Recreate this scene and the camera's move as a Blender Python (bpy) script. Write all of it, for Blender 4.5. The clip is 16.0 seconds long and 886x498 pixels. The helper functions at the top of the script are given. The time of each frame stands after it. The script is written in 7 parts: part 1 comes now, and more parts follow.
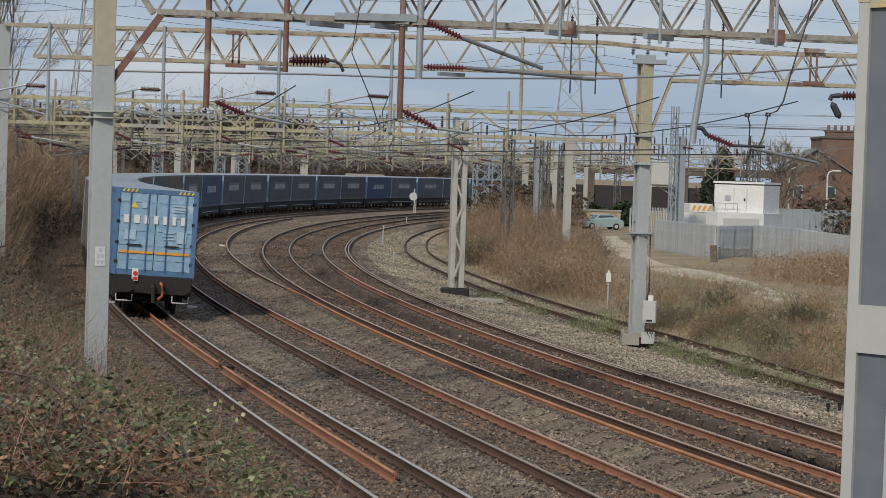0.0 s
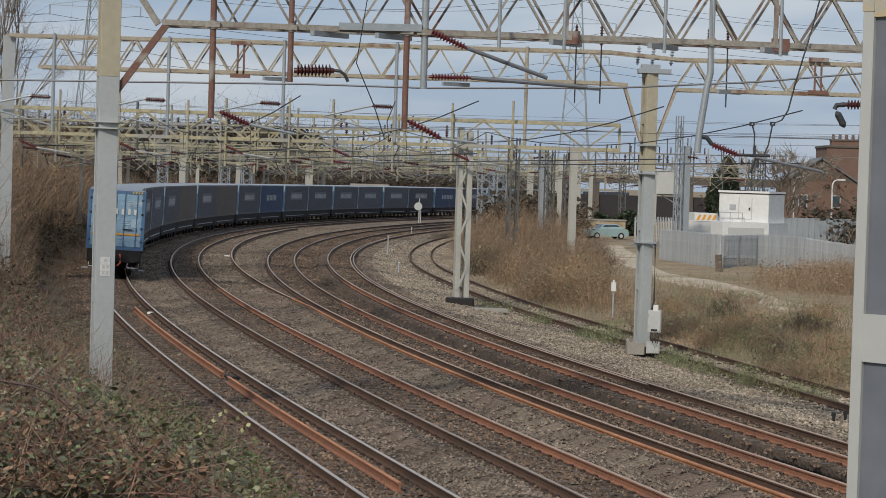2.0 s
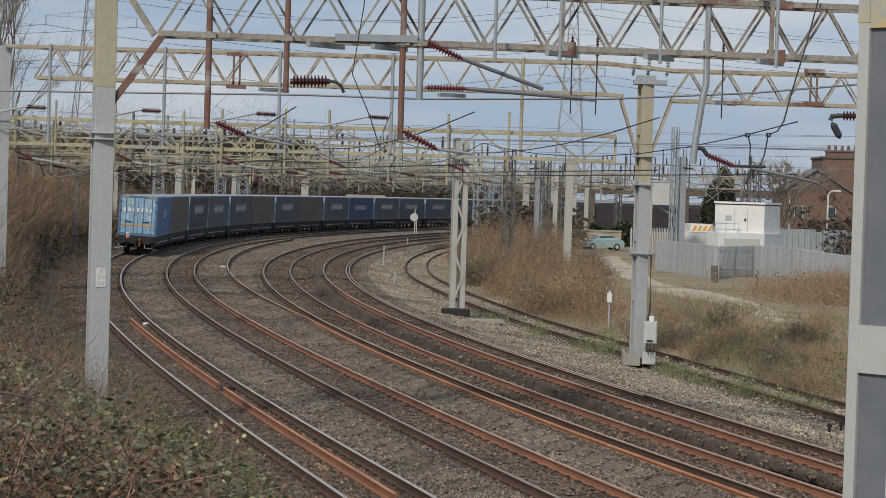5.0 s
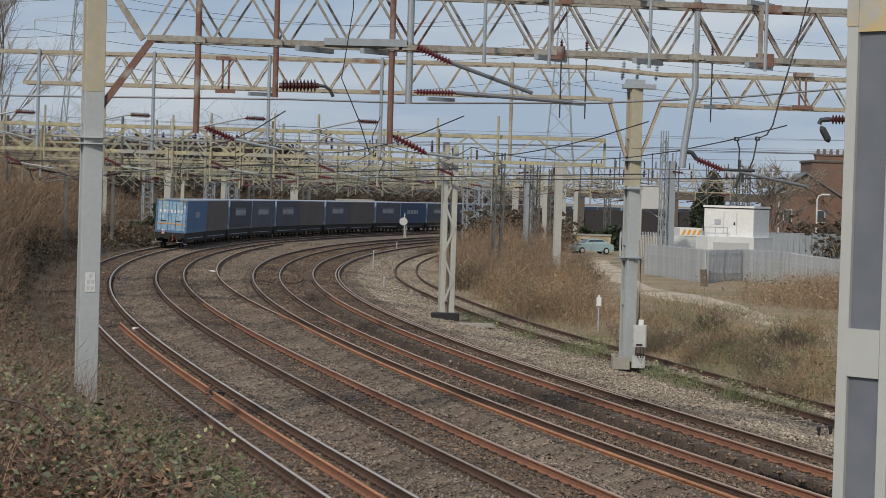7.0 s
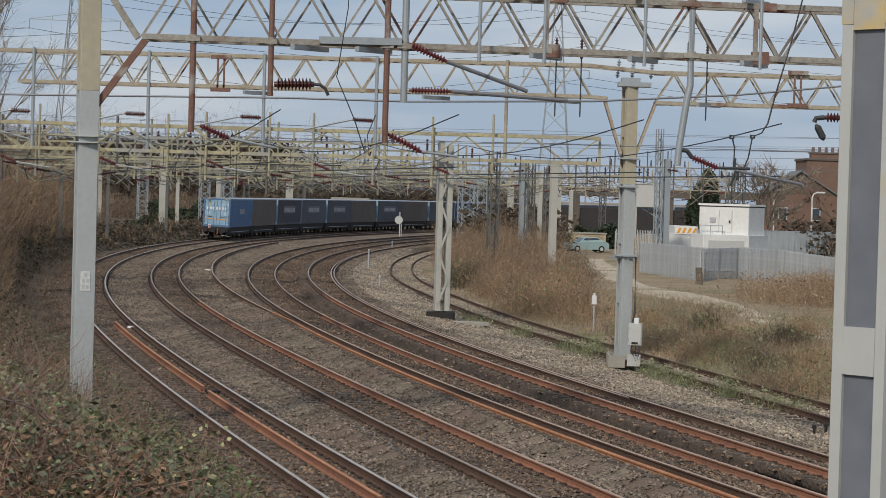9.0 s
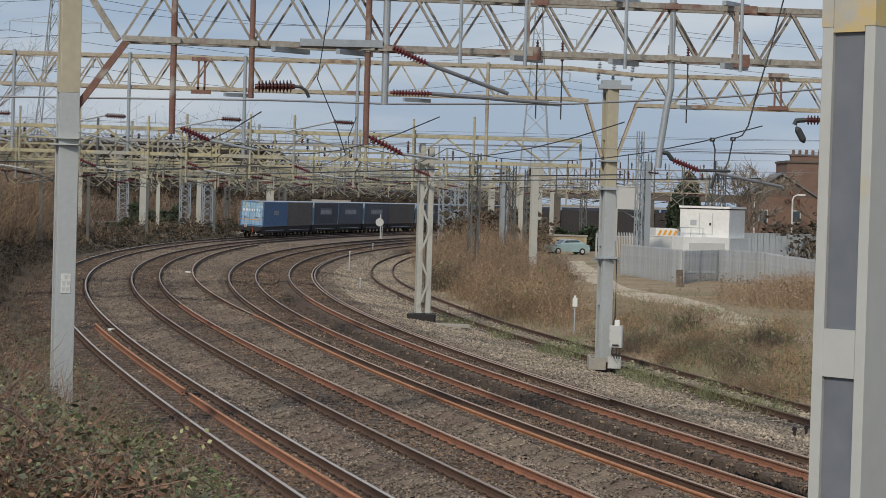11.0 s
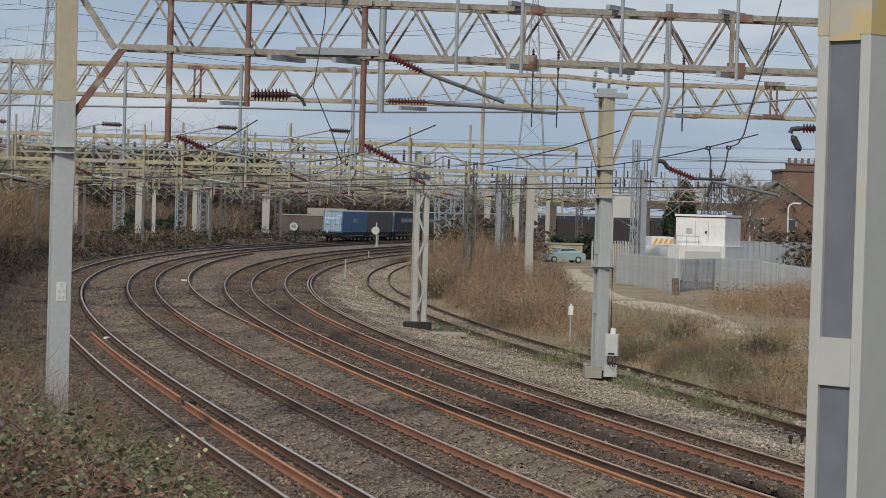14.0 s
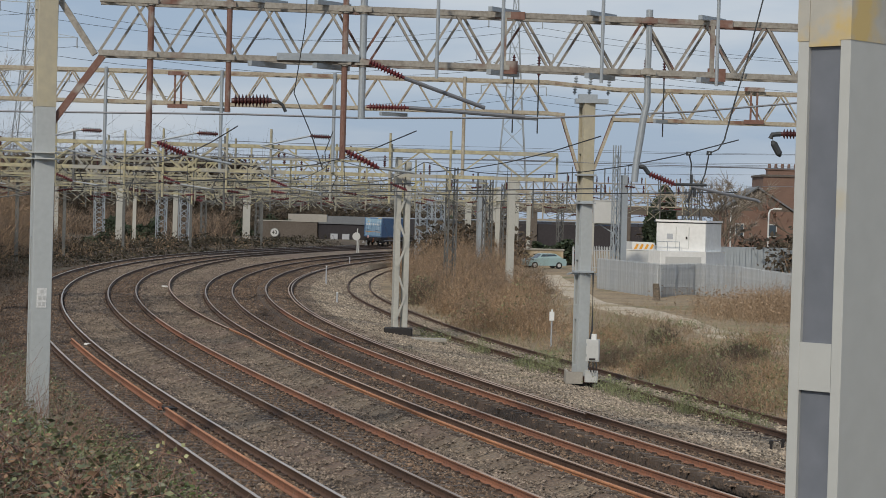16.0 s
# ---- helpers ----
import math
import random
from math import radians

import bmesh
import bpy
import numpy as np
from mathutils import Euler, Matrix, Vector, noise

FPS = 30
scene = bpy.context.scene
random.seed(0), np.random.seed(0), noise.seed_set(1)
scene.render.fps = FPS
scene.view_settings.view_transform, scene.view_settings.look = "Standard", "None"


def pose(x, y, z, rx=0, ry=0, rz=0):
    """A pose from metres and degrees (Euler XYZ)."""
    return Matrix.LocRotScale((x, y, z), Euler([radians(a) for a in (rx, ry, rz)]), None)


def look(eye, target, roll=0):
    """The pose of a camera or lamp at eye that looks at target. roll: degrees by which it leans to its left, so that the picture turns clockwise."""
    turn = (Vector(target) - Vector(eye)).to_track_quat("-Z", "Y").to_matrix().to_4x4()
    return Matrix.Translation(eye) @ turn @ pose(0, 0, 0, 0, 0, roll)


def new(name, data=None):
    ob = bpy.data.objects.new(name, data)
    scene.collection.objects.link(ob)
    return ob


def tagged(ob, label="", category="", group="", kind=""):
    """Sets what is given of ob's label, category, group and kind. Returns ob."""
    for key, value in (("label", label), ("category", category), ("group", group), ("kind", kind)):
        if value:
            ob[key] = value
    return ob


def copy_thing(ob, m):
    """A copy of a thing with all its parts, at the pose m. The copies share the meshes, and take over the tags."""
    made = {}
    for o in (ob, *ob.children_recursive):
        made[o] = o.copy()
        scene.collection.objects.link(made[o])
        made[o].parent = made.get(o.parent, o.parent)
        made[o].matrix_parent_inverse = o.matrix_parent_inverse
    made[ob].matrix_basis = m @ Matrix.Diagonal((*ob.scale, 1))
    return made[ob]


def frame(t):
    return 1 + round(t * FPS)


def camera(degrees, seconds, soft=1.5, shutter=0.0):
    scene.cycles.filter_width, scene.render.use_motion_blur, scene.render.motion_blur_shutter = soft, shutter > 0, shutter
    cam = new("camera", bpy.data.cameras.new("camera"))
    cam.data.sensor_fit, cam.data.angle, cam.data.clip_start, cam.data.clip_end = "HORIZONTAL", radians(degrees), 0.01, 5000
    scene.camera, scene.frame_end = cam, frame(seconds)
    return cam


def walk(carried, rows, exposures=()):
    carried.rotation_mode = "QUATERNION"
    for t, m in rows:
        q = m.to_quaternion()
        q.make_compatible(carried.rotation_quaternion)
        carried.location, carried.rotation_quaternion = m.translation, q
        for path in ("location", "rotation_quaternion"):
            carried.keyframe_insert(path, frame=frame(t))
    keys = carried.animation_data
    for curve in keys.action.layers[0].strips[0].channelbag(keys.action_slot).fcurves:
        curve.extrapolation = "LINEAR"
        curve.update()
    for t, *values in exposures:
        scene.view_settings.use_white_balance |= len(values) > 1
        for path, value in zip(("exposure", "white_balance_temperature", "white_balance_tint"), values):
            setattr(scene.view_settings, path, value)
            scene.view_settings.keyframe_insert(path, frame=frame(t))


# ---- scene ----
PATH = [
    (0.0, 87.954, -1.85, 1.55), (0.5, 88.032, -1.83, 1.707), (1.0, 88.144, -1.81, 1.721), (1.5, 88.205, -1.77, 1.704),
    (2.0, 88.212, -1.74, 1.678), (2.5, 88.298, -1.71, 1.781), (3.0, 88.387, -1.70, 1.841), (3.5, 88.438, -1.71, 1.74),
    (4.0, 88.439, -1.74, 1.636), (6.5, 88.627, -1.70, 1.409), (7.0, 88.625, -1.69, 1.284), (7.5, 88.636, -1.69, 1.273),
    (8.0, 88.634, -1.67, 1.313), (8.5, 88.623, -1.64, 1.334), (9.0, 88.587, -1.63, 1.157), (11.5, 88.691, -1.65, 0.625),
    (12.0, 88.723, -1.69, 0.634), (12.5, 88.773, -1.70, 0.565), (13.0, 88.822, -1.68, 0.547), (13.5, 88.879, -1.65, 0.574),
    (14.0, 88.888, -1.65, 0.537), (14.5, 88.951, -1.65, 0.476), (15.0, 89.025, -1.65, 0.293), (15.5, 89.057, -1.62, 0.191),
    (16.0, 89.056, -1.60, 0.026)]
cam = camera(23.31, 16.0, soft=0.55)
EYE = (0.0, 0.0, 4.763)
walk(cam, [(t, pose(*EYE, rx, ry, rz)) for t, rx, ry, rz in PATH], exposures=[(0.0, 0.0), (16.0, 0.0)])

# ---- daylight: bright thin overcast, weak sun from behind, a little to the left ----
SUN_ELEV, SUN_FROM = radians(38), Vector((-0.42, -0.91, 0)).normalized()
world = bpy.data.worlds.new("sky")
scene.world = world
world.use_nodes = True
wn, wl = world.node_tree.nodes, world.node_tree.links
wn.clear()
w_out, w_bg = wn.new("ShaderNodeOutputWorld"), wn.new("ShaderNodeBackground")
w_sky = wn.new("ShaderNodeTexSky")
w_sky.sky_type, w_sky.sun_disc = "NISHITA", False
w_sky.sun_elevation, w_sky.sun_rotation = SUN_ELEV, math.atan2(SUN_FROM.x, SUN_FROM.y)
w_sky.air_density, w_sky.dust_density, w_sky.ozone_density = 1.0, 1.2, 1.0
w_co, w_map = wn.new("ShaderNodeTexCoord"), wn.new("ShaderNodeMapping")
w_map.inputs["Scale"].default_value = (1.0, 1.0, 5.0)
w_noise = wn.new("ShaderNodeTexNoise")
w_noise.inputs["Scale"].default_value, w_noise.inputs["Detail"].default_value = 4.2, 7.0
w_ramp = wn.new("ShaderNodeValToRGB")
w_ramp.color_ramp.elements[0].position, w_ramp.color_ramp.elements[1].position = 0.42, 0.64
w_ramp.color_ramp.elements[0].color, w_ramp.color_ramp.elements[1].color = (0.39, 0.50, 0.665, 1), (0.66, 0.71, 0.78, 1)
w_gain = wn.new("ShaderNodeVectorMath")
w_gain.operation = "SCALE"
w_gain.inputs["Scale"].default_value = 10.0
w_mix = wn.new("ShaderNodeMix")
w_mix.data_type = "RGBA"
w_mix.inputs["Factor"].default_value = 0.86
wl.new(w_co.outputs["Generated"], w_map.inputs["Vector"])
wl.new(w_map.outputs["Vector"], w_noise.inputs["Vector"])
wl.new(w_noise.outputs["Fac"], w_ramp.inputs["Fac"])
wl.new(w_ramp.outputs["Color"], w_gain.inputs[0])
wl.new(w_gain.outputs[0], w_mix.inputs["B"])
wl.new(w_sky.outputs["Color"], w_mix.inputs["A"])
wl.new(w_mix.outputs["Result"], w_bg.inputs["Color"])
wl.new(w_bg.outputs["Background"], w_out.inputs["Surface"])
w_bg.inputs["Strength"].default_value = 0.087
sun = new("sun", bpy.data.lights.new("sun", "SUN"))
sun.data.energy, sun.data.angle, sun.data.color = 2.5, radians(6), (1.0, 0.90, 0.76)
sun.matrix_basis = look(SUN_FROM * 50 * math.cos(SUN_ELEV) + Vector((0, 0, 50 * math.sin(SUN_ELEV))), (0, 0, 0))


# ---- materials ----
def lerp_col(c, k):
    return (min(c[0] * k, 1), min(c[1] * k, 1), min(c[2] * k, 1), 1)


def material(name, col, rough=0.8, metal=0.0, col2=None, scale=3.0, fine=40.0, amount=0.5, bump=0.3, bump_d=0.01,
             island=0.0, stain=None, stain_scale=1.5, stain_at=0.58, per_object=0.0, voronoi=0.0):
    """A weathered surface: two colours mixed by a coarse and a fine noise, an optional stain colour, relief."""
    m = bpy.data.materials.new(name)
    m.use_nodes = True
    n, k = m.node_tree.nodes, m.node_tree.links
    b = n["Principled BSDF"]
    b.inputs["Roughness"].default_value, b.inputs["Metallic"].default_value = rough, metal
    co = n.new("ShaderNodeTexCoord")
    big, small = n.new("ShaderNodeTexNoise"), n.new("ShaderNodeTexNoise")
    big.inputs["Scale"].default_value, big.inputs["Detail"].default_value = scale, 5
    small.inputs["Scale"].default_value, small.inputs["Detail"].default_value = fine, 3
    for x in (big, small):
        k.new(co.outputs["Object"], x.inputs["Vector"])
    add = n.new("ShaderNodeMath")
    add.operation = "MULTIPLY_ADD"
    add.inputs[1].default_value = 0.55
    k.new(small.outputs["Fac"], add.inputs[0])
    half = n.new("ShaderNodeMath")
    half.operation = "MULTIPLY"
    half.inputs[1].default_value = 0.45
    k.new(big.outputs["Fac"], half.inputs[0])
    k.new(half.outputs[0], add.inputs[2])
    ramp = n.new("ShaderNodeValToRGB")
    ramp.color_ramp.elements[0].position, ramp.color_ramp.elements[1].position = 0.5 - 0.16, 0.5 + 0.16
    c2 = col2 or tuple(c * (1 - 0.5 * amount) for c in col)
    ramp.color_ramp.elements[0].color, ramp.color_ramp.elements[1].color = (*c2, 1), (*col, 1)
    k.new(add.outputs[0], ramp.inputs["Fac"])
    out = ramp.outputs["Color"]
    if stain:
        s = n.new("ShaderNodeTexNoise")
        s.inputs["Scale"].default_value, s.inputs["Detail"].default_value = stain_scale, 6
        k.new(co.outputs["Object"], s.inputs["Vector"])
        sr = n.new("ShaderNodeValToRGB")
        sr.color_ramp.elements[0].position, sr.color_ramp.elements[1].position = stain_at, stain_at + 0.1
        k.new(s.outputs["Fac"], sr.inputs["Fac"])
        mx = n.new("ShaderNodeMix")
        mx.data_type = "RGBA"
        mx.inputs["B"].default_value = (*stain, 1)
        k.new(sr.outputs["Color"], mx.inputs["Factor"])
        k.new(out, mx.inputs["A"])
        out = mx.outputs["Result"]
    if island or per_object:
        hsv = n.new("ShaderNodeHueSaturation")
        rnd = n.new("ShaderNodeMapRange")
        amp = island or per_object
        rnd.inputs["To Min"].default_value, rnd.inputs["To Max"].default_value = 1 - amp, 1 + amp
        if island:
            k.new(n.new("ShaderNodeNewGeometry").outputs["Random Per Island"], rnd.inputs["Value"])
        else:
            k.new(n.new("ShaderNodeObjectInfo").outputs["Random"], rnd.inputs["Value"])
        k.new(rnd.outputs["Result"], hsv.inputs["Value"])
        k.new(out, hsv.inputs["Color"])
        out = hsv.outputs["Color"]
    k.new(out, b.inputs["Base Color"])
    if bump:
        bp = n.new("ShaderNodeBump")
        bp.inputs["Strength"].default_value, bp.inputs["Distance"].default_value = bump, bump_d
        if voronoi:
            v = n.new("ShaderNodeTexVoronoi")
            v.inputs["Scale"].default_value = voronoi
            k.new(co.outputs["Object"], v.inputs["Vector"])
            k.new(v.outputs["Distance"], bp.inputs["Height"])
        else:
            k.new(small.outputs["Fac"], bp.inputs["Height"])
        k.new(bp.outputs["Normal"], b.inputs["Normal"])
    return m


M = {}
M["paint"] = material("grey_mast_paint", (0.42, 0.45, 0.455), 0.55, 0, scale=0.7, fine=9, amount=0.25, stain=(0.42, 0.37, 0.2), stain_scale=0.45, stain_at=0.6, bump=0.08)
M["column"] = material("column_paint", (0.46, 0.475, 0.46), 0.5, 0, scale=0.6, fine=5, amount=0.18, stain=(0.50, 0.40, 0.20), stain_scale=0.7, stain_at=0.62, bump=0.05)
M["boom"] = material("boom_paint", (0.36, 0.345, 0.305), 0.6, 0, (0.20, 0.18, 0.155), scale=1.6, fine=14, stain=(0.15, 0.07, 0.05), stain_scale=0.9, stain_at=0.58, bump=0.1)
M["boom2"] = material("boom_cream", (0.42, 0.39, 0.31), 0.6, 0, (0.27, 0.22, 0.16), scale=1.6, fine=14, stain=(0.17, 0.09, 0.06), stain_scale=1.1, stain_at=0.59, bump=0.1)
M["lichen"] = material("lichen_steel", (0.50, 0.455, 0.28), 0.75, 0, (0.24, 0.225, 0.17), scale=0.9, fine=6, stain=(0.33, 0.33, 0.30), stain_scale=0.5, stain_at=0.52, bump=0.1)
M["galv"] = material("galvanised_steel", (0.36, 0.40, 0.43), 0.5, 0.3, scale=1.2, fine=18, amount=0.35, bump=0.06)
M["concrete_mast"] = material("pale_mast", (0.46, 0.46, 0.42), 0.75, 0, scale=0.8, fine=10, amount=0.35, bump=0.1)
M["rust_tube"] = material("rusty_tube", (0.15, 0.068, 0.05), 0.75, 0, (0.20, 0.12, 0.095), scale=2.2, fine=20, stain=(0.30, 0.27, 0.24), stain_scale=1.6, stain_at=0.55, bump=0.15)
M["porcelain"] = material("brown_porcelain", (0.085, 0.03, 0.03), 0.25, 0, scale=4, fine=30, amount=0.3, bump=0)
M["porcelain_red"] = material("red_porcelain", (0.14, 0.03, 0.035), 0.3, 0, scale=4, fine=30, amount=0.3, bump=0)
M["wire"] = material("dark_wire", (0.05, 0.055, 0.06), 0.6, 0.3, scale=2, fine=20, amount=0.3, bump=0)
M["cable"] = material("grey_feeder_tube", (0.20, 0.21, 0.23), 0.5, 0.3, scale=2, fine=20, amount=0.3, bump=0)
M["ballast"] = material("ballast", (0.30, 0.235, 0.165), 0.95, 0, (0.045, 0.032, 0.022), scale=0.5, fine=9, bump=1.0, bump_d=0.05, stain=(0.165, 0.115, 0.085), stain_scale=0.16, stain_at=0.5, voronoi=11)
M["ballast_pale"] = material("pale_verge_gravel", (0.37, 0.305, 0.225), 0.95, 0, (0.10, 0.078, 0.055), scale=0.5, fine=9, bump=1.0, bump_d=0.05, stain=(0.20, 0.175, 0.10), stain_scale=0.2, stain_at=0.56, voronoi=11)
M["stone_pale"] = material("pale_verge_stone", (0.40, 0.34, 0.265), 0.9, 0, (0.16, 0.125, 0.09), scale=0.5, fine=22, bump=0.3, island=0.6)
M["ballast_oily"] = material("oily_ballast", (0.095, 0.068, 0.05), 0.95, 0, (0.03, 0.022, 0.017), scale=0.5, fine=9, bump=1.0, bump_d=0.05, stain=(0.085, 0.058, 0.042), stain_scale=0.2, stain_at=0.5, voronoi=11)
M["stone"] = material("ballast_stone", (0.27, 0.218, 0.17), 0.9, 0, (0.085, 0.063, 0.047), scale=0.5, fine=22, bump=0.3, island=0.6)
M["stone_dark"] = material("oily_stone", (0.20, 0.135, 0.09), 0.9, 0, (0.045, 0.031, 0.022), scale=0.5, fine=22, bump=0.3, island=0.7)
M["earth"] = material("dry_grass_earth", (0.37, 0.285, 0.175), 0.95, 0, (0.15, 0.11, 0.07), scale=0.35, fine=5, bump=0.8, bump_d=0.06, stain=(0.15, 0.15, 0.07), stain_scale=0.16, stain_at=0.58)
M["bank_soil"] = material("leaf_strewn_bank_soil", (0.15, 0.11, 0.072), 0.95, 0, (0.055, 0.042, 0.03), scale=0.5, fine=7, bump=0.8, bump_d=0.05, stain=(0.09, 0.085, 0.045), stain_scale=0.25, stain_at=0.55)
M["track_dirt"] = material("gravel_path", (0.56, 0.485, 0.38), 0.95, 0, (0.33, 0.27, 0.19), scale=0.35, fine=5, bump=0.6, bump_d=0.03, stain=(0.30, 0.245, 0.145), stain_scale=0.22, stain_at=0.55)
M["chair"] = material("rusty_rail_clip", (0.075, 0.045, 0.032), 0.85, 0, (0.035, 0.022, 0.017), scale=3, fine=20, bump=0.1)
M["sleeper"] = material("sleeper", (0.125, 0.10, 0.082), 0.9, 0, (0.065, 0.048, 0.038), scale=2, fine=20, bump=0.4, per_object=0.25)
M["rail_side"] = material("rusty_rail_side", (0.125, 0.070, 0.044), 0.8, 0, (0.055, 0.031, 0.021), scale=0.5, fine=14, bump=0.2)
M["rail_orange"] = material("orange_rust_rail", (0.33, 0.145, 0.08), 0.85, 0, (0.16, 0.08, 0.055), scale=0.4, fine=12, bump=0.2)
M["rail_new"] = material("spare_rail_rust", (0.54, 0.255, 0.125), 0.75, 0, (0.30, 0.13, 0.065), scale=0.7, fine=12, bump=0.15)
M["rail_head"] = material("worn_rail_head", (0.60, 0.535, 0.47), 0.42, 0.6, scale=0.4, fine=12, amount=0.3, bump=0.03)
M["rail_brown"] = material("brown_rail_head", (0.36, 0.29, 0.235), 0.5, 0.4, scale=0.4, fine=12, amount=0.3, bump=0.05)
M["rail_dull"] = material("dull_rail_head", (0.50, 0.36, 0.265), 0.5, 0.4, scale=0.4, fine=12, amount=0.3, bump=0.05)
M["navy"] = material("navy_container_side", (0.105, 0.118, 0.148), 0.5, 0, (0.075, 0.078, 0.092), scale=0.5, fine=4, bump=0.05, per_object=0.3)
M["blue"] = material("blue_container_paint", (0.10, 0.20, 0.35), 0.5, 0, (0.075, 0.15, 0.28), scale=0.6, fine=5, bump=0.05)
M["door_blue"] = material("pale_blue_door", (0.33, 0.48, 0.61), 0.5, 0, (0.18, 0.33, 0.48), scale=0.9, fine=6, stain=(0.50, 0.60, 0.68), stain_scale=1.2, stain_at=0.58, bump=0.05)
M["roof_pale"] = material("container_roof", (0.30, 0.34, 0.39), 0.6, 0, scale=0.8, fine=6, amount=0.3, bump=0.05)
M["white"] = material("white_marking", (0.72, 0.73, 0.72), 0.6, 0, scale=3, fine=20, amount=0.15, bump=0)
M["faded"] = material("faded_marking", (0.40, 0.42, 0.45), 0.6, 0, scale=3, fine=20, amount=0.25, bump=0)
M["black"] = material("black_underframe", (0.022, 0.02, 0.02), 0.8, 0, scale=3, fine=20, amount=0.3, bump=0.1)
M["orange"] = material("orange_stripe", (0.75, 0.36, 0.05), 0.6, 0, scale=3, fine=20, amount=0.2, bump=0)
M["yellow"] = material("yellow_marking", (0.75, 0.55, 0.08), 0.6, 0, scale=3, fine=20, amount=0.2, bump=0)
M["red"] = material("red_lamp", (0.6, 0.05, 0.03), 0.4, 0, scale=3, fine=20, amount=0.2, bump=0)
M["rope"] = material("orange_hose", (0.55, 0.14, 0.05), 0.7, 0, scale=3, fine=20, amount=0.3, bump=0)
M["cabin"] = material("white_cabin_panel", (0.74, 0.75, 0.74), 0.55, 0, (0.62, 0.63, 0.62), scale=0.5, fine=3, bump=0.04)
M["fence"] = material("galvanised_palisade", (0.45, 0.475, 0.49), 0.55, 0.15, (0.35, 0.37, 0.385), scale=0.6, fine=5, bump=0.04, per_object=0.12)
M["box"] = material("grey_cabinet", (0.50, 0.51, 0.50), 0.5, 0, scale=2, fine=15, amount=0.2, bump=0.05)
M["foundation"] = material("concrete_base", (0.36, 0.34, 0.30), 0.9, 0, scale=2, fine=15, amount=0.4, bump=0.3)
M["brick"] = material("red_brown_brick", (0.20, 0.125, 0.095), 0.9, 0, (0.14, 0.09, 0.07), scale=0.8, fine=6, bump=0.2)
M["slate"] = material("slate_roof", (0.16, 0.17, 0.18), 0.7, 0, scale=0.8, fine=6, amount=0.4, bump=0.2)
M["dark_wall"] = material("dark_brick_wall", (0.04, 0.036, 0.04), 0.9, 0, (0.028, 0.025, 0.028), scale=0.3, fine=3, bump=0.2)
M["grey_wall"] = material("grey_brown_wall", (0.13, 0.11, 0.095), 0.9, 0, (0.09, 0.075, 0.06), scale=0.5, fine=4, bump=0.2)
M["car_teal"] = material("pale_teal_car", (0.30, 0.42, 0.43), 0.35, 0, scale=1, fine=8, amount=0.15, bump=0)
M["car_red"] = material("dull_red_car", (0.25, 0.09, 0.07), 0.35, 0, scale=1, fine=8, amount=0.15, bump=0)
M["glass"] = material("dark_glass", (0.05, 0.07, 0.09), 0.1, 0, scale=1, fine=8, amount=0.1, bump=0)
M["tyre"] = material("tyre", (0.02, 0.02, 0.02), 0.9, 0, scale=3, fine=20, amount=0.2, bump=0)
M["leaf"] = material("bramble_leaf", (0.185, 0.20, 0.10), 0.45, 0, (0.035, 0.046, 0.022), scale=1.2, fine=8, bump=0, island=0.55)
M["leaf_pale"] = material("pale_leaf", (0.42, 0.42, 0.22), 0.6, 0, (0.30, 0.32, 0.16), scale=1.2, fine=8, bump=0, island=0.3)
M["leaf_dead"] = material("dead_leaf", (0.33, 0.205, 0.125), 0.8, 0, (0.085, 0.055, 0.036), scale=0.8, fine=8, bump=0, island=0.5)
M["bush_tan"] = material("tan_bush", (0.37, 0.27, 0.175), 0.8, 0, (0.22, 0.155, 0.10), scale=0.4, fine=4, bump=0, island=0.4)
M["wood_far"] = material("far_leafless_wood", (0.075, 0.057, 0.038), 0.9, 0, (0.033, 0.028, 0.018), scale=0.08, fine=0.8, bump=0, island=0.4)
M["weed"] = material("sage_weed", (0.24, 0.255, 0.135), 0.8, 0, (0.12, 0.135, 0.065), scale=0.7, fine=5, bump=0, island=0.4)
M["cream"] = material("cream_mast_paint", (0.46, 0.42, 0.30), 0.6, 0, (0.38, 0.35, 0.27), scale=0.8, fine=7, stain=(0.44, 0.36, 0.14), stain_scale=0.9, stain_at=0.58, bump=0.06)
M["column_head"] = material("algae_stained_paint", (0.47, 0.455, 0.40), 0.55, 0, (0.38, 0.375, 0.34), scale=0.8, fine=5, stain=(0.54, 0.41, 0.17), stain_scale=1.6, stain_at=0.46, bump=0.05)
M["pale_steel"] = material("pale_weathered_steel", (0.32, 0.31, 0.24), 0.7, 0, (0.19, 0.185, 0.15), scale=0.9, fine=6, stain=(0.36, 0.33, 0.17), stain_scale=0.5, stain_at=0.55, bump=0.1)
M["far_grey"] = material("far_grey_steel", (0.15, 0.155, 0.15), 0.6, 0, (0.08, 0.08, 0.075), scale=0.9, fine=6, bump=0)
# slate tone of the column's web carries the shade of its recess
M["web_shade"] = material("column_web_shade", (0.165, 0.18, 0.21), 0.6, 0, (0.125, 0.14, 0.165), scale=1.2, fine=5, bump=0.04)
M["straw"] = material("dry_grass", (0.30, 0.235, 0.145), 0.8, 0, (0.21, 0.165, 0.10), scale=0.4, fine=6, bump=0, island=0.4)
M["twig"] = material("brown_twig", (0.285, 0.205, 0.142), 0.85, 0, (0.11, 0.08, 0.057), scale=0.2, fine=3, bump=0, island=0.45)
M["twig_red"] = material("reddish_bramble_stem", (0.30, 0.165, 0.115), 0.7, 0, (0.12, 0.07, 0.055), scale=0.6, fine=6, bump=0, island=0.4)
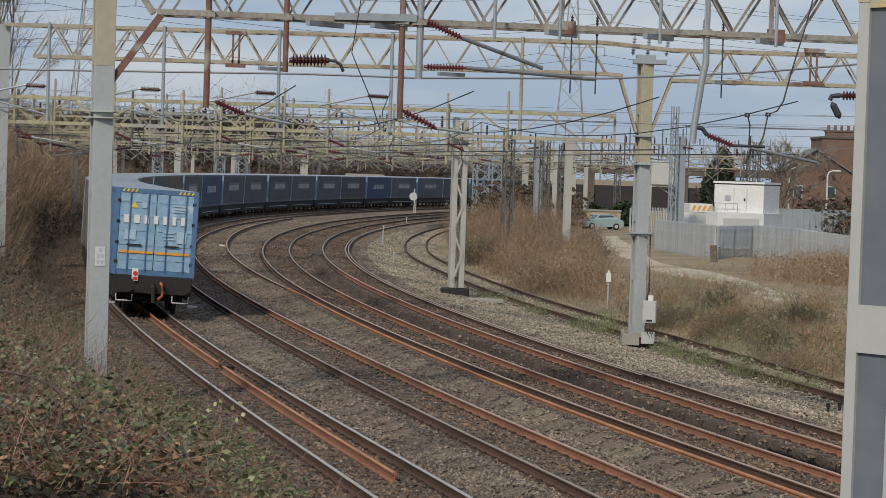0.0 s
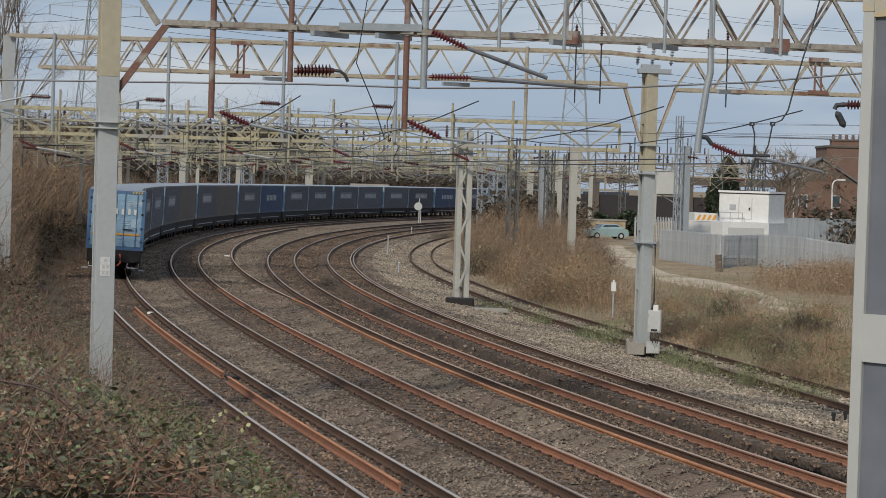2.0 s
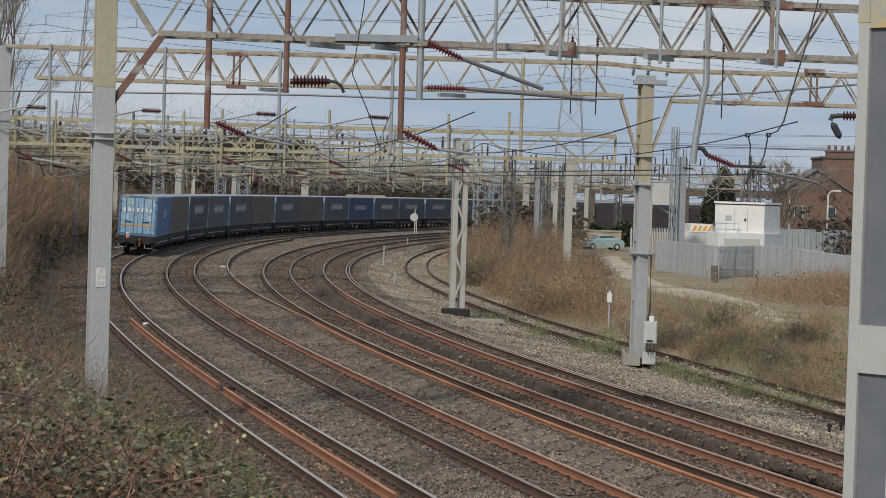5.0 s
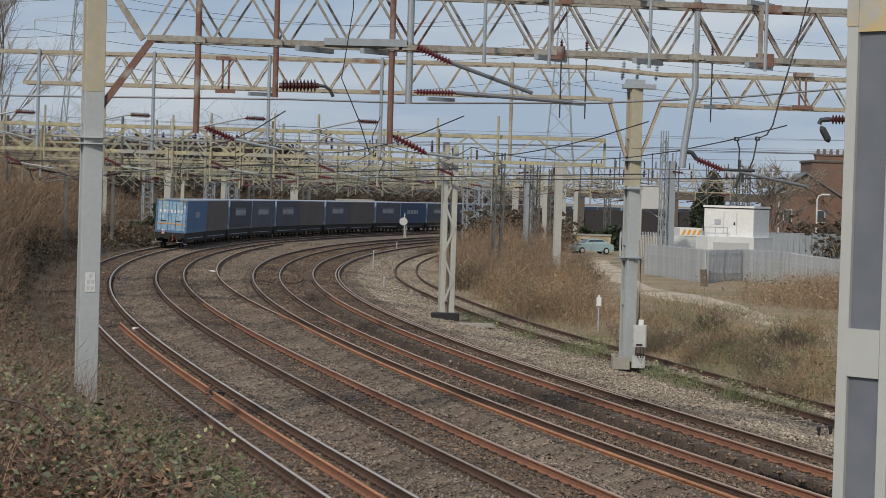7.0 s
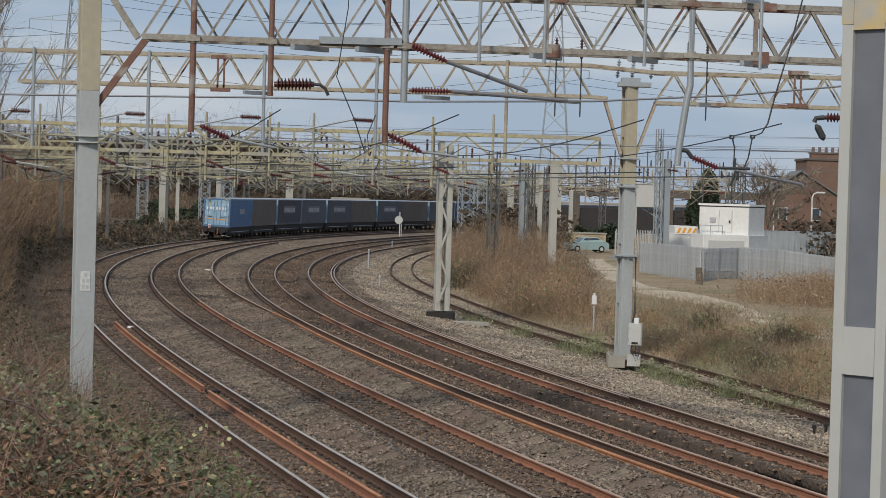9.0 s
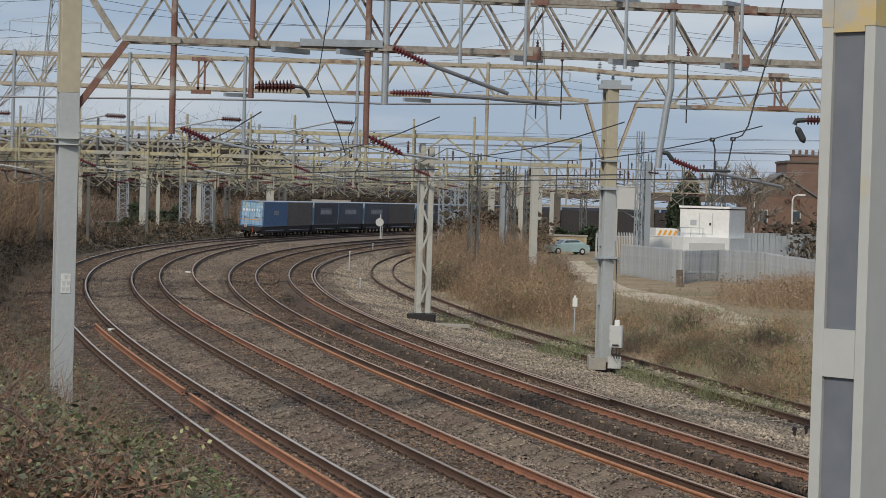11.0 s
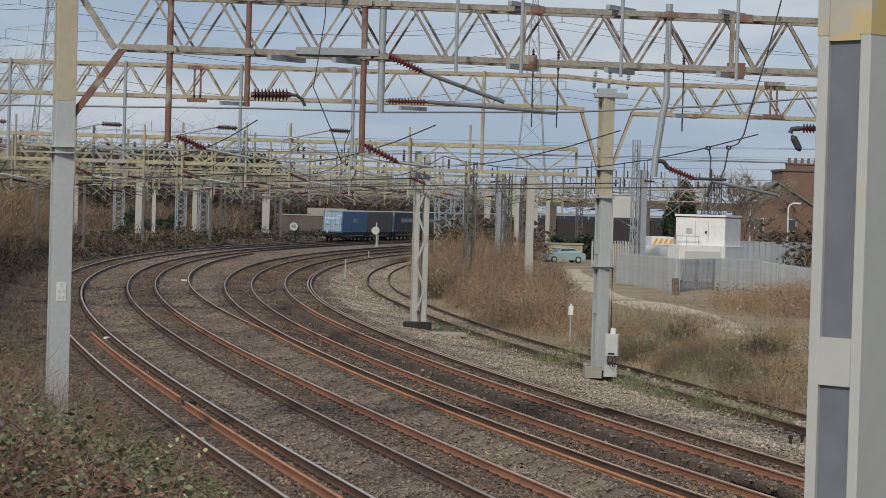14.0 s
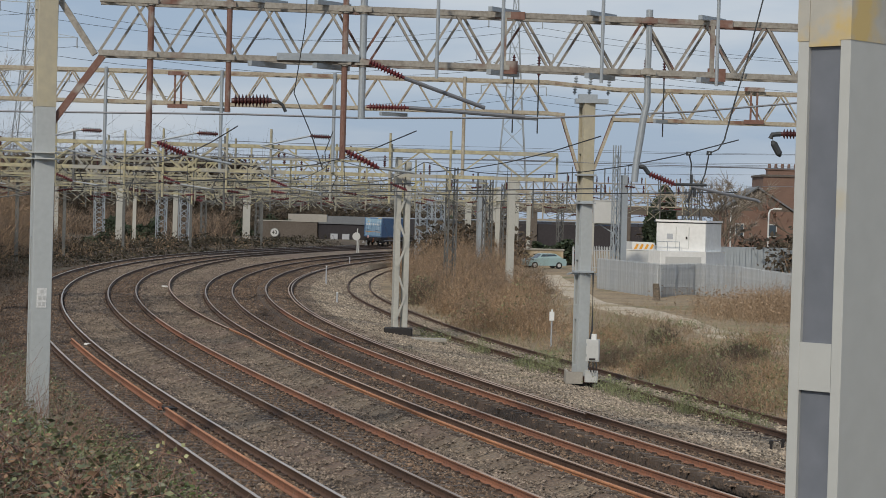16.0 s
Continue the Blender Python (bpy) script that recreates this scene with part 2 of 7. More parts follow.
M["twig_grey"] = material("grey_twig", (0.29, 0.25, 0.20), 0.85, 0, (0.19, 0.16, 0.13), scale=0.3, fine=3, bump=0, island=0.35)
M["bark"] = material("bark", (0.22, 0.18, 0.135), 0.9, 0, (0.09, 0.075, 0.06), scale=1.2, fine=10, bump=0.5)
M["evergreen"] = material("evergreen", (0.045, 0.065, 0.032), 0.8, 0, (0.025, 0.038, 0.02), scale=0.7, fine=5, bump=0, island=0.4)
M["grass"] = material("green_grass", (0.10, 0.135, 0.05), 0.8, 0, (0.06, 0.085, 0.03), scale=0.7, fine=5, bump=0, island=0.4)


# ---- mesh helpers ----
class Build:
    """Gathers boxes, bars and tubes into one mesh; each face remembers its material slot."""

    def __init__(self):
        self.v, self.f, self.mi = [], [], []

    def add(self, verts, faces, slot=0):
        o = len(self.v)
        self.v.extend(tuple(p) for p in verts)
        self.f.extend(tuple(i + o for i in q) for q in faces)
        self.mi.extend([slot] * len(faces))
        return self

    def box(self, x0, y0, z0, x1, y1, z1, slot=0, bevel=0.0):
        if bevel:
            b = bevel
            ring = [(x0 + b, y0), (x1 - b, y0), (x1, y0 + b), (x1, y1 - b), (x1 - b, y1), (x0 + b, y1), (x0, y1 - b), (x0, y0 + b)]
            vs = [(x, y, z) for z in (z0, z1) for x, y in ring]
            fs = [(i, (i + 1) % 8, 8 + (i + 1) % 8, 8 + i) for i in range(8)] + [tuple(range(7, -1, -1)), tuple(range(8, 16))]
            return self.add(vs, fs, slot)
        vs = [(x, y, z) for z in (z0, z1) for x, y in ((x0, y0), (x1, y0), (x1, y1), (x0, y1))]
        return self.add(vs, [(3, 2, 1, 0), (4, 5, 6, 7), (0, 1, 5, 4), (1, 2, 6, 5), (2, 3, 7, 6), (3, 0, 4, 7)], slot)

    def bar(self, a, b, w, h, slot=0, up=(0, 0, 1)):
        """A rectangular bar from a to b, w across and h along up."""
        a, b = Vector(a), Vector(b)
        d = (b - a).normalized()
        s = d.cross(Vector(up))
        if s.length < 1e-4:
            s = d.cross(Vector((1, 0, 0)))
        s.normalize()
        u = s.cross(d)
        vs = [p + s * (w / 2 * i) + u * (h / 2 * j) for p in (a, b) for i, j in ((-1, -1), (1, -1), (1, 1), (-1, 1))]
        return self.add(vs, [(0, 1, 2, 3), (7, 6, 5, 4), (1, 0, 4, 5), (2, 1, 5, 6), (3, 2, 6, 7), (0, 3, 7, 4)], slot)

    def tube(self, pts, radii, n=8, slot=0, caps=True):
        pts = [Vector(p) for p in pts]
        if not isinstance(radii, (list, tuple)):
            radii = [radii] * len(pts)
        vs = []
        for i, p in enumerate(pts):
            d = (pts[min(i + 1, len(pts) - 1)] - pts[max(i - 1, 0)])
            d = d.normalized() if d.length > 1e-6 else Vector((0, 0, 1))
            s = d.cross(Vector((0, 0, 1)))
            if s.length < 1e-3:
                s = d.cross(Vector((0, 1, 0)))
            s.normalize()
            u = s.cross(d)
            for k in range(n):
                a = 2 * math.pi * k / n
                vs.append(p + (s * math.cos(a) + u * math.sin(a)) * radii[i])
        fs = [(i * n + k, i * n + (k + 1) % n, (i + 1) * n + (k + 1) % n, (i + 1) * n + k) for i in range(len(pts) - 1) for k in range(n)]
        if caps:
            fs += [tuple(range(n - 1, -1, -1)), tuple(range((len(pts) - 1) * n, len(pts) * n))]
        return self.add(vs, fs, slot)

    def mesh(self, name, mats):
        me = bpy.data.meshes.new(name)
        me.from_pydata(self.v, [], self.f)
        for m in (mats if isinstance(mats, (list, tuple)) else [mats]):
            me.materials.append(m)
        if any(self.mi):
            me.polygons.foreach_set("material_index", self.mi)
        me.update()
        return me


def part(name, b, mats, parent=None, label=""):
    ob = new(name, b.mesh(name, mats))
    ob.parent = parent
    return tagged(ob, label=label)


def thing(name, label, category, m=None, group="", kind=""):
    ob = new(name)
    ob.empty_display_size = 0.2
    if m is not None:
        ob.matrix_basis = m
    return tagged(ob, label, category, group, kind)


def soup(name, quads, mat, label, category, parent=None):
    """Many small loose quads or triangles (an array of n x k x 3) as one object of kind stuff."""
    q = np.asarray(quads, dtype=float)
    n, k = q.shape[0], q.shape[1]
    me = bpy.data.meshes.new(name)
    me.from_pydata(q.reshape(-1, 3).tolist(), [], np.arange(n * k).reshape(n, k).tolist())
    me.materials.append(mat)
    me.update()
    ob = new(name, me)
    ob.parent = parent
    return tagged(ob, label, category, kind="" if parent else "stuff")


# ---- the curve of the lines ----
LINES = {
    "a": ((35, 40, 50, 60, 70, 80, 90, 100, 120, 140, 160, 180, 200, 230, 260, 300, 340),
          (-2.12, -3.6, -6.46, -9.18, -11.75, -14.16, -16.39, -18.41, -21.82, -24.32, -25.86, -26.45, -26.08, -23.77, -19.43, -10.64, 1.6)),
    "b": ((35, 40, 50, 60, 70, 80, 90, 100, 120, 140, 160, 180, 200, 230, 260, 300, 340),
          (1.4, -0.05, -2.83, -5.48, -8.0, -10.36, -12.55, -14.54, -17.86, -20.27, -21.7, -22.14, -21.6, -18.96, -14.21, -4.9, 7.6)),
    "c": ((35, 40, 50, 60, 70, 80, 90, 100, 120, 140, 160, 180, 200, 230, 260, 300),
          (5.09, 3.57, 0.76, -1.8, -4.14, -6.26, -8.16, -9.82, -12.45, -14.12, -14.83, -14.59, -13.41, -9.96, -4.55, 5.2)),
    "d": ((35, 40, 50, 60, 70, 80, 90, 100, 120, 140, 160, 180, 200, 230, 270),
          (7.74, 6.29, 3.55, 1.01, -1.29, -3.35, -5.17, -6.73, -9.07, -10.39, -10.7, -10.04, -8.44, -4.37, 3.2)),
    "e": ((50, 57, 62, 67, 72, 77, 82, 87, 92, 97, 102, 107, 117, 130, 151, 173, 195, 216, 260),
          (10.25, 8.68, 7.58, 6.5, 5.42, 4.33, 3.26, 2.23, 1.27, 0.39, -0.42, -1.2, -2.65, -4.3, -5.85, -6.25, -5.5, -3.7, 2.4)),
}
CANT = {"a": 0.06, "b": 0.06, "c": 0.117, "d": 0.16, "e": 0.03}


def spline(ys, xs):
    """Natural cubic spline through the nodes."""
    y, x = np.array(ys, float), np.array(xs, float)
    n, h = len(y), np.diff(y)
    a, r = np.zeros((n, n)), np.zeros(n)
    a[0, 0] = a[-1, -1] = 1
    for i in range(1, n - 1):
        a[i, i - 1], a[i, i], a[i, i + 1] = h[i - 1], 2 * (h[i - 1] + h[i]), h[i]
        r[i] = 6 * ((x[i + 1] - x[i]) / h[i] - (x[i] - x[i - 1]) / h[i - 1])
    m = np.linalg.solve(a, r)

    def at(v):
        v = np.asarray(v, float)
        i = np.clip(np.searchsorted(y, v) - 1, 0, n - 2)
        t0, t1, hh = np.clip(v, y[0], y[-1]) - y[i], y[i + 1] - np.clip(v, y[0], y[-1]), h[i]
        s = (m[i] * t1 ** 3 + m[i + 1] * t0 ** 3) / (6 * hh) + (x[i] / hh - m[i] * hh / 6) * t1 + (x[i + 1] / hh - m[i + 1] * hh / 6) * t0
        first, last = (x[1] - x[0]) / h[0], (x[-1] - x[-2]) / h[-1]
        return s + np.where(v < y[0], (v - y[0]) * first, 0) + np.where(v > y[-1], (v - y[-1]) * last, 0)
    return at


LINE_X = {k: spline(*v) for k, v in LINES.items()}


class Way:
    """A line's centre as a polyline with arc lengths; past the far end it goes on as an arc."""

    def __init__(self, key, y0, y1, extra=0.0, radius=430.0):
        y = np.arange(y0, y1, 1.0)
        p = np.stack([LINE_X[key](y), y], 1)
        if extra:
            d = p[-1] - p[-4]
            a, q, more = math.atan2(d[0], d[1]), p[-1].copy(), []
            for _ in range(int(extra)):
                a += 1.0 / radius
                q = q + np.array([math.sin(a), math.cos(a)])
                more.append(q.copy())
            p = np.vstack([p, more])
        self.p, self.cant = p, CANT[key]
        self.s = np.concatenate([[0], np.cumsum(np.hypot(*np.diff(p, axis=0).T))])

    def at(self, s):
        x, y = np.interp(s, self.s, self.p[:, 0]), np.interp(s, self.s, self.p[:, 1])
        e = 1.5
        tx = np.interp(s + e, self.s, self.p[:, 0]) - np.interp(s - e, self.s, self.p[:, 0])
        ty = np.interp(s + e, self.s, self.p[:, 1]) - np.interp(s - e, self.s, self.p[:, 1])
        return x, y, math.atan2(tx, ty)

    def s_of_y(self, y):
        return float(np.interp(y, self.p[:, 1], self.s))


WAYS = {k: Way(k, {"e": 48}.get(k, 24), {"a": 345, "b": 340, "c": 300, "d": 270, "e": 240}[k], {"a": 420}.get(k, 60)) for k in LINES}
GAUGE = 1.505


def ground_z(x, y):
    """Height of the land: flat bed, a bank on the outside of the curve, a low rise on the yard side."""
    x, y = np.asarray(x, float), np.asarray(y, float)
    d = LINE_X["a"](np.clip(y, 10, 330)) - x
    bank = np.clip((d - 2.3) * 0.62, 0, 1)
    top = 1.9 + 0.5 * np.sin(y * 0.11) * np.exp(-((y - 40) / 60.0) ** 2)
    up = np.clip((d - 2.2) / 4.2, 0, 1)
    z = -0.34 + top * (up * up * (3 - 2 * up)) * np.where(y > 120, np.clip(1 - (y - 120) / 120, 0.35, 1), 1)
    e = x - LINE_X["e"](np.clip(y, 48, 235))
    z = np.where((np.abs(e) < 2.4) & (y > 44), np.maximum(z, -0.34), z) - 0.42 * np.clip((e + 6.5) / 4, 0, 1) * np.clip(1 - (e - 2.5) / 6, 0, 1) * np.clip((280 - y) / 60, 0, 1) + 0.14 * np.clip((e - 2.0) / 5, 0, 1) + 0.05 * np.sin(x * 0.9 + y * 0.31) * np.clip((np.abs(d) - 3) / 3, 0, 1) * np.clip((np.abs(e) - 2) / 3, 0, 1)
    return z


# ---- ground ----
def make_ground():
    xs = np.concatenate([[-2500, -900, -350, -170], np.arange(-90, 92, 1.6), [170, 350, 900, 2500]])
    ys = np.concatenate([[-600, -150, -40], np.arange(-8, 60, 1.0), np.arange(60, 260, 2.0), np.arange(260, 420, 6.0), [520, 800, 1500, 4500]])
    X, Y = np.meshgrid(xs, ys)
    Zs = ground_z(X, Y)
    far = (np.abs(X) > 100) | (Y > 430) | (Y < -10)
    Zs = np.where(far, np.minimum(Zs, 1.5), Zs)
    n = len(xs)
    f = [(j * n + i, j * n + i + 1, (j + 1) * n + i + 1, (j + 1) * n + i) for j in range(len(ys) - 1) for i in range(n - 1)]
    me = bpy.data.meshes.new("ground")
    me.from_pydata(np.stack([X, Y, Zs], -1).reshape(-1, 3).tolist(), [], f)
    me.materials.append(M["earth"])
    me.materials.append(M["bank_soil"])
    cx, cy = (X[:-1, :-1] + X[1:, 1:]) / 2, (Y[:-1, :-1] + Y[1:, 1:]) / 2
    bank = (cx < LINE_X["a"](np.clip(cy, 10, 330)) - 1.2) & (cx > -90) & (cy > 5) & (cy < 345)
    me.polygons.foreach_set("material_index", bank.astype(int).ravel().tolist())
    me.polygons.foreach_set("use_smooth", [True] * len(f))
    tagged(new("ground", me), "dry grassy earth with a raised bank", "ground", kind="structure")


def ballast_sections():
    """Cross-sections of the stone bed, from the bank side of the first line to the verge by the fourth."""
    rows = []
    for y in np.arange(20, 345, 1.0):
        c = {k: float(LINE_X[k](y)) for k in "abcd"}
        sl = (float(LINE_X["a"](y + 1)) - float(LINE_X["a"](y - 1))) / 2
        w = math.sqrt(1 + sl * sl)
        row = [(c["a"] - 3.0 * w, y, -0.6), (c["a"] - 1.75 * w, y, CANT["a"] - 0.19)]
        for k, nxt in (("a", "b"), ("b", "c"), ("c", "d"), ("d", None)):
            ct = CANT[k]
            lo = 0.178 if k in "ab" else 0.168
            row += [(c[k] - 1.3 * w, y, ct - 0.165), (c[k] - 0.9 * w, y, ct - lo), (c[k] + 0.9 * w, y, -lo), (c[k] + 1.3 * w, y, -0.175)]
            if nxt:
                row.append(((c[k] + c[nxt]) / 2, y, -0.23))
        ex = max(float(LINE_X["e"](y)), c["d"] + 3.0) if y < 235 else c["d"] + 3.0
        ez = -0.65 if y < 215 else -0.3
        row += [(c["d"] + 1.9 * w, y, -0.22), (ex - 1.3 * w, y, ez), (ex + 1.2 * w, y, ez - 0.01), (ex + 2.3 * w, y, ez - 0.3)]
        rows.append(row)
    return rows


BED = ballast_sections()


def bed_z(x, y):
    r = BED[int(np.clip(round(y - 20), 0, len(BED) - 1))]
    return float(np.interp(x, [p[0] for p in r], [p[2] for p in r]))


def make_ballast():
    v, f, n = [], [], len(BED[0])
    for j, row in enumerate(BED):
        v += row
        if j:
            f += [((j - 1) * n + i, (j - 1) * n + i + 1, j * n + i + 1, j * n + i) for i in range(n - 1)]
    me = bpy.data.meshes.new("track_bed")
    me.from_pydata(v, [], f)
    me.materials.append(M["ballast"])
    me.materials.append(M["ballast_oily"])
    me.materials.append(M["ballast_pale"])
    cols = [2 if i >= 20 else 1 if i < 2 or i in (15, 16) or (i % 5 in (2, 3, 4) and i <= 19) else 0 for i in range(n - 1)]
    me.polygons.foreach_set("material_index", cols * (len(BED) - 1))
    me.polygons.foreach_set("use_smooth", [True] * len(f))
    tagged(new("track_bed", me), "grey-brown crushed stone ballast bed", "ballast", kind="structure")
    # loose stones on the bed
    rng = np.random.default_rng(5)
    base = np.array([(1, 0, 0), (0, 1, 0), (-1, 0, 0), (0, -1, 0), (0, 0, 1)], float)
    tri = np.array([(0, 1, 4), (1, 2, 4), (2, 3, 4), (3, 0, 4)])
    k = 230000
    y = 27 + 190 * rng.random(k) ** 2.1
    x0, x1 = LINE_X["a"](y) - 2.3, LINE_X["e"](np.maximum(y, 49)) + 1.8
    x = x0 + rng.random(k) * (x1 - x0)
    keep = np.ones(k, bool)
    for c in "abcd":
        keep &= np.abs(np.abs(x - LINE_X[c](y)) - 0.77) > 0.11
    x, y = x[keep], y[keep]
    k = len(x)
    row = np.clip(np.round(y - 20).astype(int), 0, len(BED) - 1)
    bx, bz = np.array([[p[0] for p in r] for r in BED]), np.array([[p[2] for p in r] for r in BED])
    z = np.array([np.interp(x[i], bx[row[i]], bz[row[i]]) for i in range(k)])
    r = rng.uniform(0.022, 0.050, k) * (1 + np.clip(y - 70, 0, 130) / 170) * np.where(rng.random(k) < 0.08, 1.4, 1)
    p = base[None] * (r[:, None] * rng.uniform(0.6, 1.3, (k, 5)))[:, :, None] * np.array([1, 1, 0.8])
    an = rng.random(k) * 6.28
    c, sn = np.cos(an)[:, None], np.sin(an)[:, None]
    q = np.stack([p[:, :, 0] * c - p[:, :, 1] * sn + x[:, None], p[:, :, 0] * sn + p[:, :, 1] * c + y[:, None], p[:, :, 2] + p[:, :, 0] * 0.4 + (z + r * 0.1)[:, None]], 2)
    oily = x < LINE_X["a"](y) - 0.8
    for c in "abcd":
        oily |= np.abs(x - LINE_X[c](y)) < 1.0
    oily |= (x > LINE_X["c"](y)) & (x < LINE_X["d"](y))
    oily &= rng.random(k) < 0.88
    verge = x > LINE_X["d"](y) + 1.9
    oily &= ~verge
    for pick, mt, lab in ((~oily & ~verge, "stone", "loose angular ballast stones between the lines"), (verge, "stone_pale", "pale loose stones on the gravel verge"), (oily, "stone_dark", "oily dark ballast stones between the rails")):
        m = int(pick.sum())
        me = bpy.data.meshes.new("ballast_stones")
        me.from_pydata(q[pick].reshape(-1, 3).tolist(), [], (tri[None] + 5 * np.arange(m)[:, None, None]).reshape(-1, 3).tolist())
        me.materials.append(M[mt])
        tagged(new("ballast_stones", me), lab, "stones", kind="stuff")


# rail profile: across, up; the last flag marks the running head
RAIL = [(-0.07, -0.159), (0.07, -0.159), (0.07, -0.146), (0.012, -0.125), (0.012, -0.045), (0.036, -0.034), (0.036, -0.008), (0.026, 0.0), (-0.026, 0.0), (-0.036, -0.008), (-0.036, -0.034), (-0.012, -0.045), (-0.012, -0.125), (-0.07, -0.146)]


def sweep_rail(way, s0, s1, offset, lift, step=1.0, wobble=0.0):
    """Rail along a line, offset to its right; offset may be a function of the distance ahead."""
    b, n = Build(), len(RAIL)
    for i, s in enumerate(np.append(np.arange(s0, s1, step), s1)):
        x, y, a = way.at(s)
        off = offset(y) if callable(offset) else offset
        off += wobble * math.sin(s * 0.35)
        ca, sa = math.cos(a), math.sin(a)
        b.v += [(x + (off + u) * ca, y - (off + u) * sa, lift + w) for u, w in RAIL]
        if i:
            for k in range(n):
                o, q = (i - 1) * n, i * n
                b.f.append((o + k, q + k, q + (k + 1) % n, o + (k + 1) % n))
                b.mi.append(1 if k in (6, 7, 8) else 0)
    e = len(b.v) - n
    b.f += [tuple(range(n)), tuple(range(e + n - 1, e - 1, -1))]
    b.mi += [0, 0]
    return b


def sleeper_mesh():
    b = Build()
    b.box(-1.25, -0.13, -0.32, 1.25, 0.13, -0.168, bevel=0.02)
    for sx in (-1, 1):
        for o in (-0.115, 0.115):
            x = sx * GAUGE / 2 + o
            b.box(x - 0.04, -0.055, -0.172, x + 0.04, 0.055, -0.128, 1, bevel=0.015)
    return b.mesh("sleeper", [M["sleeper"], M["chair"]])


def make_tracks():
    me = sleeper_mesh()
    looks = {"a": ("rail_side", "rail_head", "rail_side", "rail_head"), "b": ("rail_side", "rail_brown", "rail_orange", "rail_dull"),
             "c": ("rail_side", "rail_dull", "rail_orange", "rail_dull"), "d": ("rail_orange", "rail_dull", "rail_side", "rail_dull"),
             "e": ("rail_side", "rail_side", "rail_side", "rail_side")}
    words = {"a": "running line with worn steel rails and a spare rail inside", "b": "running line with rust-orange inner rail on ballast",
             "c": "running line with rusty rails on ballast", "d": "curved line with a check rail beside its inner rail", "e": "disused siding with dull rusty rails in grass"}
    for k, way in WAYS.items():
        t = thing("railway_track", words[k], "railway track", kind="structure")
        ct, z0 = CANT[k], (-0.5 if k == "e" else 0.0)
        end = way.s_of_y({"a": 344, "b": 338, "c": 298, "d": 268, "e": 238}[k])
        l0, l1, r0, r1 = looks[k]
        mid = way.s_of_y({"b": 92, "c": 84, "d": 100}.get(k, 110))
        for off, lift, side, head, word in ((-GAUGE / 2, ct + z0, l0, l1, ""), (GAUGE / 2, z0, r0, r1, "rust-stained inner rail")):
            dark = k in "bcd"
            part("rail", sweep_rail(way, 0, mid, off, lift, 1.2), [M[side], M[head]], t, word)
            part("rail", sweep_rail(way, mid + 0.01, end, off, lift, 1.2), [M["rail_side"], M["rail_brown" if dark else head]], t, "dark brown rail" if dark else "")
        if k == "d":
            part("check_rail", sweep_rail(way, way.s_of_y(52), end, GAUGE / 2 - 0.17, ct * 0.1 - 0.01, 1.2), [M["rail_side"], M["rail_dull"]], t, "rusty check rail")
        i, rest, s = 0, Build(), 1.0
        while s < way.s_of_y(200):
            x, y, a = way.at(s)
            m = Matrix.Translation((x, y, ct / 2 + z0)) @ Matrix.Rotation(-a, 4, "Z") @ Matrix.Rotation(math.atan2(ct, GAUGE), 4, "Y")
            if y < 118:
                ob = new("sleeper", me)
                ob.parent, ob.matrix_basis = t, m
            else:
                o = len(rest.v)
                cs = [m @ Vector(c) for c in ((-1.25, -0.13, -0.3), (1.25, -0.13, -0.3), (1.25, 0.13, -0.3), (-1.25, 0.13, -0.3), (-1.25, -0.13, -0.172), (1.25, -0.13, -0.172), (1.25, 0.13, -0.172), (-1.25, 0.13, -0.172))]
                rest.add(cs, [(4, 5, 6, 7), (0, 1, 5, 4), (1, 2, 6, 5), (2, 3, 7, 6), (3, 0, 4, 7)])
            s += 0.65
        tagged(part("far_sleepers", rest, M["sleeper"], t), kind="stuff")
    # spare rails
    a = WAYS["a"]
    for y0, y1, off in ((33.5, 50.4, lambda v: 0.17), (51.4, 75.5, lambda v: 0.20 - 0.0035 * (v - 51))):
        ob = new("spare_rail", sweep_rail(a, a.s_of_y(y0), a.s_of_y(y1), off, CANT["a"] / 2 + 0.0).mesh("spare_rail", [M["rail_orange"], M["rail_new"]]))
        tagged(ob, "bright orange rusty spare rail lying between running rails", "rail", "spare rails")
    b = Build()
    x, y, h = a.at(a.s_of_y(51.3))
    b.box(-0.16, -0.22, 0, 0.16, 0.22, 0.1, bevel=0.04)
    clip = part("rail_clamp", b, M["black"])
    clip.matrix_basis = pose(x + 0.3, y + 0.3, -0.17, 0, 0, -math.degrees(h) + 20)
    tagged(clip, "black timber block beside the spare rail's end", "block")
    c = WAYS["c"]
    ob = new("spare_rail", sweep_rail(c, c.s_of_y(25), c.s_of_y(84), lambda v: -1.0 - max(0.0, v - 79) * 0.041, 0.05).mesh("spare_rail", [M["rail_new"], M["rail_new"]]))
    far = new("spare_rail", sweep_rail(c, c.s_of_y(84.2), c.s_of_y(200), lambda v: -1.0 - max(0.0, v - 79) * 0.041, 0.05).mesh("spare_rail", [M["rail_side"], M["rail_dull"]]))
    tagged(far, "dull brown spare rail drifting away from the line", "rail", "spare rails")
    tagged(ob, "long orange rusty spare rail laid beside a running line", "rail", "spare rails")


make_ground()
make_ballast()
make_tracks()


M["faded_plate"] = material("worn_white_plate", (0.72, 0.73, 0.72), 0.6, 0, (0.50, 0.51, 0.51), scale=14, fine=30, bump=0)


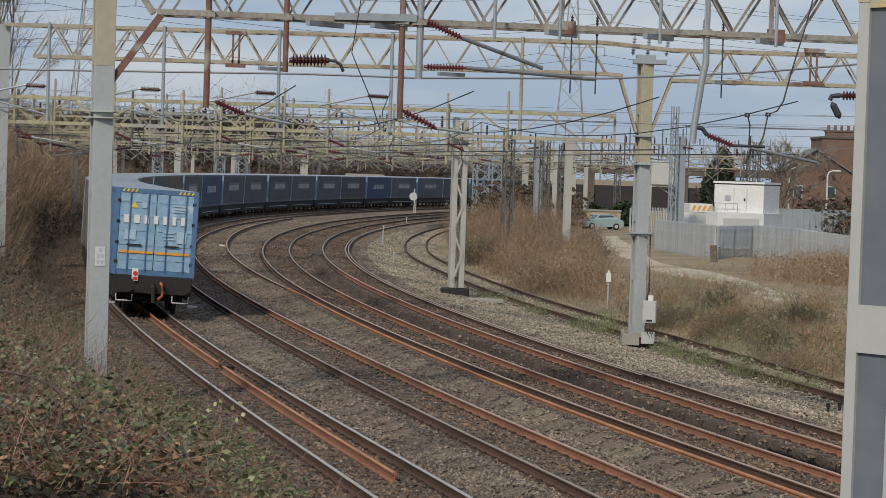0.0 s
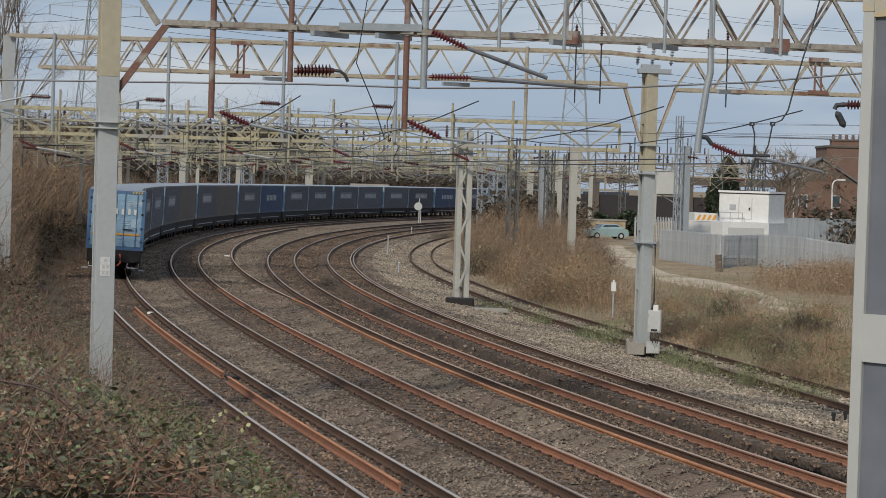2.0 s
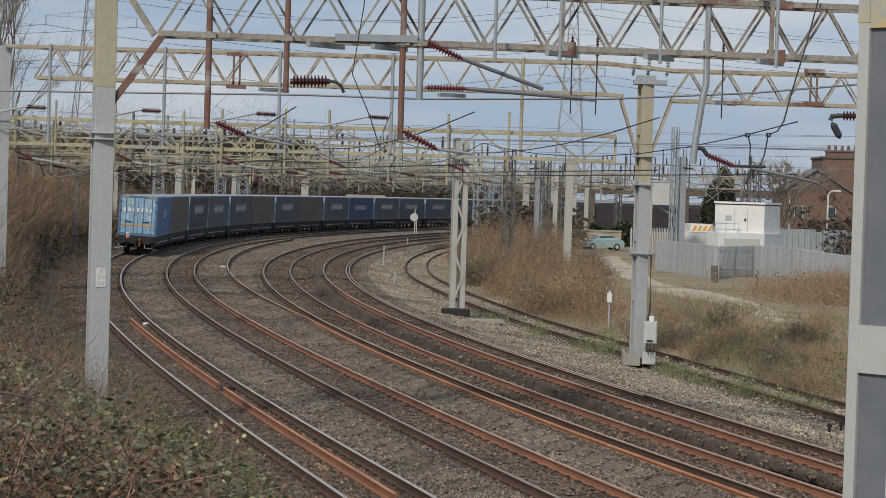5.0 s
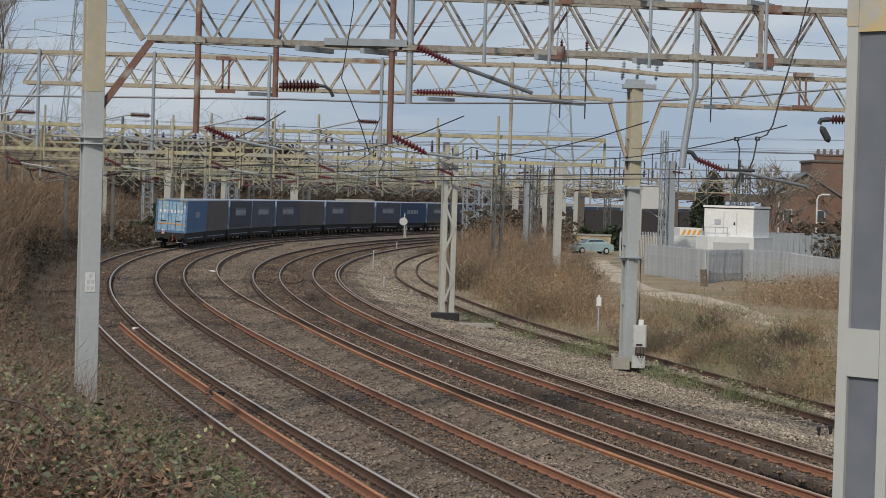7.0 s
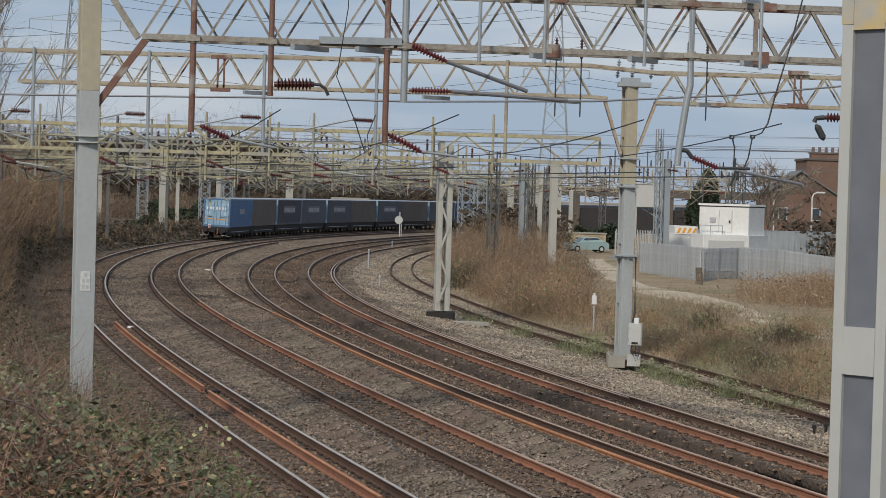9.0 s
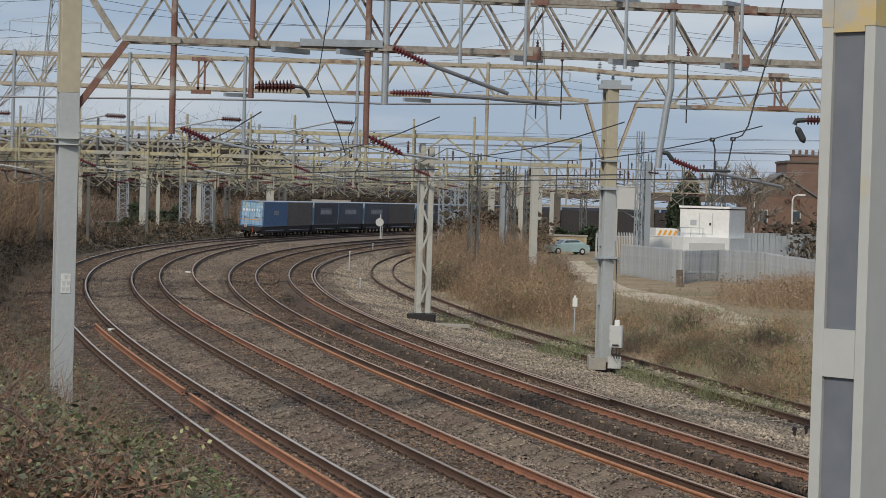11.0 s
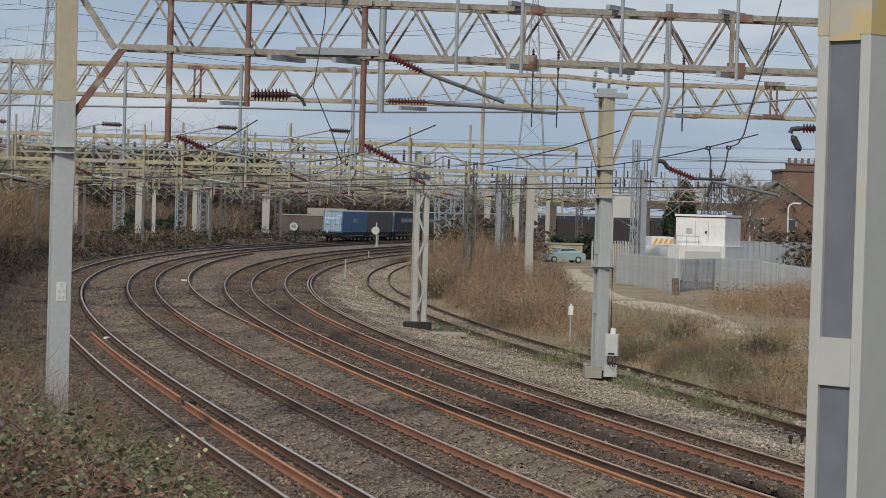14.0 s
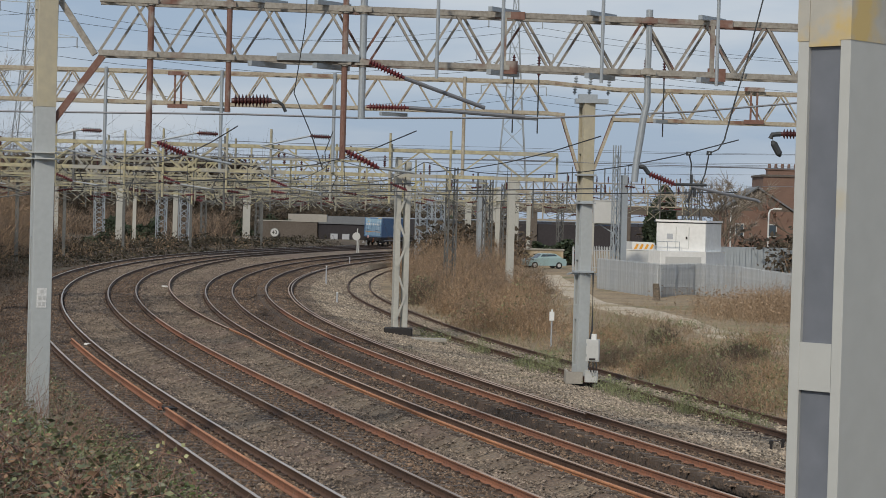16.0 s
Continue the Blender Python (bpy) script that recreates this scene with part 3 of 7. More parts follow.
# ---- overhead line gantries ----
def truss(t, a, b, z0, z1, depth, pitch, mat, chord=0.11, bar=0.075, split=True, flip=False, slip=0.0):
    """Box truss from a to b (plan points), four chords and zigzag bars on its front and back faces; slip shifts the back face's zigzag."""
    a, b = Vector((*a, 0)), Vector((*b, 0))
    d = (b - a).normalized()
    s = Vector((-d.y, d.x, 0)) * depth / 2
    L = (b - a).length
    for sg in (-1, 1):
        for z, nm in ((z0, "bottom_chord"), (z1, "top_chord")):
            part(nm, Build().bar(a + s * sg + Vector((0, 0, z)), b + s * sg + Vector((0, 0, z)), chord, chord), mat, t)
    n = max(2, int(round(L / pitch)))
    za, zb = (z0, z1) if flip else (z1, z0)
    for sg in (-1, 1):
        joint = Build()
        o = d * (slip if sg > 0 else 0.0)
        for i in range(n - (1 if sg > 0 and slip else 0)):
            p0 = o + a + d * (L * i / n) + s * sg + Vector((0, 0, za))
            p1 = o + a + d * (L * (i + 0.5) / n) + s * sg + Vector((0, 0, zb))
            p2 = o + a + d * (L * (i + 1) / n) + s * sg + Vector((0, 0, za))
            for u, v in ((p0, p1), (p1, p2)):
                if split:
                    part("diagonal", Build().bar(u, v, bar * 0.6, bar, up=(-d.y, d.x, 0)), mat, t)
                else:
                    joint.bar(u, v, bar * 0.6, bar, up=(-d.y, d.x, 0))
        if not split:
            part("lattice", joint, mat, t)
    for z in (z0, z1):
        lace = Build()
        for i in range(n):
            sg = 1 if i % 2 else -1
            lace.bar(a + d * (L * i / n) - s * sg + Vector((0, 0, z)), a + d * (L * (i + 1) / n) + s * sg + Vector((0, 0, z)), 0.05, 0.03)
        part("cross_lacing", lace, mat, t)


def h_mast(t, x, y, z0, z1, w, d, turn, mat, battens=True, name="mast"):
    """Built-up steel mast: two flanges with a recessed web between them and batten plates across."""
    b = Build()
    f = w * 0.14
    b.box(-w / 2, -d / 2, z0, w / 2, -d / 2 + f, z1, bevel=0.006)
    b.box(-w / 2, d / 2 - f, z0, w / 2, d / 2, z1, bevel=0.006)
    b.box(-w * 0.12, -d / 2 + f, z0, w * 0.12, d / 2 - f, z1)
    if battens:
        z = z0 + 0.2
        while z < z1:
            b.box(-w / 2 + 0.004, -d / 2 + f, z, w / 2 - 0.004, d / 2 - f, min(z + 0.3, z1))
            z += 1.55
    ob = part(name, b, mat, t)
    ob.matrix_basis = pose(x, y, 0, 0, 0, turn)
    return ob


def boxed_mast(t, x, y, z0, z1, w, d, turn, mat, name="mast", pitch=1.9, slot=1.45):
    """Smooth front plate and rear flange joined by short battens, slots between; the black web stands in for slot
    shade.
    """
    g = part(name, Build().box(-w / 2, -d / 2, z0, w / 2, -d / 2 + 0.2, z1, bevel=0.008), mat, t)
    g.matrix_basis = pose(x, y, 0, 0, 0, turn)
    part("rear_flange", Build().box(-w / 2 - 0.004, d / 2 - 0.08, z0, w / 2, d / 2, z1, bevel=0.006), mat, g)
    # web is black so the slots look shaded, unlike the mast's paint
    part("web", Build().box(-w * 0.2, -d / 2 + 0.19, z0, w * 0.2, d / 2 - 0.07, z1), M["black"], g, "web coloured black for slot shade")
    z = z0
    while z < z1 - 0.2:
        part("batten", Build().box(-w / 2 - 0.002, -d / 2 + 0.203, z, w / 2 - 0.004, d / 2 - 0.083, min(z + pitch - slot, z1)), mat, g)
        z += pitch
    return g


def lattice_mast(t, x, y, z0, z1, w, mat, turn=20, step=0.7):
    b = Build()
    for sx in (-1, 1):
        for sy in (-1, 1):
            b.bar((sx * w / 2, sy * w / 2, z0), (sx * w / 2, sy * w / 2, z1), 0.05 + 0.06 * w, 0.05 + 0.06 * w)
    z, flip = z0, 1
    while z + step <= z1:
        for (p, q) in (((-1, -1), (1, -1)), ((1, -1), (1, 1)), ((1, 1), (-1, 1)), ((-1, 1), (-1, -1))):
            if flip < 0:
                p, q = q, p
            b.bar((p[0] * w / 2, p[1] * w / 2, z), (q[0] * w / 2, q[1] * w / 2, z + step), 0.03 + 0.02 * w, 0.04 + 0.04 * w)
        z += step
        flip = -flip
    ob = part("lattice_mast", b, mat, t)
    ob.matrix_basis = pose(x, y, 0, 0, 0, turn)
    return ob


def insulator(parent, a, b, r, mat, sheds=9, n=10):
    """Row of porcelain sheds on a core from a to b."""
    a, b = Vector(a), Vector(b)
    pts, rad = [a], [r * 0.4]
    for i in range(sheds):
        for f, k in ((0.12, 0.45), (0.4, 1.0), (0.55, 1.0), (0.85, 0.45)):
            pts.append(a.lerp(b, 0.06 + 0.88 * (i + f) / sheds))
            rad.append(r * k)
    pts.append(b)
    rad.append(r * 0.4)
    return part("insulator", Build().tube(pts, rad, n), mat, parent)


def tube_part(name, pts, r, mat, parent, n=10, label=""):
    return part(name, Build().tube(pts, r, n), mat, parent, label)


def collar(parent, x, y, z, r):
    b = Build().tube([(x, y, z - 0.08), (x, y, z + 0.08)], r * 1.35, 10)
    b.box(x - r * 2.2, y - r * 1.5, z - 0.05, x + r * 2.2, y + r * 1.5, z + 0.05)
    part("clamp", b, M["boom"], parent)


def front_gantry():
    t = thing("overhead_line_gantry", "grey and rust-streaked steel lattice portal with rusty drop tubes", "gantry", group="overhead line gantries")
    a, b = (-6.82, 42.0), (17.0, 45.1)
    truss(t, a, b, 7.70, 8.74, 0.62, 1.275, M["boom"], flip=True, slip=0.24)
    ln = Vector((b[0] - a[0], b[1] - a[1])).normalized()
    boxed_mast(t, -7.84, 41.9, 0.3, 6.62, 0.38, 0.44, 20, M["paint"])
    boxed_mast(t, -7.84, 41.9, 6.625, 9.6, 0.38, 0.44, 20, M["cream"], "upper_mast")
    h_mast(t, 17.2, 45.1, -0.3, 9.6, 0.40, 0.46, 82, M["paint"])
    part("knee_brace", Build().bar((-6.75, 42.0, 7.66), (-7.72, 41.9, 6.28), 0.13, 0.13), M["rust_tube"], t, "rusty knee brace")
    part("end_post", Build().bar((-6.9, 42, 7.68), (-7.6, 42, 8.72), 0.1, 0.12), M["boom"], t)
    for z in (5.60, 5.72):
        part("band", Build().box(-8.14, 41.58, z, -7.56, 42.2, z + 0.025), M["paint"], t)
    plate = part("number_plate", Build().box(-0.10, -0.232, 2.72, 0.09, -0.223, 3.10), M["faded_plate"], t, "small white plate with worn marks")
    plate.matrix_basis = pose(-7.84, 41.9, 0, 0, 0, 20)
    for x0, x1, z in ((-0.03, 0.03, 3.0), (-0.07, -0.01, 2.88), (0.02, 0.07, 2.88), (-0.07, -0.02, 2.76), (0.01, 0.06, 2.76)):
        part("plate_bar", Build().box(x0, -0.236, z, x1, -0.2325, z + 0.07), M["box"], plate)
    for x, z, r, mt in ((-5.78, 5.87, 0.062, "rust_tube"), (-4.28, 6.62, 0.055, "rust_tube"), (-2.03, 5.78, 0.06, "rust_tube"), (-1.68, 6.58, 0.07, "galv")):
        y = 42.0 + (x + 6.9) * 0.13 - 0.42
        p = tube_part("drop_tube", [(x, y, 9.1), (x, y, z)], r, M[mt], t, 12)
        collar(p, x, y, 7.68, r)
        collar(p, x, y, 8.72, r)
    y = 43.0
    p = tube_part("drop_tube", [(4.0, y, 8.95), (4.0, y, 7.1), (3.94, y, 6.8), (3.82, y, 5.9), (3.79, y, 5.5)], 0.07, M["galv"], t, 12, "galvanised cranked drop tube")
    collar(p, 4.0, y, 7.7, 0.07)
    collar(p, 4.0, y, 8.72, 0.07)
    # insulators and steady arms
    insulator(t, (-5.62, 41.8, 6.0), (-5.05, 41.9, 5.77), 0.075, M["porcelain_red"])
    tube_part("registration_arm", [(-5.05, 41.9, 5.77), (-4.2, 42.2, 5.62)], 0.025, M["galv"], t, 8)
    insulator(t, (-4.2, 41.9, 6.85), (-3.42, 41.9, 6.87), 0.125, M["porcelain"], 10, 14)
    tube_part("jumper", [(-3.42, 41.9, 6.87), (-3.3, 41.9, 6.86), (-3.2, 41.9, 6.79), (-3.14, 41.9, 6.66)], 0.032, M["wire"], t, 8)
    insulator(t, (-1.98, 42.3, 5.95), (-1.3, 42.3, 5.62), 0.075, M["porcelain_red"])
    tube_part("registration_arm", [(-1.3, 42.3, 5.62), (-0.6, 42.5, 5.55)], 0.025, M["galv"], t, 8)
    insulator(t, (-1.6, 42.2, 7.72), (-0.85, 42.2, 7.4), 0.075, M["porcelain_red"], 11)
    tube_part("stay_tube", [(-0.85, 42.2, 7.4), (0.75, 42.6, 6.88)], 0.04, M["cable"], t, 8)
    insulator(t, (-1.58, 42.2, 6.82), (-0.75, 42.2, 6.82), 0.07, M["porcelain_red"], 12)
    tube_part("bracket_tube", [(-0.75, 42.2, 6.82), (1.55, 42.6, 6.72)], 0.04, M["cable"], t, 8)
    tube_part("clamp_arm", [(3.86, 43.0, 5.82), (3.98, 43.0, 5.80), (4.08, 43.0, 5.67)], 0.045, M["wire"], t, 8)
    insulator(t, (4.06, 43.0, 5.68), (4.62, 43.0, 5.47), 0.075, M["porcelain_red"])
    tube_part("registration_arm", [(4.6, 43.0, 5.48), (5.24, 43.0, 5.48)], 0.03, M["wire"], t, 8)
    tube_part("registration_arm", [(4.95, 43.0, 5.44), (5.15, 43.0, 5.40), (6.3, 43.2, 5.20), (6.34, 43.2, 5.16)], 0.03, M["cable"], t, 8)
    for x, z0, z1 in ((4.86, 5.12, 5.5), (4.93, 5.5, 5.68), (5.0, 5.24, 5.42)):
        tube_part("hanger", [(x, 43.0, z0), (x + (0.12 if z0 < 5.2 else 0.0), 43.0, z1)], 0.028, M["wire"], t, 6)
    insulator(t, (7.4, 43.4, 6.57), (6.75, 43.4, 6.56), 0.10, M["porcelain"], 9, 14)
    tube_part("jumper", [(6.75, 43.4, 6.56), (6.58, 43.4, 6.54), (6.55, 43.4, 6.46)], 0.05, M["wire"], t, 8)
    tube_part("weight", [(6.58, 43.4, 6.42), (6.62, 43.4, 6.36), (6.73, 43.4, 6.16), (6.76, 43.4, 6.1)], [0.02, 0.07, 0.07, 0.02], M["wire"], t, 10, "black hanging clamp")
    # cross brackets under the bottom chord and earthing stubs
    for x in (-3.55, -2.3, 1.1, 3.05, 5.3):
        y = 42.0 + (x + 6.9) * 0.13
        part("bracket", Build().bar((x - 0.3, y - 0.7, 7.58), (x + 0.3, y + 0.3, 7.6), 0.1, 0.1), M["galv"], t)
        part("bracket", Build().bar((x - 0.3, y - 0.7, 8.82), (x + 0.3, y + 0.3, 8.84), 0.09, 0.09), M["galv"], t)
    part("stiffener", Build().bar((-3.35, 42.0, 7.74), (-1.75, 42.2, 7.76), 0.14, 0.14), M["galv"], t)
    for x in (-0.22, 1.05, 3.0, 5.25):
        part("drop_rod", Build().tube([(x, 42.0, 7.4), (x, 42.0, 9.2)], 0.035, 8), M["galv"], t)
    for x in (1.2, 5.4):
        y = 42.0 + (x + 6.9) * 0.13 - 0.35
        part("splice_plate", Build().bar((x - 0.18, y, 7.7), (x + 0.18, y, 7.7), 0.05, 0.26), M["rust_tube"], t, "rusted splice plate")
        part("splice_plate", Build().bar((x - 0.3, y, 8.73), (x + 0.3, y, 8.73), 0.05, 0.15), M["rust_tube"], t, "rusted splice plate")
        part("upright", Build().bar((x - 0.1, y, 7.7), (x - 0.1, y, 8.7), 0.07, 0.09), M["boom"], t)


def second_gantry():
    t = thing("overhead_line_gantry", "cream and rust-flecked lattice portal on a grey mast with knee braces", "gantry", group="overhead line gantries")
    truss(t, (-15.115, 69.0), (3.26, 69.0), 8.07, 9.06, 0.62, 1.225, M["boom2"], flip=True)
    truss(t, (5.3, 69.05), (21, 69.2), 7.93, 8.89, 0.62, 1.22, M["boom2"], flip=True)
    for sg in (-0.31, 0.31):
        part("top_chord", Build().bar((3.2, 69 + sg, 9.06), (5.4, 69.05 + sg, 8.89), 0.1, 0.1), M["boom2"], t)
        part("bottom_chord", Build().bar((3.2, 69 + sg, 8.07), (3.78, 69 + sg, 8.03), 0.1, 0.1), M["boom2"], t)
        part("top_chord", Build().bar((-16.1, 69 + sg, 9.06), (-15.0, 69 + sg, 9.06), 0.1, 0.1), M["boom2"], t)
    h_mast(t, -16.15, 69.0, 0.2, 9.06, 0.34, 0.4, 20, M["paint"], False)
    boxed_mast(t, 4.5, 68.9, -0.4, 5.3, 0.37, 0.46, 20, M["paint"])
    boxed_mast(t, 4.5, 68.9, 5.305, 8.6, 0.37, 0.46, 20, M["cream"], "upper_mast", 1.5, 1.0)
    h_mast(t, 21.3, 69.2, -0.2, 9.0, 0.40, 0.4, 85, M["paint"])
    part("mast_head", Build().box(4.1, 68.6, 8.42, 5.15, 69.2, 8.56).box(4.2, 68.62, 8.56, 4.8, 69.2, 8.7), M["galv"], t)
    for x in (3.7, 5.35):
        sg = 1 if x > 4.5 else -1
        for dy in (-0.22, 0.22):
            part("knee_brace", Build().bar((x, 69.0 + dy, 7.98), (4.5 + sg * 0.24, 68.95 + dy * 0.6, 6.25), 0.07, 0.09), M["rust_tube" if dy > 0 else "boom2"], t, "rust-streaked knee brace")
        for f in (0.2, 0.45, 0.7):
            p = Vector((x, 69, 7.98)).lerp(Vector((4.5 + sg * 0.24, 68.95, 6.25)), f)
            part("brace_tie", Build().bar(p + Vector((0, -0.2 + 0.08 * f, 0)), p + Vector((0, 0.2 - 0.08 * f, -0.12)), 0.04, 0.05), M["boom2"], t)
    for k in range(18):
        a = 2 * math.pi * k / 18
        part("guard_spike", Build().tube([(4.5 + 0.26 * math.cos(a), 68.9 + 0.3 * math.sin(a), 2.98), (4.5 + 0.55 * math.cos(a), 68.9 + 0.6 * math.sin(a), 2.93 + 0.05 * math.sin(k * 2.1))], [0.012, 0.006], 4), M["galv"], t)
    part("foundation", Build().box(4.12, 68.4, -0.95, 4.9, 69.4, -0.5, bevel=0.05), M["black"], t, "dark concrete mast base")
    part("board", Build().box(4.02, 68.25, -0.53, 4.56, 68.33, -0.15, bevel=0.01), M["foundation"], t, "pale weathered base board")
    part("board", Build().box(4.02, 68.33, -0.51, 4.10, 69.3, -0.13, bevel=0.01), M["foundation"], t, "pale weathered base board")
    part("board", Build().box(4.62, 68.22, -0.47, 5.04, 68.36, -0.1, bevel=0.02), M["box"], t, "pale weathered base board")
    part("board", Build().box(4.10, 68.36, -0.5, 4.98, 69.3, -0.3, bevel=0.01), M["rail_side"], t, "dark boarded base top")
    for z in (6.1, 5.2, 3.0):
        part("band", Build().box(4.18, 68.55, z, 4.84, 69.22, z + 0.05), M["galv"], t)
    part("cable_conduit", Build().tube([(4.82, 68.6, 3.0), (4.84, 68.6, 1.2), (4.7, 68.58, 0.55)], 0.03, 8), M["wire"], t, "black cable")
    tube_part("drop_tube", [(0.55, 68.6, 9.15), (0.55, 68.6, 6.0)], 0.055, M["boom2"], t, 10)
    for x in (-14.6, -10.9, -7.2, -3.6):
        p = tube_part("drop_tube", [(x, 68.6, 9.15), (x, 68.6, 6.0)], 0.055, M["galv"], t, 10)
        insulator(p, (x - 0.08, 68.6, 7.1), (x - 0.75, 68.6, 7.12), 0.09, M["porcelain"], 8)
        tube_part("bracket_tube", [(x - 0.75, 68.6, 7.12), (x - 2.3, 68.4, 6.75)], 0.03, M["galv"], p, 8)
        tube_part("stay_tube", [(x, 68.6, 6.2), (x - 2.3, 68.4, 6.75)], 0.025, M["galv"], p, 8)
    for x in (4.08, 4.55, 5.15):
        insulator(t, (x, 69, 8.7), (x + 0.05, 69, 9.3), 0.07, M["galv"], 6)
    for x in (2.1, 2.9, 6.3, 6.9):
        p = tube_part("drop_rod", [(x, 68.6, 7.4), (x, 68.6, 9.6)], 0.022, M["wire"], t, 6)
        insulator(p, (x, 68.6, 9.2), (x, 68.6, 9.9), 0.06, M["porcelain"], 7)
    for x in (-7.4, -1.7, 2.5, 7.0):
        part("bracket", Build().bar((x - 0.4, 68.2, 7.88), (x + 0.4, 69.2, 7.9), 0.1, 0.12), M["galv"], t)
    for x in (-8.6, 9.8):
        part("splice_plate", Build().bar((x - 0.32, 68.62, 9.0), (x + 0.32, 68.62, 9.0), 0.06, 0.13), M["rust_tube"], t, "rusted splice plate")
        part("splice_plate", Build().bar((x - 0.32, 68.62, 7.96), (x + 0.32, 68.62, 7.96), 0.06, 0.13), M["rust_tube"], t, "rusted splice plate")
        for o in (-0.1, 0.1):
            part("upright", Build().bar((x + o, 68.66, 7.96), (x + o, 68.66, 9.0), 0.05, 0.06), M["rust_tube"], t)


def third_gantry():
    t = thing("overhead_line_gantry", "yellow lichened lattice boom cantilevered past a laced channel mast", "gantry", group="overhead line gantries")
    truss(t, (-24.0, 90.5), (4.73, 91.0), 6.32, 7.38, 0.7, 2.95, M["lichen"], 0.14, 0.09)
    # laced mast
    b = Build()
    for sx in (-0.28, 0.12):
        b.box(sx, -0.25, -0.1, sx + 0.22, 0.25, 7.1 if sx < 0 else 6.9, bevel=0.02)
    z, k = 0.2, 1
    while z < 6.6:
        b.bar((-0.2 * k, -0.27, z), (0.24 * k, -0.27, z + 1.1), 0.03, 0.09)
        z += 1.1
        k = -k
    ob = part("laced_mast", b, M["concrete_mast"], t, "pale laced mast")
    ob.matrix_basis = pose(-1.8, 91.1, 0, 0, 0, 12)
    part("foundation", Build().box(-2.4, 90.6, -0.6, -1.2, 91.6, -0.14, bevel=0.06), M["black"], t, "dark timber-boarded base")
    h_mast(t, -24.2, 90.5, 0, 7.4, 0.4, 0.4, 10, M["concrete_mast"], False)
    part("end_post", Build().bar((4.73, 91, 6.28), (4.73, 91, 7.4), 0.1, 0.1), M["lichen"], t)
    rng = random.Random(3)
    for i in range(11):
        x = -23 + i * 2.3 + rng.uniform(-0.5, 0.5)
        p = tube_part("drop_tube", [(x, 90.2, 7.4 + rng.uniform(0.1, 0.9)), (x, 90.2, 6.28 - rng.uniform(0.1, 1.3))], 0.05, M["lichen"], t, 8)
        if i % 2:
            insulator(p, (x, 90.2, 6.0), (x + 0.75, 90.2, 5.7), 0.085, M["porcelain_red"], 7, 8)
            tube_part("bracket_tube", [(x + 0.75, 90.2, 5.7), (x + 2.2, 90.0, 5.5)], 0.03, M["galv"], p, 6)


def far_gantry(y, x0, x1, z0, z1, mat, seed, turn=0.0, lattice=True, posts=6):
    """A gantry farther along the curve: boom, masts, short posts and arms."""
    t = thing("overhead_line_gantry", "lichen-yellowed lattice gantry with insulators and cantilever arms", "gantry", group="overhead line gantries")
    rng = random.Random(seed)
    dy = (x1 - x0) * math.tan(radians(turn))
    truss(t, (x0, y), (x1, y + dy), z0, z1, 0.7, 1.9, mat, 0.10, 0.075, split=False)
    for x, yy in (((x0, y), (x1, y + dy)) if y > 140 else ((x0, y),)):
        if (rng.random() < 0.5 and lattice) or y < 160:
            lattice_mast(t, x, yy, -0.2, z1 + 0.6, 0.6, M["far_grey"])
        else:
            h_mast(t, x, yy, -0.2, z1 + 0.2, 0.38, 0.36, 10, M["concrete_mast"], False)
    for k in range(1 if y < 300 and x0 < 0 else 0):
        xm = LINE_X["a"](y) - (4.6, 6.5, 10.5)[k]
        if x0 < xm < x1 - 1.5 and y > 140:
            fm = (float(xm) - x0) / (x1 - x0)
            h_mast(t, float(xm), y + dy * fm, -0.2, z1 + rng.uniform(0, 1.2), 0.26, 0.28, 10, M["far_grey"], False)
    for i in range(posts):
        f = (i + rng.uniform(0.2, 0.8)) / posts
        x, yy = x0 + (x1 - x0) * f, y + dy * f - 0.45
        p = tube_part("drop_tube", [(x, yy, z1 + rng.uniform(0.3, 1.8)), (x, yy, z0 - rng.uniform(0.2, 1.7))], 0.065, M["far_grey"] if rng.random() < 0.5 else mat, t, 6)
        s = rng.choice((-1, 1))
        zz = z0 - rng.uniform(0.1, 0.9)
        insulator(p, (x, yy, zz), (x + s * 0.8, yy, zz - 0.1), 0.09, M[rng.choice(("porcelain", "porcelain", "porcelain_red"))], 5, 6)
        tube_part("bracket_tube", [(x + s * 0.8, yy, zz - 0.1), (x + s * 2.8, yy, zz - 0.45)], 0.03, M["far_grey"], p, 6)
        tube_part("stay_tube", [(x, yy, zz + 0.9), (x + s * 2.8, yy, zz - 0.3)], 0.025, M["pale_steel"], p, 6)
        tube_part("cross_tube", [(x - 1.3, yy - 0.1, zz + 0.45), (x + 1.5, yy - 0.1, zz + 0.5)], 0.028, M[rng.choice(("far_grey", "pale_steel", "wire"))], p, 6)
        if rng.random() < 0.6:
            tube_part("jumper", [(x - s * 0.2, yy, z0 + 0.4), (x - s * 0.6, yy - 0.2, z0 - 0.5), (x - s * 0.3, yy - 0.2, z0 - 1.2)], 0.03, M["wire"], p, 5)
            tube_part("strut", [(x - s * 1.6, yy, z0), (x, yy, z0 - 1.3)], 0.035, M["pale_steel"], p, 6)
        if rng.random() < 0.8:
            insulator(p, (x + s * 0.4, yy, z1 + 0.05), (x + s * 0.4, yy, z1 + 0.75), 0.1, M["porcelain"], 5, 6)


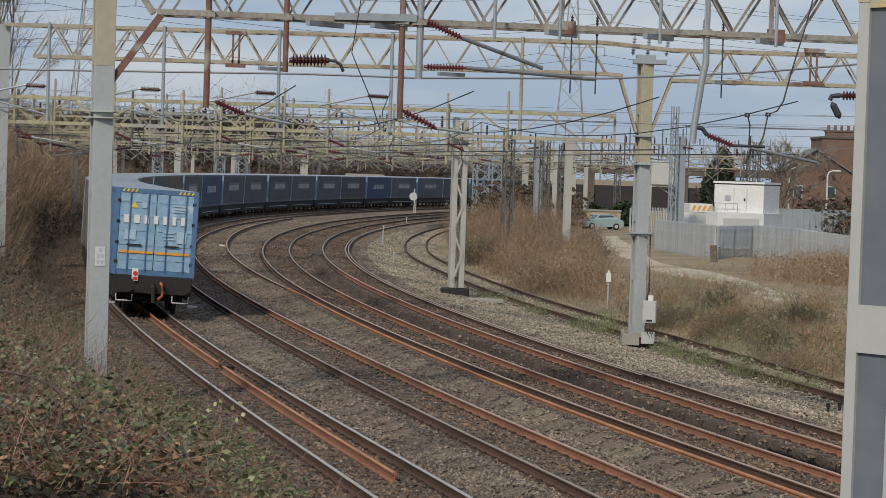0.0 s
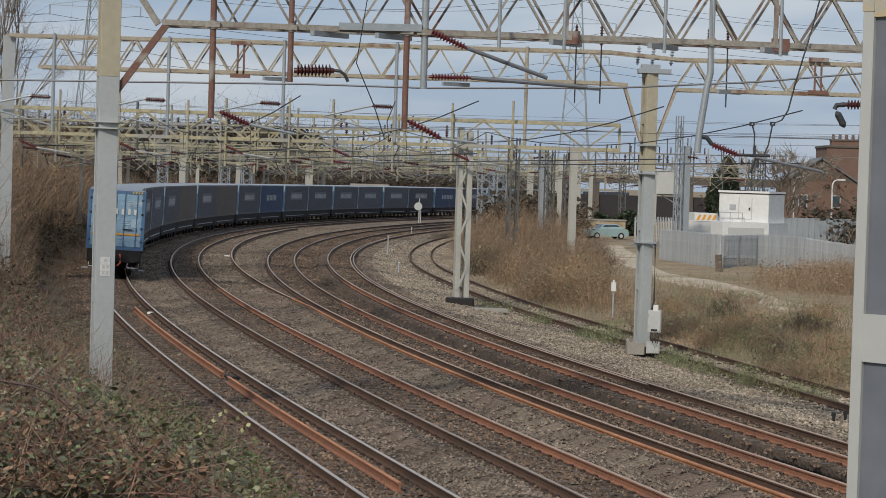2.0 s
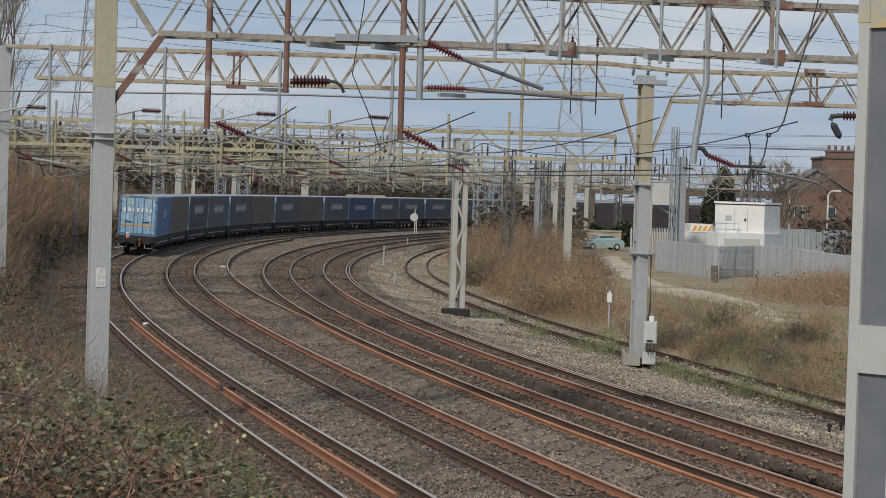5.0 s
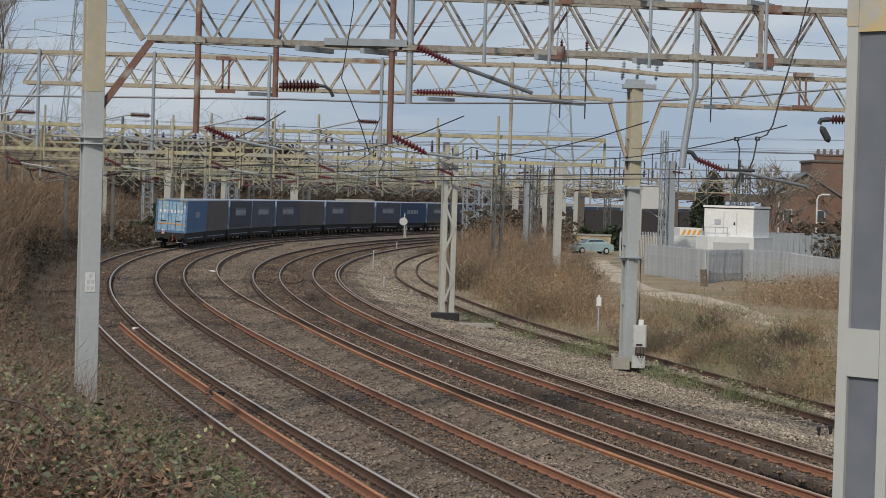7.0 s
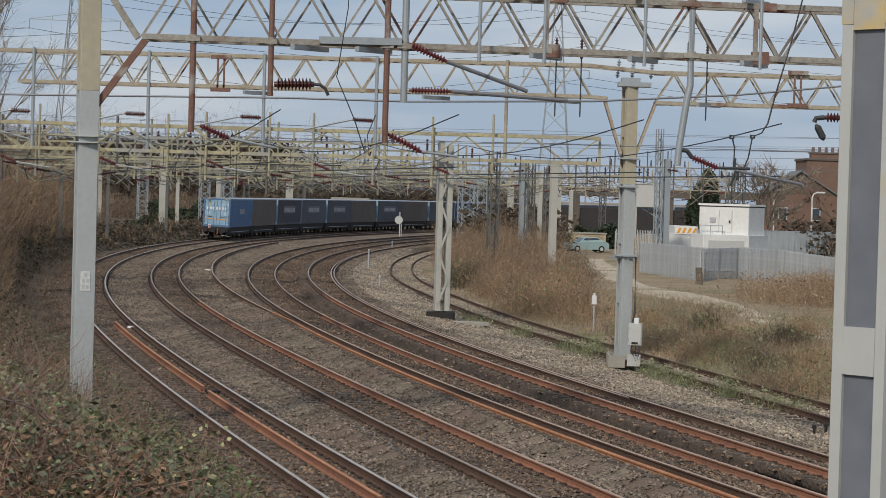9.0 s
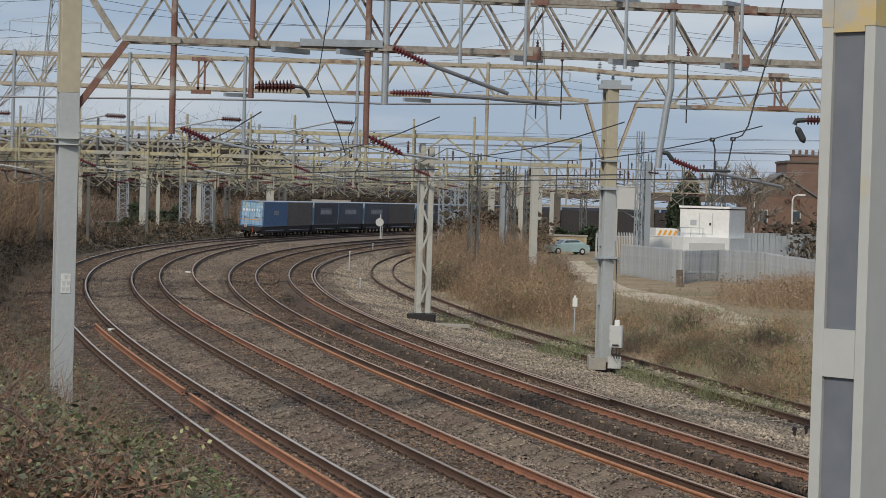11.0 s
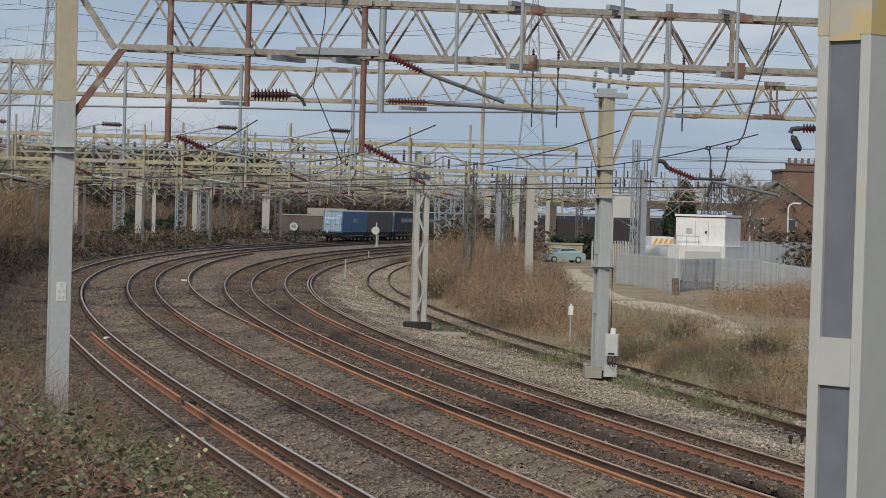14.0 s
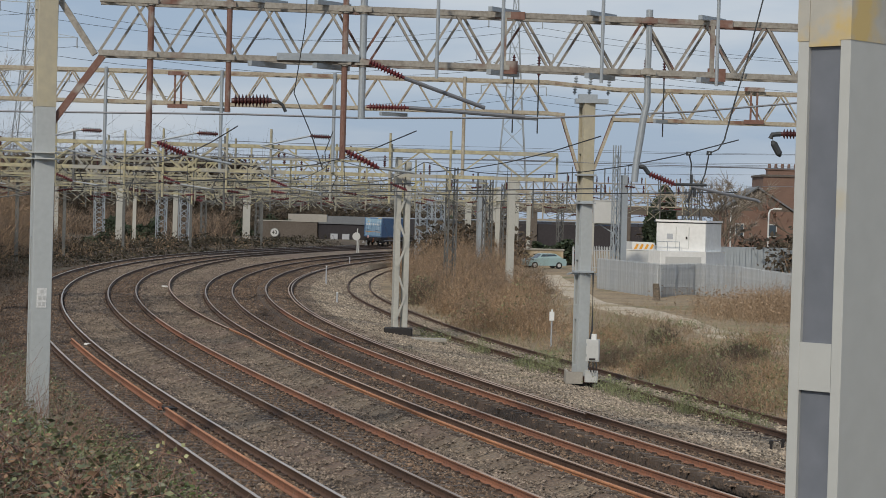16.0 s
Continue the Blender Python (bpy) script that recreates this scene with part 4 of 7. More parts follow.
front_gantry()
second_gantry()
third_gantry()
for spec in ((108, -30, -3.9, 6.2, 7.3, "lichen", 1, 3), (128, -33, -2.5, 6.3, 7.4, "pale_steel", 2, 2), (150, -36, 0.5, 6.2, 7.4, "lichen", 3, 0), (176, -38, 3.5, 6.2, 7.3, "pale_steel", 4, -4),
             (205, -37, 5.0, 6.0, 7.2, "lichen", 5, -7), (236, -34, 9.0, 6.1, 7.3, "pale_steel", 6, -10), (268, -30, 14.0, 6.0, 7.2, "pale_steel", 7, -12), (300, -26, 20.0, 6.0, 7.2, "boom2", 8, -14),
             (192, 5.5, 21.8, 5.9, 7.0, "boom2", 9, 3), (236, 8.0, 28.0, 7.3, 8.6, "boom2", 10, 2)):
    far_gantry(spec[0], spec[1], spec[2], spec[3], spec[4], M[spec[5]], spec[6], spec[7], posts=11 if spec[0] > 120 else 8)


def single_mast(x, y, h, w, mat, kind_word, lat=False, arm=0):
    t = thing("mast", kind_word, "mast", group="single masts")
    if lat:
        lattice_mast(t, x, y, -0.25, h, w, mat)
    else:
        h_mast(t, x, y, -0.25, h, w, w * 0.85, 15, mat, False)
    if arm:
        insulator(t, (x, y - 0.3, h - 0.8), (x + arm * 0.3, y - 0.3, h - 0.9), 0.1, M["porcelain"], 6, 8)
        tube_part("bracket_tube", [(x + arm * 0.3, y - 0.3, h - 0.9), (x + arm, y - 0.3, h - 1.2)], 0.035, M["galv"], t, 6)
    return t


single_mast(-28.2, 307, 9.5, 0.95, M["concrete_mast"], "pale concrete-grey mast beside the far tracks")
single_mast(-36.7, 243, 9.2, 0.75, M["concrete_mast"], "pale mast standing in scrub beside the bend")
single_mast(-48.1, 299.7, 9.4, 1.25, M["galv"], "grey lattice mast in brown scrub", True)
single_mast(-34.9, 265.4, 8.6, 1.1, M["galv"], "grey lattice mast in brown scrub", True)
single_mast(-30.0, 248, 7.2, 1.0, M["galv"], "grey lattice mast in brown scrub", True)
single_mast(-31.2, 249.5, 7.4, 0.5, M["concrete_mast"], "pale mast standing close beside a lattice mast")
single_mast(-2.0, 212, 7.3, 1.2, M["galv"], "blue-grey lattice mast among brown bushes", True)
single_mast(-0.6, 224, 7.3, 1.0, M["galv"], "blue-grey lattice mast among brown bushes", True)
single_mast(4.15, 133, 7.15, 0.42, M["concrete_mast"], "broad pale mast rising out of brambles")
single_mast(3.1, 181, 7.9, 0.58, M["galv"], "grey mast with bands among bushes", arm=-3)
single_mast(2.7, 239.7, 8.0, 0.6, M["concrete_mast"], "pale mast behind bushes", arm=2.5)
single_mast(5.6, 262, 8.2, 0.5, M["concrete_mast"], "pale mast by the yard")
single_mast(6.9, 290, 8.4, 0.6, M["concrete_mast"], "pale mast by the yard", arm=2.5)
single_mast(12.76, 160, 10.2, 0.40, M["galv"], "tall thin grey mast beside a white cabinet", True)
single_mast(13.42, 160.5, 8.0, 0.46, M["galv"], "thick grey mast beside the palisade fence", arm=2.6)


# ---- wires ----
def wire_object(name, pts_list, r, mat, label, category, n=5):
    t = thing(name, label, category)
    for p in pts_list:
        part("strand", Build().tube(p, r, n), mat, t)
    return t


def track_wires():
    sup = (43, 69, 91, 108, 128, 150, 176, 205, 236, 268, 300)
    for k, off, zc in (("a", 0.3, 5.65), ("b", 0.3, 5.65), ("c", 0.4, 5.65), ("d", 0.4, 5.65)):
        cat, con, drop = [], [], []
        for y0, y1 in zip(sup[:-1], sup[1:]):
            if y1 > {"a": 320, "b": 320, "c": 280, "d": 250}[k]:
                break
            for i in range(9):
                f = i / 8
                y = y0 + (y1 - y0) * f
                x = float(LINE_X[k](y0)) * (1 - f) + float(LINE_X[k](y1)) * f + off
                z = zc + 0.75 - 0.55 * 4 * f * (1 - f)
                cat.append((x, y, z))
                con.append((x, y, zc - 0.3))
                if 0 < i < 8 and i % 2 == 0:
                    drop.append([(x, y, z), (x, y, zc - 0.3)])
        t = thing("catenary_wire", "thin dark catenary and contact wire over a line", "overhead wire", group="overhead wires")
        part("catenary", Build().tube(cat, 0.013, 5), M["wire"], t)
        part("contact_wire", Build().tube(con, 0.013, 5), M["wire"], t)
        for p in drop:
            part("dropper", Build().tube(p, 0.006, 4), M["wire"], t)


track_wires()
feeder = thing("feeder_line", "grey feeder tube strung across the lines between poles", "feeder")
part("tube", Build().tube([(-14, 52, 6.9), (-10, 52, 6.95), (-5, 52, 7.03), (-2, 52, 7.02), (2.5, 52, 7.15), (6, 52, 7.4), (10, 52, 7.85), (14, 52, 8.3)], 0.024, 8), M["cable"], feeder)
part("pole", Build().tube([(-14, 52, 0.5), (-14, 52, 7.2)], 0.12, 10), M["concrete_mast"], feeder)
part("pole", Build().tube([(14, 52, -0.5), (14, 52, 8.6)], 0.12, 10), M["concrete_mast"], feeder)
low_wires = []
for i, (z, y) in enumerate(((6.3, 60), (6.9, 84), (7.35, 100), (8.1, 130), (8.8, 128))):
    low_wires.append([(-28, y + 8, z + 0.25), (-10, y + 4, z - 0.1 + 0.03 * i), (2, y, z), (14, y + 2, z + 0.05 * (i % 3)), (30, y + 6, z + 0.35)])
wire_object("feeder_wires", low_wires, 0.009, M["cable"], "dark feeder wires strung between gantries", "overhead wire", 4)
mid_wires = []
for i in range(5):
    y, z = 92 + 17 * i, 6.3 + 0.5 * i + 0.7 * (i % 3)
    mid_wires.append([(-34, y + 3 * (i % 4), z + 0.4), (-14, y, z), (0, y + 2, z - 0.12), (16, y + 4, z + 0.1), (34, y + 6, z + 0.5)])
wire_object("feeder_wires", mid_wires, 0.011, M["cable"], "fine grey wires strung between the far gantries", "overhead wire", 4)
wire_object("hanging_jumper", [[(-2.7, 41.0, 9.6), (-2.75, 41.2, 8.3), (-2.95, 41.4, 7.0), (-2.6, 41.6, 6.2), (-2.4, 41.8, 5.6)],
                               [(-2.2, 41.8, 6.3), (-2.35, 41.8, 5.9), (-2.3, 41.8, 5.5)]], 0.011, M["wire"], "slack dark jumper cable hanging from the gantry", "cable", 6)
wire_object("hanging_jumper", [[(6.3, 43.2, 9.3), (6.0, 43.2, 8.0), (5.72, 43.1, 7.0), (5.58, 43.1, 6.4), (5.45, 43.0, 6.2), (5.27, 43.0, 6.12), (5.2, 43.0, 5.7), (5.12, 43.0, 5.5)],
                               [(4.86, 43.0, 6.12), (4.92, 43.0, 5.9), (4.92, 43.0, 5.6)]], 0.016, M["wire"], "slack dark jumper cable hanging from the gantry", "cable", 6)
for x, z in ((4.86, 6.1), (5.27, 6.12)):
    knob = thing("cable_clamp", "small dark cable clamp on an overhead wire", "clamp", group="cable clamps")
    part("jaw", Build().box(x - 0.05, 42.96, z - 0.04, x + 0.05, 43.04, z + 0.04, bevel=0.015), M["wire"], knob)
    part("bolt", Build().tube([(x, 42.94, z), (x, 43.06, z)], 0.018, 6), M["galv"], knob)


# ---- the near column ----
def near_column():
    t = thing("steel_column", "grey painted boxed steel column with recessed panels and yellow algae", "column")
    z0, z1, w, d = -1.0, 8.6, 0.75, 0.44
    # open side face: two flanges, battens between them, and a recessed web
    part("web", Build().box(0.034, 0.05, z0, w - 0.02, d - 0.05, z1), M["web_shade"], t, "inner web with recess shade in its colour")
    part("front_flange", Build().box(0, 0, z0, w, 0.085, z1, bevel=0.006), M["column"], t)
    part("back_flange", Build().box(0, d - 0.09, z0, w, d, z1, bevel=0.006), M["column"], t)
    part("flange_top", Build().box(-0.004, -0.004, 6.06, w + 0.004, 0.089, z1 + 0.004), M["column_head"], t, "yellow-stained upper flange")
    part("flange_top", Build().box(-0.004, d - 0.094, 6.06, w + 0.004, d + 0.004, z1 + 0.004), M["column_head"], t, "yellow-stained upper flange")
    for e0, e1 in ((6.02, z1), (3.58, 3.92), (1.2, 1.55)):
        part("batten_plate", Build().box(0.004, 0.086, e0, 0.033, d - 0.091, e1), M["column_head"] if e0 > 6 else M["column"], t)
    part("base_plate", Build().box(-0.1, -0.1, z0, w + 0.1, d + 0.1, z0 + 0.05), M["foundation"], t)
    t.matrix_basis = Matrix.Translation((2.809, 15.038, 0)) @ Matrix.Rotation(radians(46), 4, "Z")


near_column()


# ---- the freight train ----
CL, CW, CH, FLOOR = 12.19, 2.58, 2.7, 1.2
PITCH_NEAR, PITCH_WIDE = 12.33, 12.95


def container_shell(t, side, roof, end_mat, marks):
    """Box with corrugated sides, corner posts, rails and roof; x across, y along with the rear at y = 0."""
    n = 44
    for sx, nm in ((-1, "side_panel"), (1, "side_panel")):
        b = Build()
        pts = []
        for i in range(n * 4 + 1):
            f = i / (n * 4)
            pts.append((sx * (CW / 2 - (0.03 if (i % 4) in (1, 2) else 0.0)), 0.12 + f * (CL - 0.24)))
        v = [(x, y, z) for z in (0.16, CH - 0.12) for x, y in pts]
        m = len(pts)
        fs = [(i, i + 1, m + i + 1, m + i) for i in range(m - 1)]
        if sx < 0:
            fs = [tuple(reversed(q)) for q in fs]
        b.add(v, fs)
        part(nm, b, side, t)
    b = Build()
    for sx in (-1, 1):
        for y in (0.0, CL - 0.16):
            x = sx * (CW / 2 - 0.07)
            b.box(x - 0.08, y, 0, x + 0.08, y + 0.16, CH, bevel=0.015)
        b.box(sx * (CW / 2 - 0.06) - 0.06, 0.16, 0, sx * (CW / 2 - 0.06) + 0.06, CL - 0.16, 0.17)
        b.box(sx * (CW / 2 - 0.04) - 0.05, 0.16, CH - 0.13, sx * (CW / 2 - 0.04) + 0.05, CL - 0.16, CH - 0.01)
    for y in (0.02, CL - 0.14):
        b.box(-CW / 2 + 0.12, y, 0, CW / 2 - 0.12, y + 0.12, 0.16)
        b.box(-CW / 2 + 0.12, y, CH - 0.14, CW / 2 - 0.12, y + 0.12, CH)
    part("corner_frame", b, side, t)
    part("roof", Build().box(-CW / 2 + 0.05, 0.05, CH - 0.03, CW / 2 - 0.05, CL - 0.05, CH + 0.012), roof, t, "pale weathered roof")
    part("front_wall", Build().box(-CW / 2 + 0.1, CL - 0.1, 0.1, CW / 2 - 0.1, CL - 0.04, CH - 0.1), side, t)
    part("floor", Build().box(-CW / 2 + 0.05, 0.05, 0.02, CW / 2 - 0.05, CL - 0.05, 0.14), M["black"], t)


def doors(t, mat, detail):
    for sx in (-1, 1):
        b = Build()
        x0, x1 = (-1.17, -0.01) if sx < 0 else (0.01, 1.17)
        b.box(x0, 0.03, 0.17, x1, 0.09, CH - 0.15, bevel=0.01)
        for z in (0.5, 0.95, 1.4, 1.85, 2.3):
            b.box(x0 + 0.06, 0.012, z - 0.02, x1 - 0.06, 0.03, z + 0.02)
        d = part("door", b, mat, t, "pale blue ribbed cargo door")
        for fx in (0.3, 0.78):
            x = x0 + (x1 - x0) * fx
            part("lock_rod", Build().tube([(x, -0.005, 0.12), (x, -0.005, CH - 0.1)], 0.02, 8), M["black" if not detail else "blue"], d)
        part("lock_handle", Build().box(x0 + 0.3, -0.035, 0.92, x0 + 0.75, -0.015, 0.97), M["black"], d)
        for z in (0.4, 1.0, 1.65, 2.3):
            xx = x0 if sx < 0 else x1
            part("hinge", Build().box(xx - 0.05, 0.0, z - 0.05, xx + 0.05, 0.03, z + 0.05), M["black"], d)


def rear_container():
    t = thing("freight_container", "blue container with pale doors, white marks and an orange stripe", "container", group="containers on the train")
    container_shell(t, M["blue"], M["roof_pale"], M["door_blue"], True)
    doors(t, M["door_blue"], True)
    # lettering stands as plain bars in its colours
    x = -1.0
    for w in (0.17, 0.17, 0.14, 0.14, 0.14, 0.12, 0.12):
        part("marking", Build().box(x, -0.003, 1.62, x + w, 0.011, 1.88), M["white"], t, "white painted bar")
        x += w + 0.15
    part("stripe", Build().box(-1.1, -0.003, 0.68, -0.03, 0.011, 0.76).box(0.03, -0.003, 0.68, 1.1, 0.011, 0.76), M["orange"], t, "orange stripe")
    for x0, x1, z0, z1 in ((0.5, 0.95, 2.2, 2.25), (0.55, 1.0, 2.1, 2.15), (0.5, 0.9, 2.02, 2.06), (0.25, 0.6, 1.35, 1.39), (0.25, 0.55, 1.25, 1.29), (0.25, 0.6, 1.15, 1.19), (-0.95, -0.6, 1.1, 1.4), (0.68, 0.98, 1.05, 1.42), (-0.45, -0.3, 2.1, 2.3)):
        part("marking", Build().box(x0, -0.003, z0, x1, 0.011, z1), M["door_mark"], t, "faded white mark")
    part("warning_label", Build().add([(-0.8, 0.0, 2.1), (-0.58, 0.0, 2.1), (-0.69, 0.0, 2.32), (-0.8, 0.011, 2.1), (-0.58, 0.011, 2.1), (-0.69, 0.011, 2.32)], [(0, 1, 2), (5, 4, 3), (0, 3, 4, 1), (1, 4, 5, 2), (2, 5, 3, 0)]), M["yellow"], t, "yellow triangle")
    for sx in (-1, 1):
        for i in range(4):
            xx = sx * (0.68 + i * 0.13)
            part("hazard_bar", Build().bar((xx, 0.012, CH - 0.11), (xx + 0.06, 0.012, CH - 0.02), 0.02, 0.05), M["yellow"], t)
    for sy, (y0, zz) in ((1, (5.2, 1.3)),):
        x = CW / 2 + 0.004
        for i in range(6):
            part("marking", Build().box(x - 0.01, y0 + i * 0.42, 1.25, x + 0.004, y0 + i * 0.42 + 0.28, 1.75), M["faded"], t, "pale side mark")
    return t


def dark_container(style):
    t = thing("freight_container", ("dark navy container with a pale outlined sign on its side", "dull blue container with a faded white mark on its side", "grimy brown-grey container with plain corrugated sides")[style], "container", group="containers on the train")
    container_shell(t, (M["navy"], M["blue_dull"], M["brown_side"])[style], M["roof_pale"], M["navy"], True)
    doors(t, M["door_blue"] if style < 2 else M["faded_door"], False)
    if style < 2:
        for sx in (-1, 1):
            x = sx * (CW / 2 - 0.07)
            part("rear_post", Build().box(x - 0.084, -0.012, 0.0, x + 0.084, 0.2, CH + 0.004), M["door_blue"], t, "pale blue rear corner post")
        for x0, z0 in ((0.2, 0.6), (0.2, 1.15), (0.2, 1.7), (0.75, 0.9), (0.75, 1.6)):
            part("marking", Build().box(x0, -0.003, z0, x0 + 0.32, 0.011, z0 + 0.36), M["white"], t, "white door mark")
    for sx in (-1, 1):
        x0 = sx * (CW / 2 + 0.004)
        xa, xb = min(x0 - 0.01 * sx, x0 + 0.004 * sx), max(x0 - 0.01 * sx, x0 + 0.004 * sx)
        if style == 0:
            part("sign_panel", Build().box(xa, 3.3, 1.22, xb - 0.003 * max(sx, 0) + 0.003 * max(-sx, 0), 9.0, 2.02), M["sign_blue"], t, "faded blue-grey sign panel")
            for i in range(9):
                part("marking", Build().box(xa, 3.5 + i * 0.6, 1.36, xb, 3.5 + i * 0.6 + 0.46, 1.80), M["faded"], t, "pale side mark")
        elif style == 1:
            for i in range(7):
                part("marking", Build().box(xa, 3.4 + i * 0.75, 1.2, xb, 3.4 + i * 0.75 + 0.5, 1.75), M["faded"], t, "pale side mark")
    return t


def wheelset(parent, y):
    for sx in (-1, 1):
        x = sx * GAUGE / 2
        b = Build().tube([(x - 0.065, y, 0.46), (x + 0.065, y, 0.46)], 0.46, 20)
        w = part("wheel", b, M["tyre"], parent)
        part("rim", Build().tube([(x - 0.07, y, 0.46), (x + 0.07, y, 0.46)], 0.3, 16), M["rail_side"], w)
    part("axle", Build().tube([(-0.75, y, 0.46), (0.75, y, 0.46)], 0.08, 10), M["black"], parent)


def wagon(rear):
    t = thing("container_wagon", "black flat wagon with bogies carrying containers", "wagon", group="wagons of the train")
    L = CL
    part("underframe", Build().box(-0.5, -0.1, 0.72, 0.5, L + 0.1, FLOOR - 0.005).box(-1.2, 0.0, 0.84, -1.08, L, FLOOR - 0.005).box(1.08, 0.0, 0.84, 1.2, L, FLOOR - 0.005), M["black"], t)
    for i in range(5):
        y = 0.3 + i * (L - 0.6) / 4
        part("cross_member", Build().box(-1.15, y - 0.1, 0.83, 1.15, y + 0.1, FLOOR - 0.006), M["black"], t)
    part("headstock", Build().box(-1.22, -0.28, 0.66, 1.22, -0.1, FLOOR + 0.0, bevel=0.03), M["black"], t)
    for yb in ((1.6,) if not rear else (1.6, L - 1.6)):
        g = part("bogie", Build().box(-1.02, yb - 1.15, 0.38, -0.86, yb + 1.15, 0.66).box(0.86, yb - 1.15, 0.38, 1.02, yb + 1.15, 0.66).box(-0.9, yb - 0.2, 0.5, 0.9, yb + 0.2, 0.74), M["black"], t)
        wheelset(g, yb - 0.9)
        wheelset(g, yb + 0.9)
    if not rear:
        g = part("bogie", Build().box(-1.02, L - 2.75, 0.38, -0.86, L - 0.45, 0.66).box(0.86, L - 2.75, 0.38, 1.02, L - 0.45, 0.66).box(-0.9, L - 1.8, 0.5, 0.9, L - 1.4, 0.74), M["black"], t)
        wheelset(g, L - 2.5)
        wheelset(g, L - 0.7)
    for sx in (-1, 1):
        part("side_sill", Build().box(sx * 1.13 - 0.07, 0.1, 0.5, sx * 1.13 + 0.07, L - 0.1, 0.835), M["black"], t)
    part("brake_pipe", Build().tube([(1.24, 1.5, 0.74), (1.24, L - 1.5, 0.74)], 0.03, 6), M["faded"], t)
    if rear:
        for sx in (-1, 1):
            part("buffer", Build().tube([(sx * 0.87, -0.28, 0.95), (sx * 0.87, -0.78, 0.95), (sx * 0.87, -0.80, 0.95), (sx * 0.87, -0.88, 0.95)], [0.1, 0.1, 0.26, 0.26], 14), M["black"], t)
            part("step_iron", Build().tube([(sx * 0.62, -0.4, 0.62), (sx * 0.62, -0.4, 0.42), (sx * 1.12, -0.4, 0.42), (sx * 1.12, -0.4, 0.62)], 0.02, 6), M["white"], t, "white handrail")
            part("end_step", Build().box(sx * 1.28 - 0.14, -0.35, 0.30, sx * 1.28 + 0.14, -0.15, 0.36), M["faded"], t)
        part("coupling", Build().tube([(0, -0.3, 0.95), (0, -0.55, 0.85), (0.02, -0.58, 0.4)], 0.06, 8), M["black"], t)
        part("air_hose", Build().tube([(0.25, -0.3, 1.0), (0.28, -0.5, 0.95), (0.3, -0.5, 0.62), (0.18, -0.42, 0.5)], 0.045, 8), M["rope"], t, "orange air hose")
        lamp = part("tail_lamp", Build().box(-0.66, -0.36, 1.04, -0.46, -0.2, 1.42, bevel=0.02), M["white"], t, "white boxed tail lamp")
        part("lens", Build().tube([(-0.56, -0.36, 1.27), (-0.56, -0.38, 1.27)], 0.075, 14), M["red"], lamp, "red lens")
        part("lens", Build().box(-0.63, -0.37, 1.06, -0.49, -0.355, 1.16), M["red"], lamp, "red panel")
    return t


M["blue_dull"] = material("dull_blue_side", (0.06, 0.10, 0.18), 0.55, 0, (0.045, 0.07, 0.13), scale=0.5, fine=4, bump=0.05)
M["brown_side"] = material("grimy_brown_side", (0.17, 0.148, 0.132), 0.6, 0, (0.11, 0.09, 0.08), scale=0.5, fine=4, bump=0.05)
M["sign_blue"] = material("faded_sign_panel", (0.135, 0.15, 0.185), 0.55, 0, (0.10, 0.115, 0.14), scale=1.2, fine=6, bump=0)
M["door_mark"] = material("worn_door_mark", (0.44, 0.57, 0.67), 0.55, 0, (0.34, 0.48, 0.60), scale=3, fine=12, bump=0)
M["faded_door"] = material("grey_blue_door", (0.24, 0.29, 0.35), 0.55, 0, (0.13, 0.17, 0.22), scale=1.2, fine=6, bump=0.05)

TRAIN = []          # (thing, distance of its rear behind the head of the list, lift)
rear_wagon, mid_wagon = wagon(True), wagon(False)
containers = [rear_container(), dark_container(0), dark_container(1), dark_container(2)]
gap_s = 0.0
ORDER = [0, 3, 1, 1, 1, 3, 1, 3, 1, 2, 1, 1, 1, 1, 1, 1, 2, 1, 1, 1, 1, 2, 1, 1]
seen = set()
for i, style in enumerate(ORDER):
    c = containers[style] if style not in seen else copy_thing(containers[style], Matrix())
    seen.add(style)
    w = rear_wagon if i == 0 else (mid_wagon if i == 1 else copy_thing(mid_wagon, Matrix()))
    TRAIN += [(c, gap_s, FLOOR), (w, gap_s, 0.0)]
    gap_s += PITCH_NEAR if i % 2 == 0 else PITCH_WIDE
# distance ahead of the last wagon's tail at given seconds
TAIL = ((0, 66.8), (1.5, 89.5), (3.5, 121.5), (5.2, 148.0), (7, 176.0), (9, 204.5), (10.7, 228.5), (12.5, 253.0), (14.5, 281.0), (16, 302.0))
tail_y = spline([p[0] for p in TAIL], [p[1] for p in TAIL])


def train_pose(way, s, length, lift):
    x0, y0, _ = way.at(s + 1.6)
    x1, y1, _ = way.at(s + length - 1.6)
    a = math.atan2(x1 - x0, y1 - y0)
    d = Vector((math.sin(a), math.cos(a), 0))
    lean = math.atan2(0.06, GAUGE)
    p = Vector((x0, y0, 0)) - d * 1.6 + Vector((d.y, -d.x, 0)) * 0.12
    return Matrix.Translation((p.x, p.y, CANT["a"] / 2)) @ Matrix.Rotation(-a, 4, "Z") @ Matrix.Rotation(lean, 4, "Y") @ Matrix.Translation((0, 0, lift))


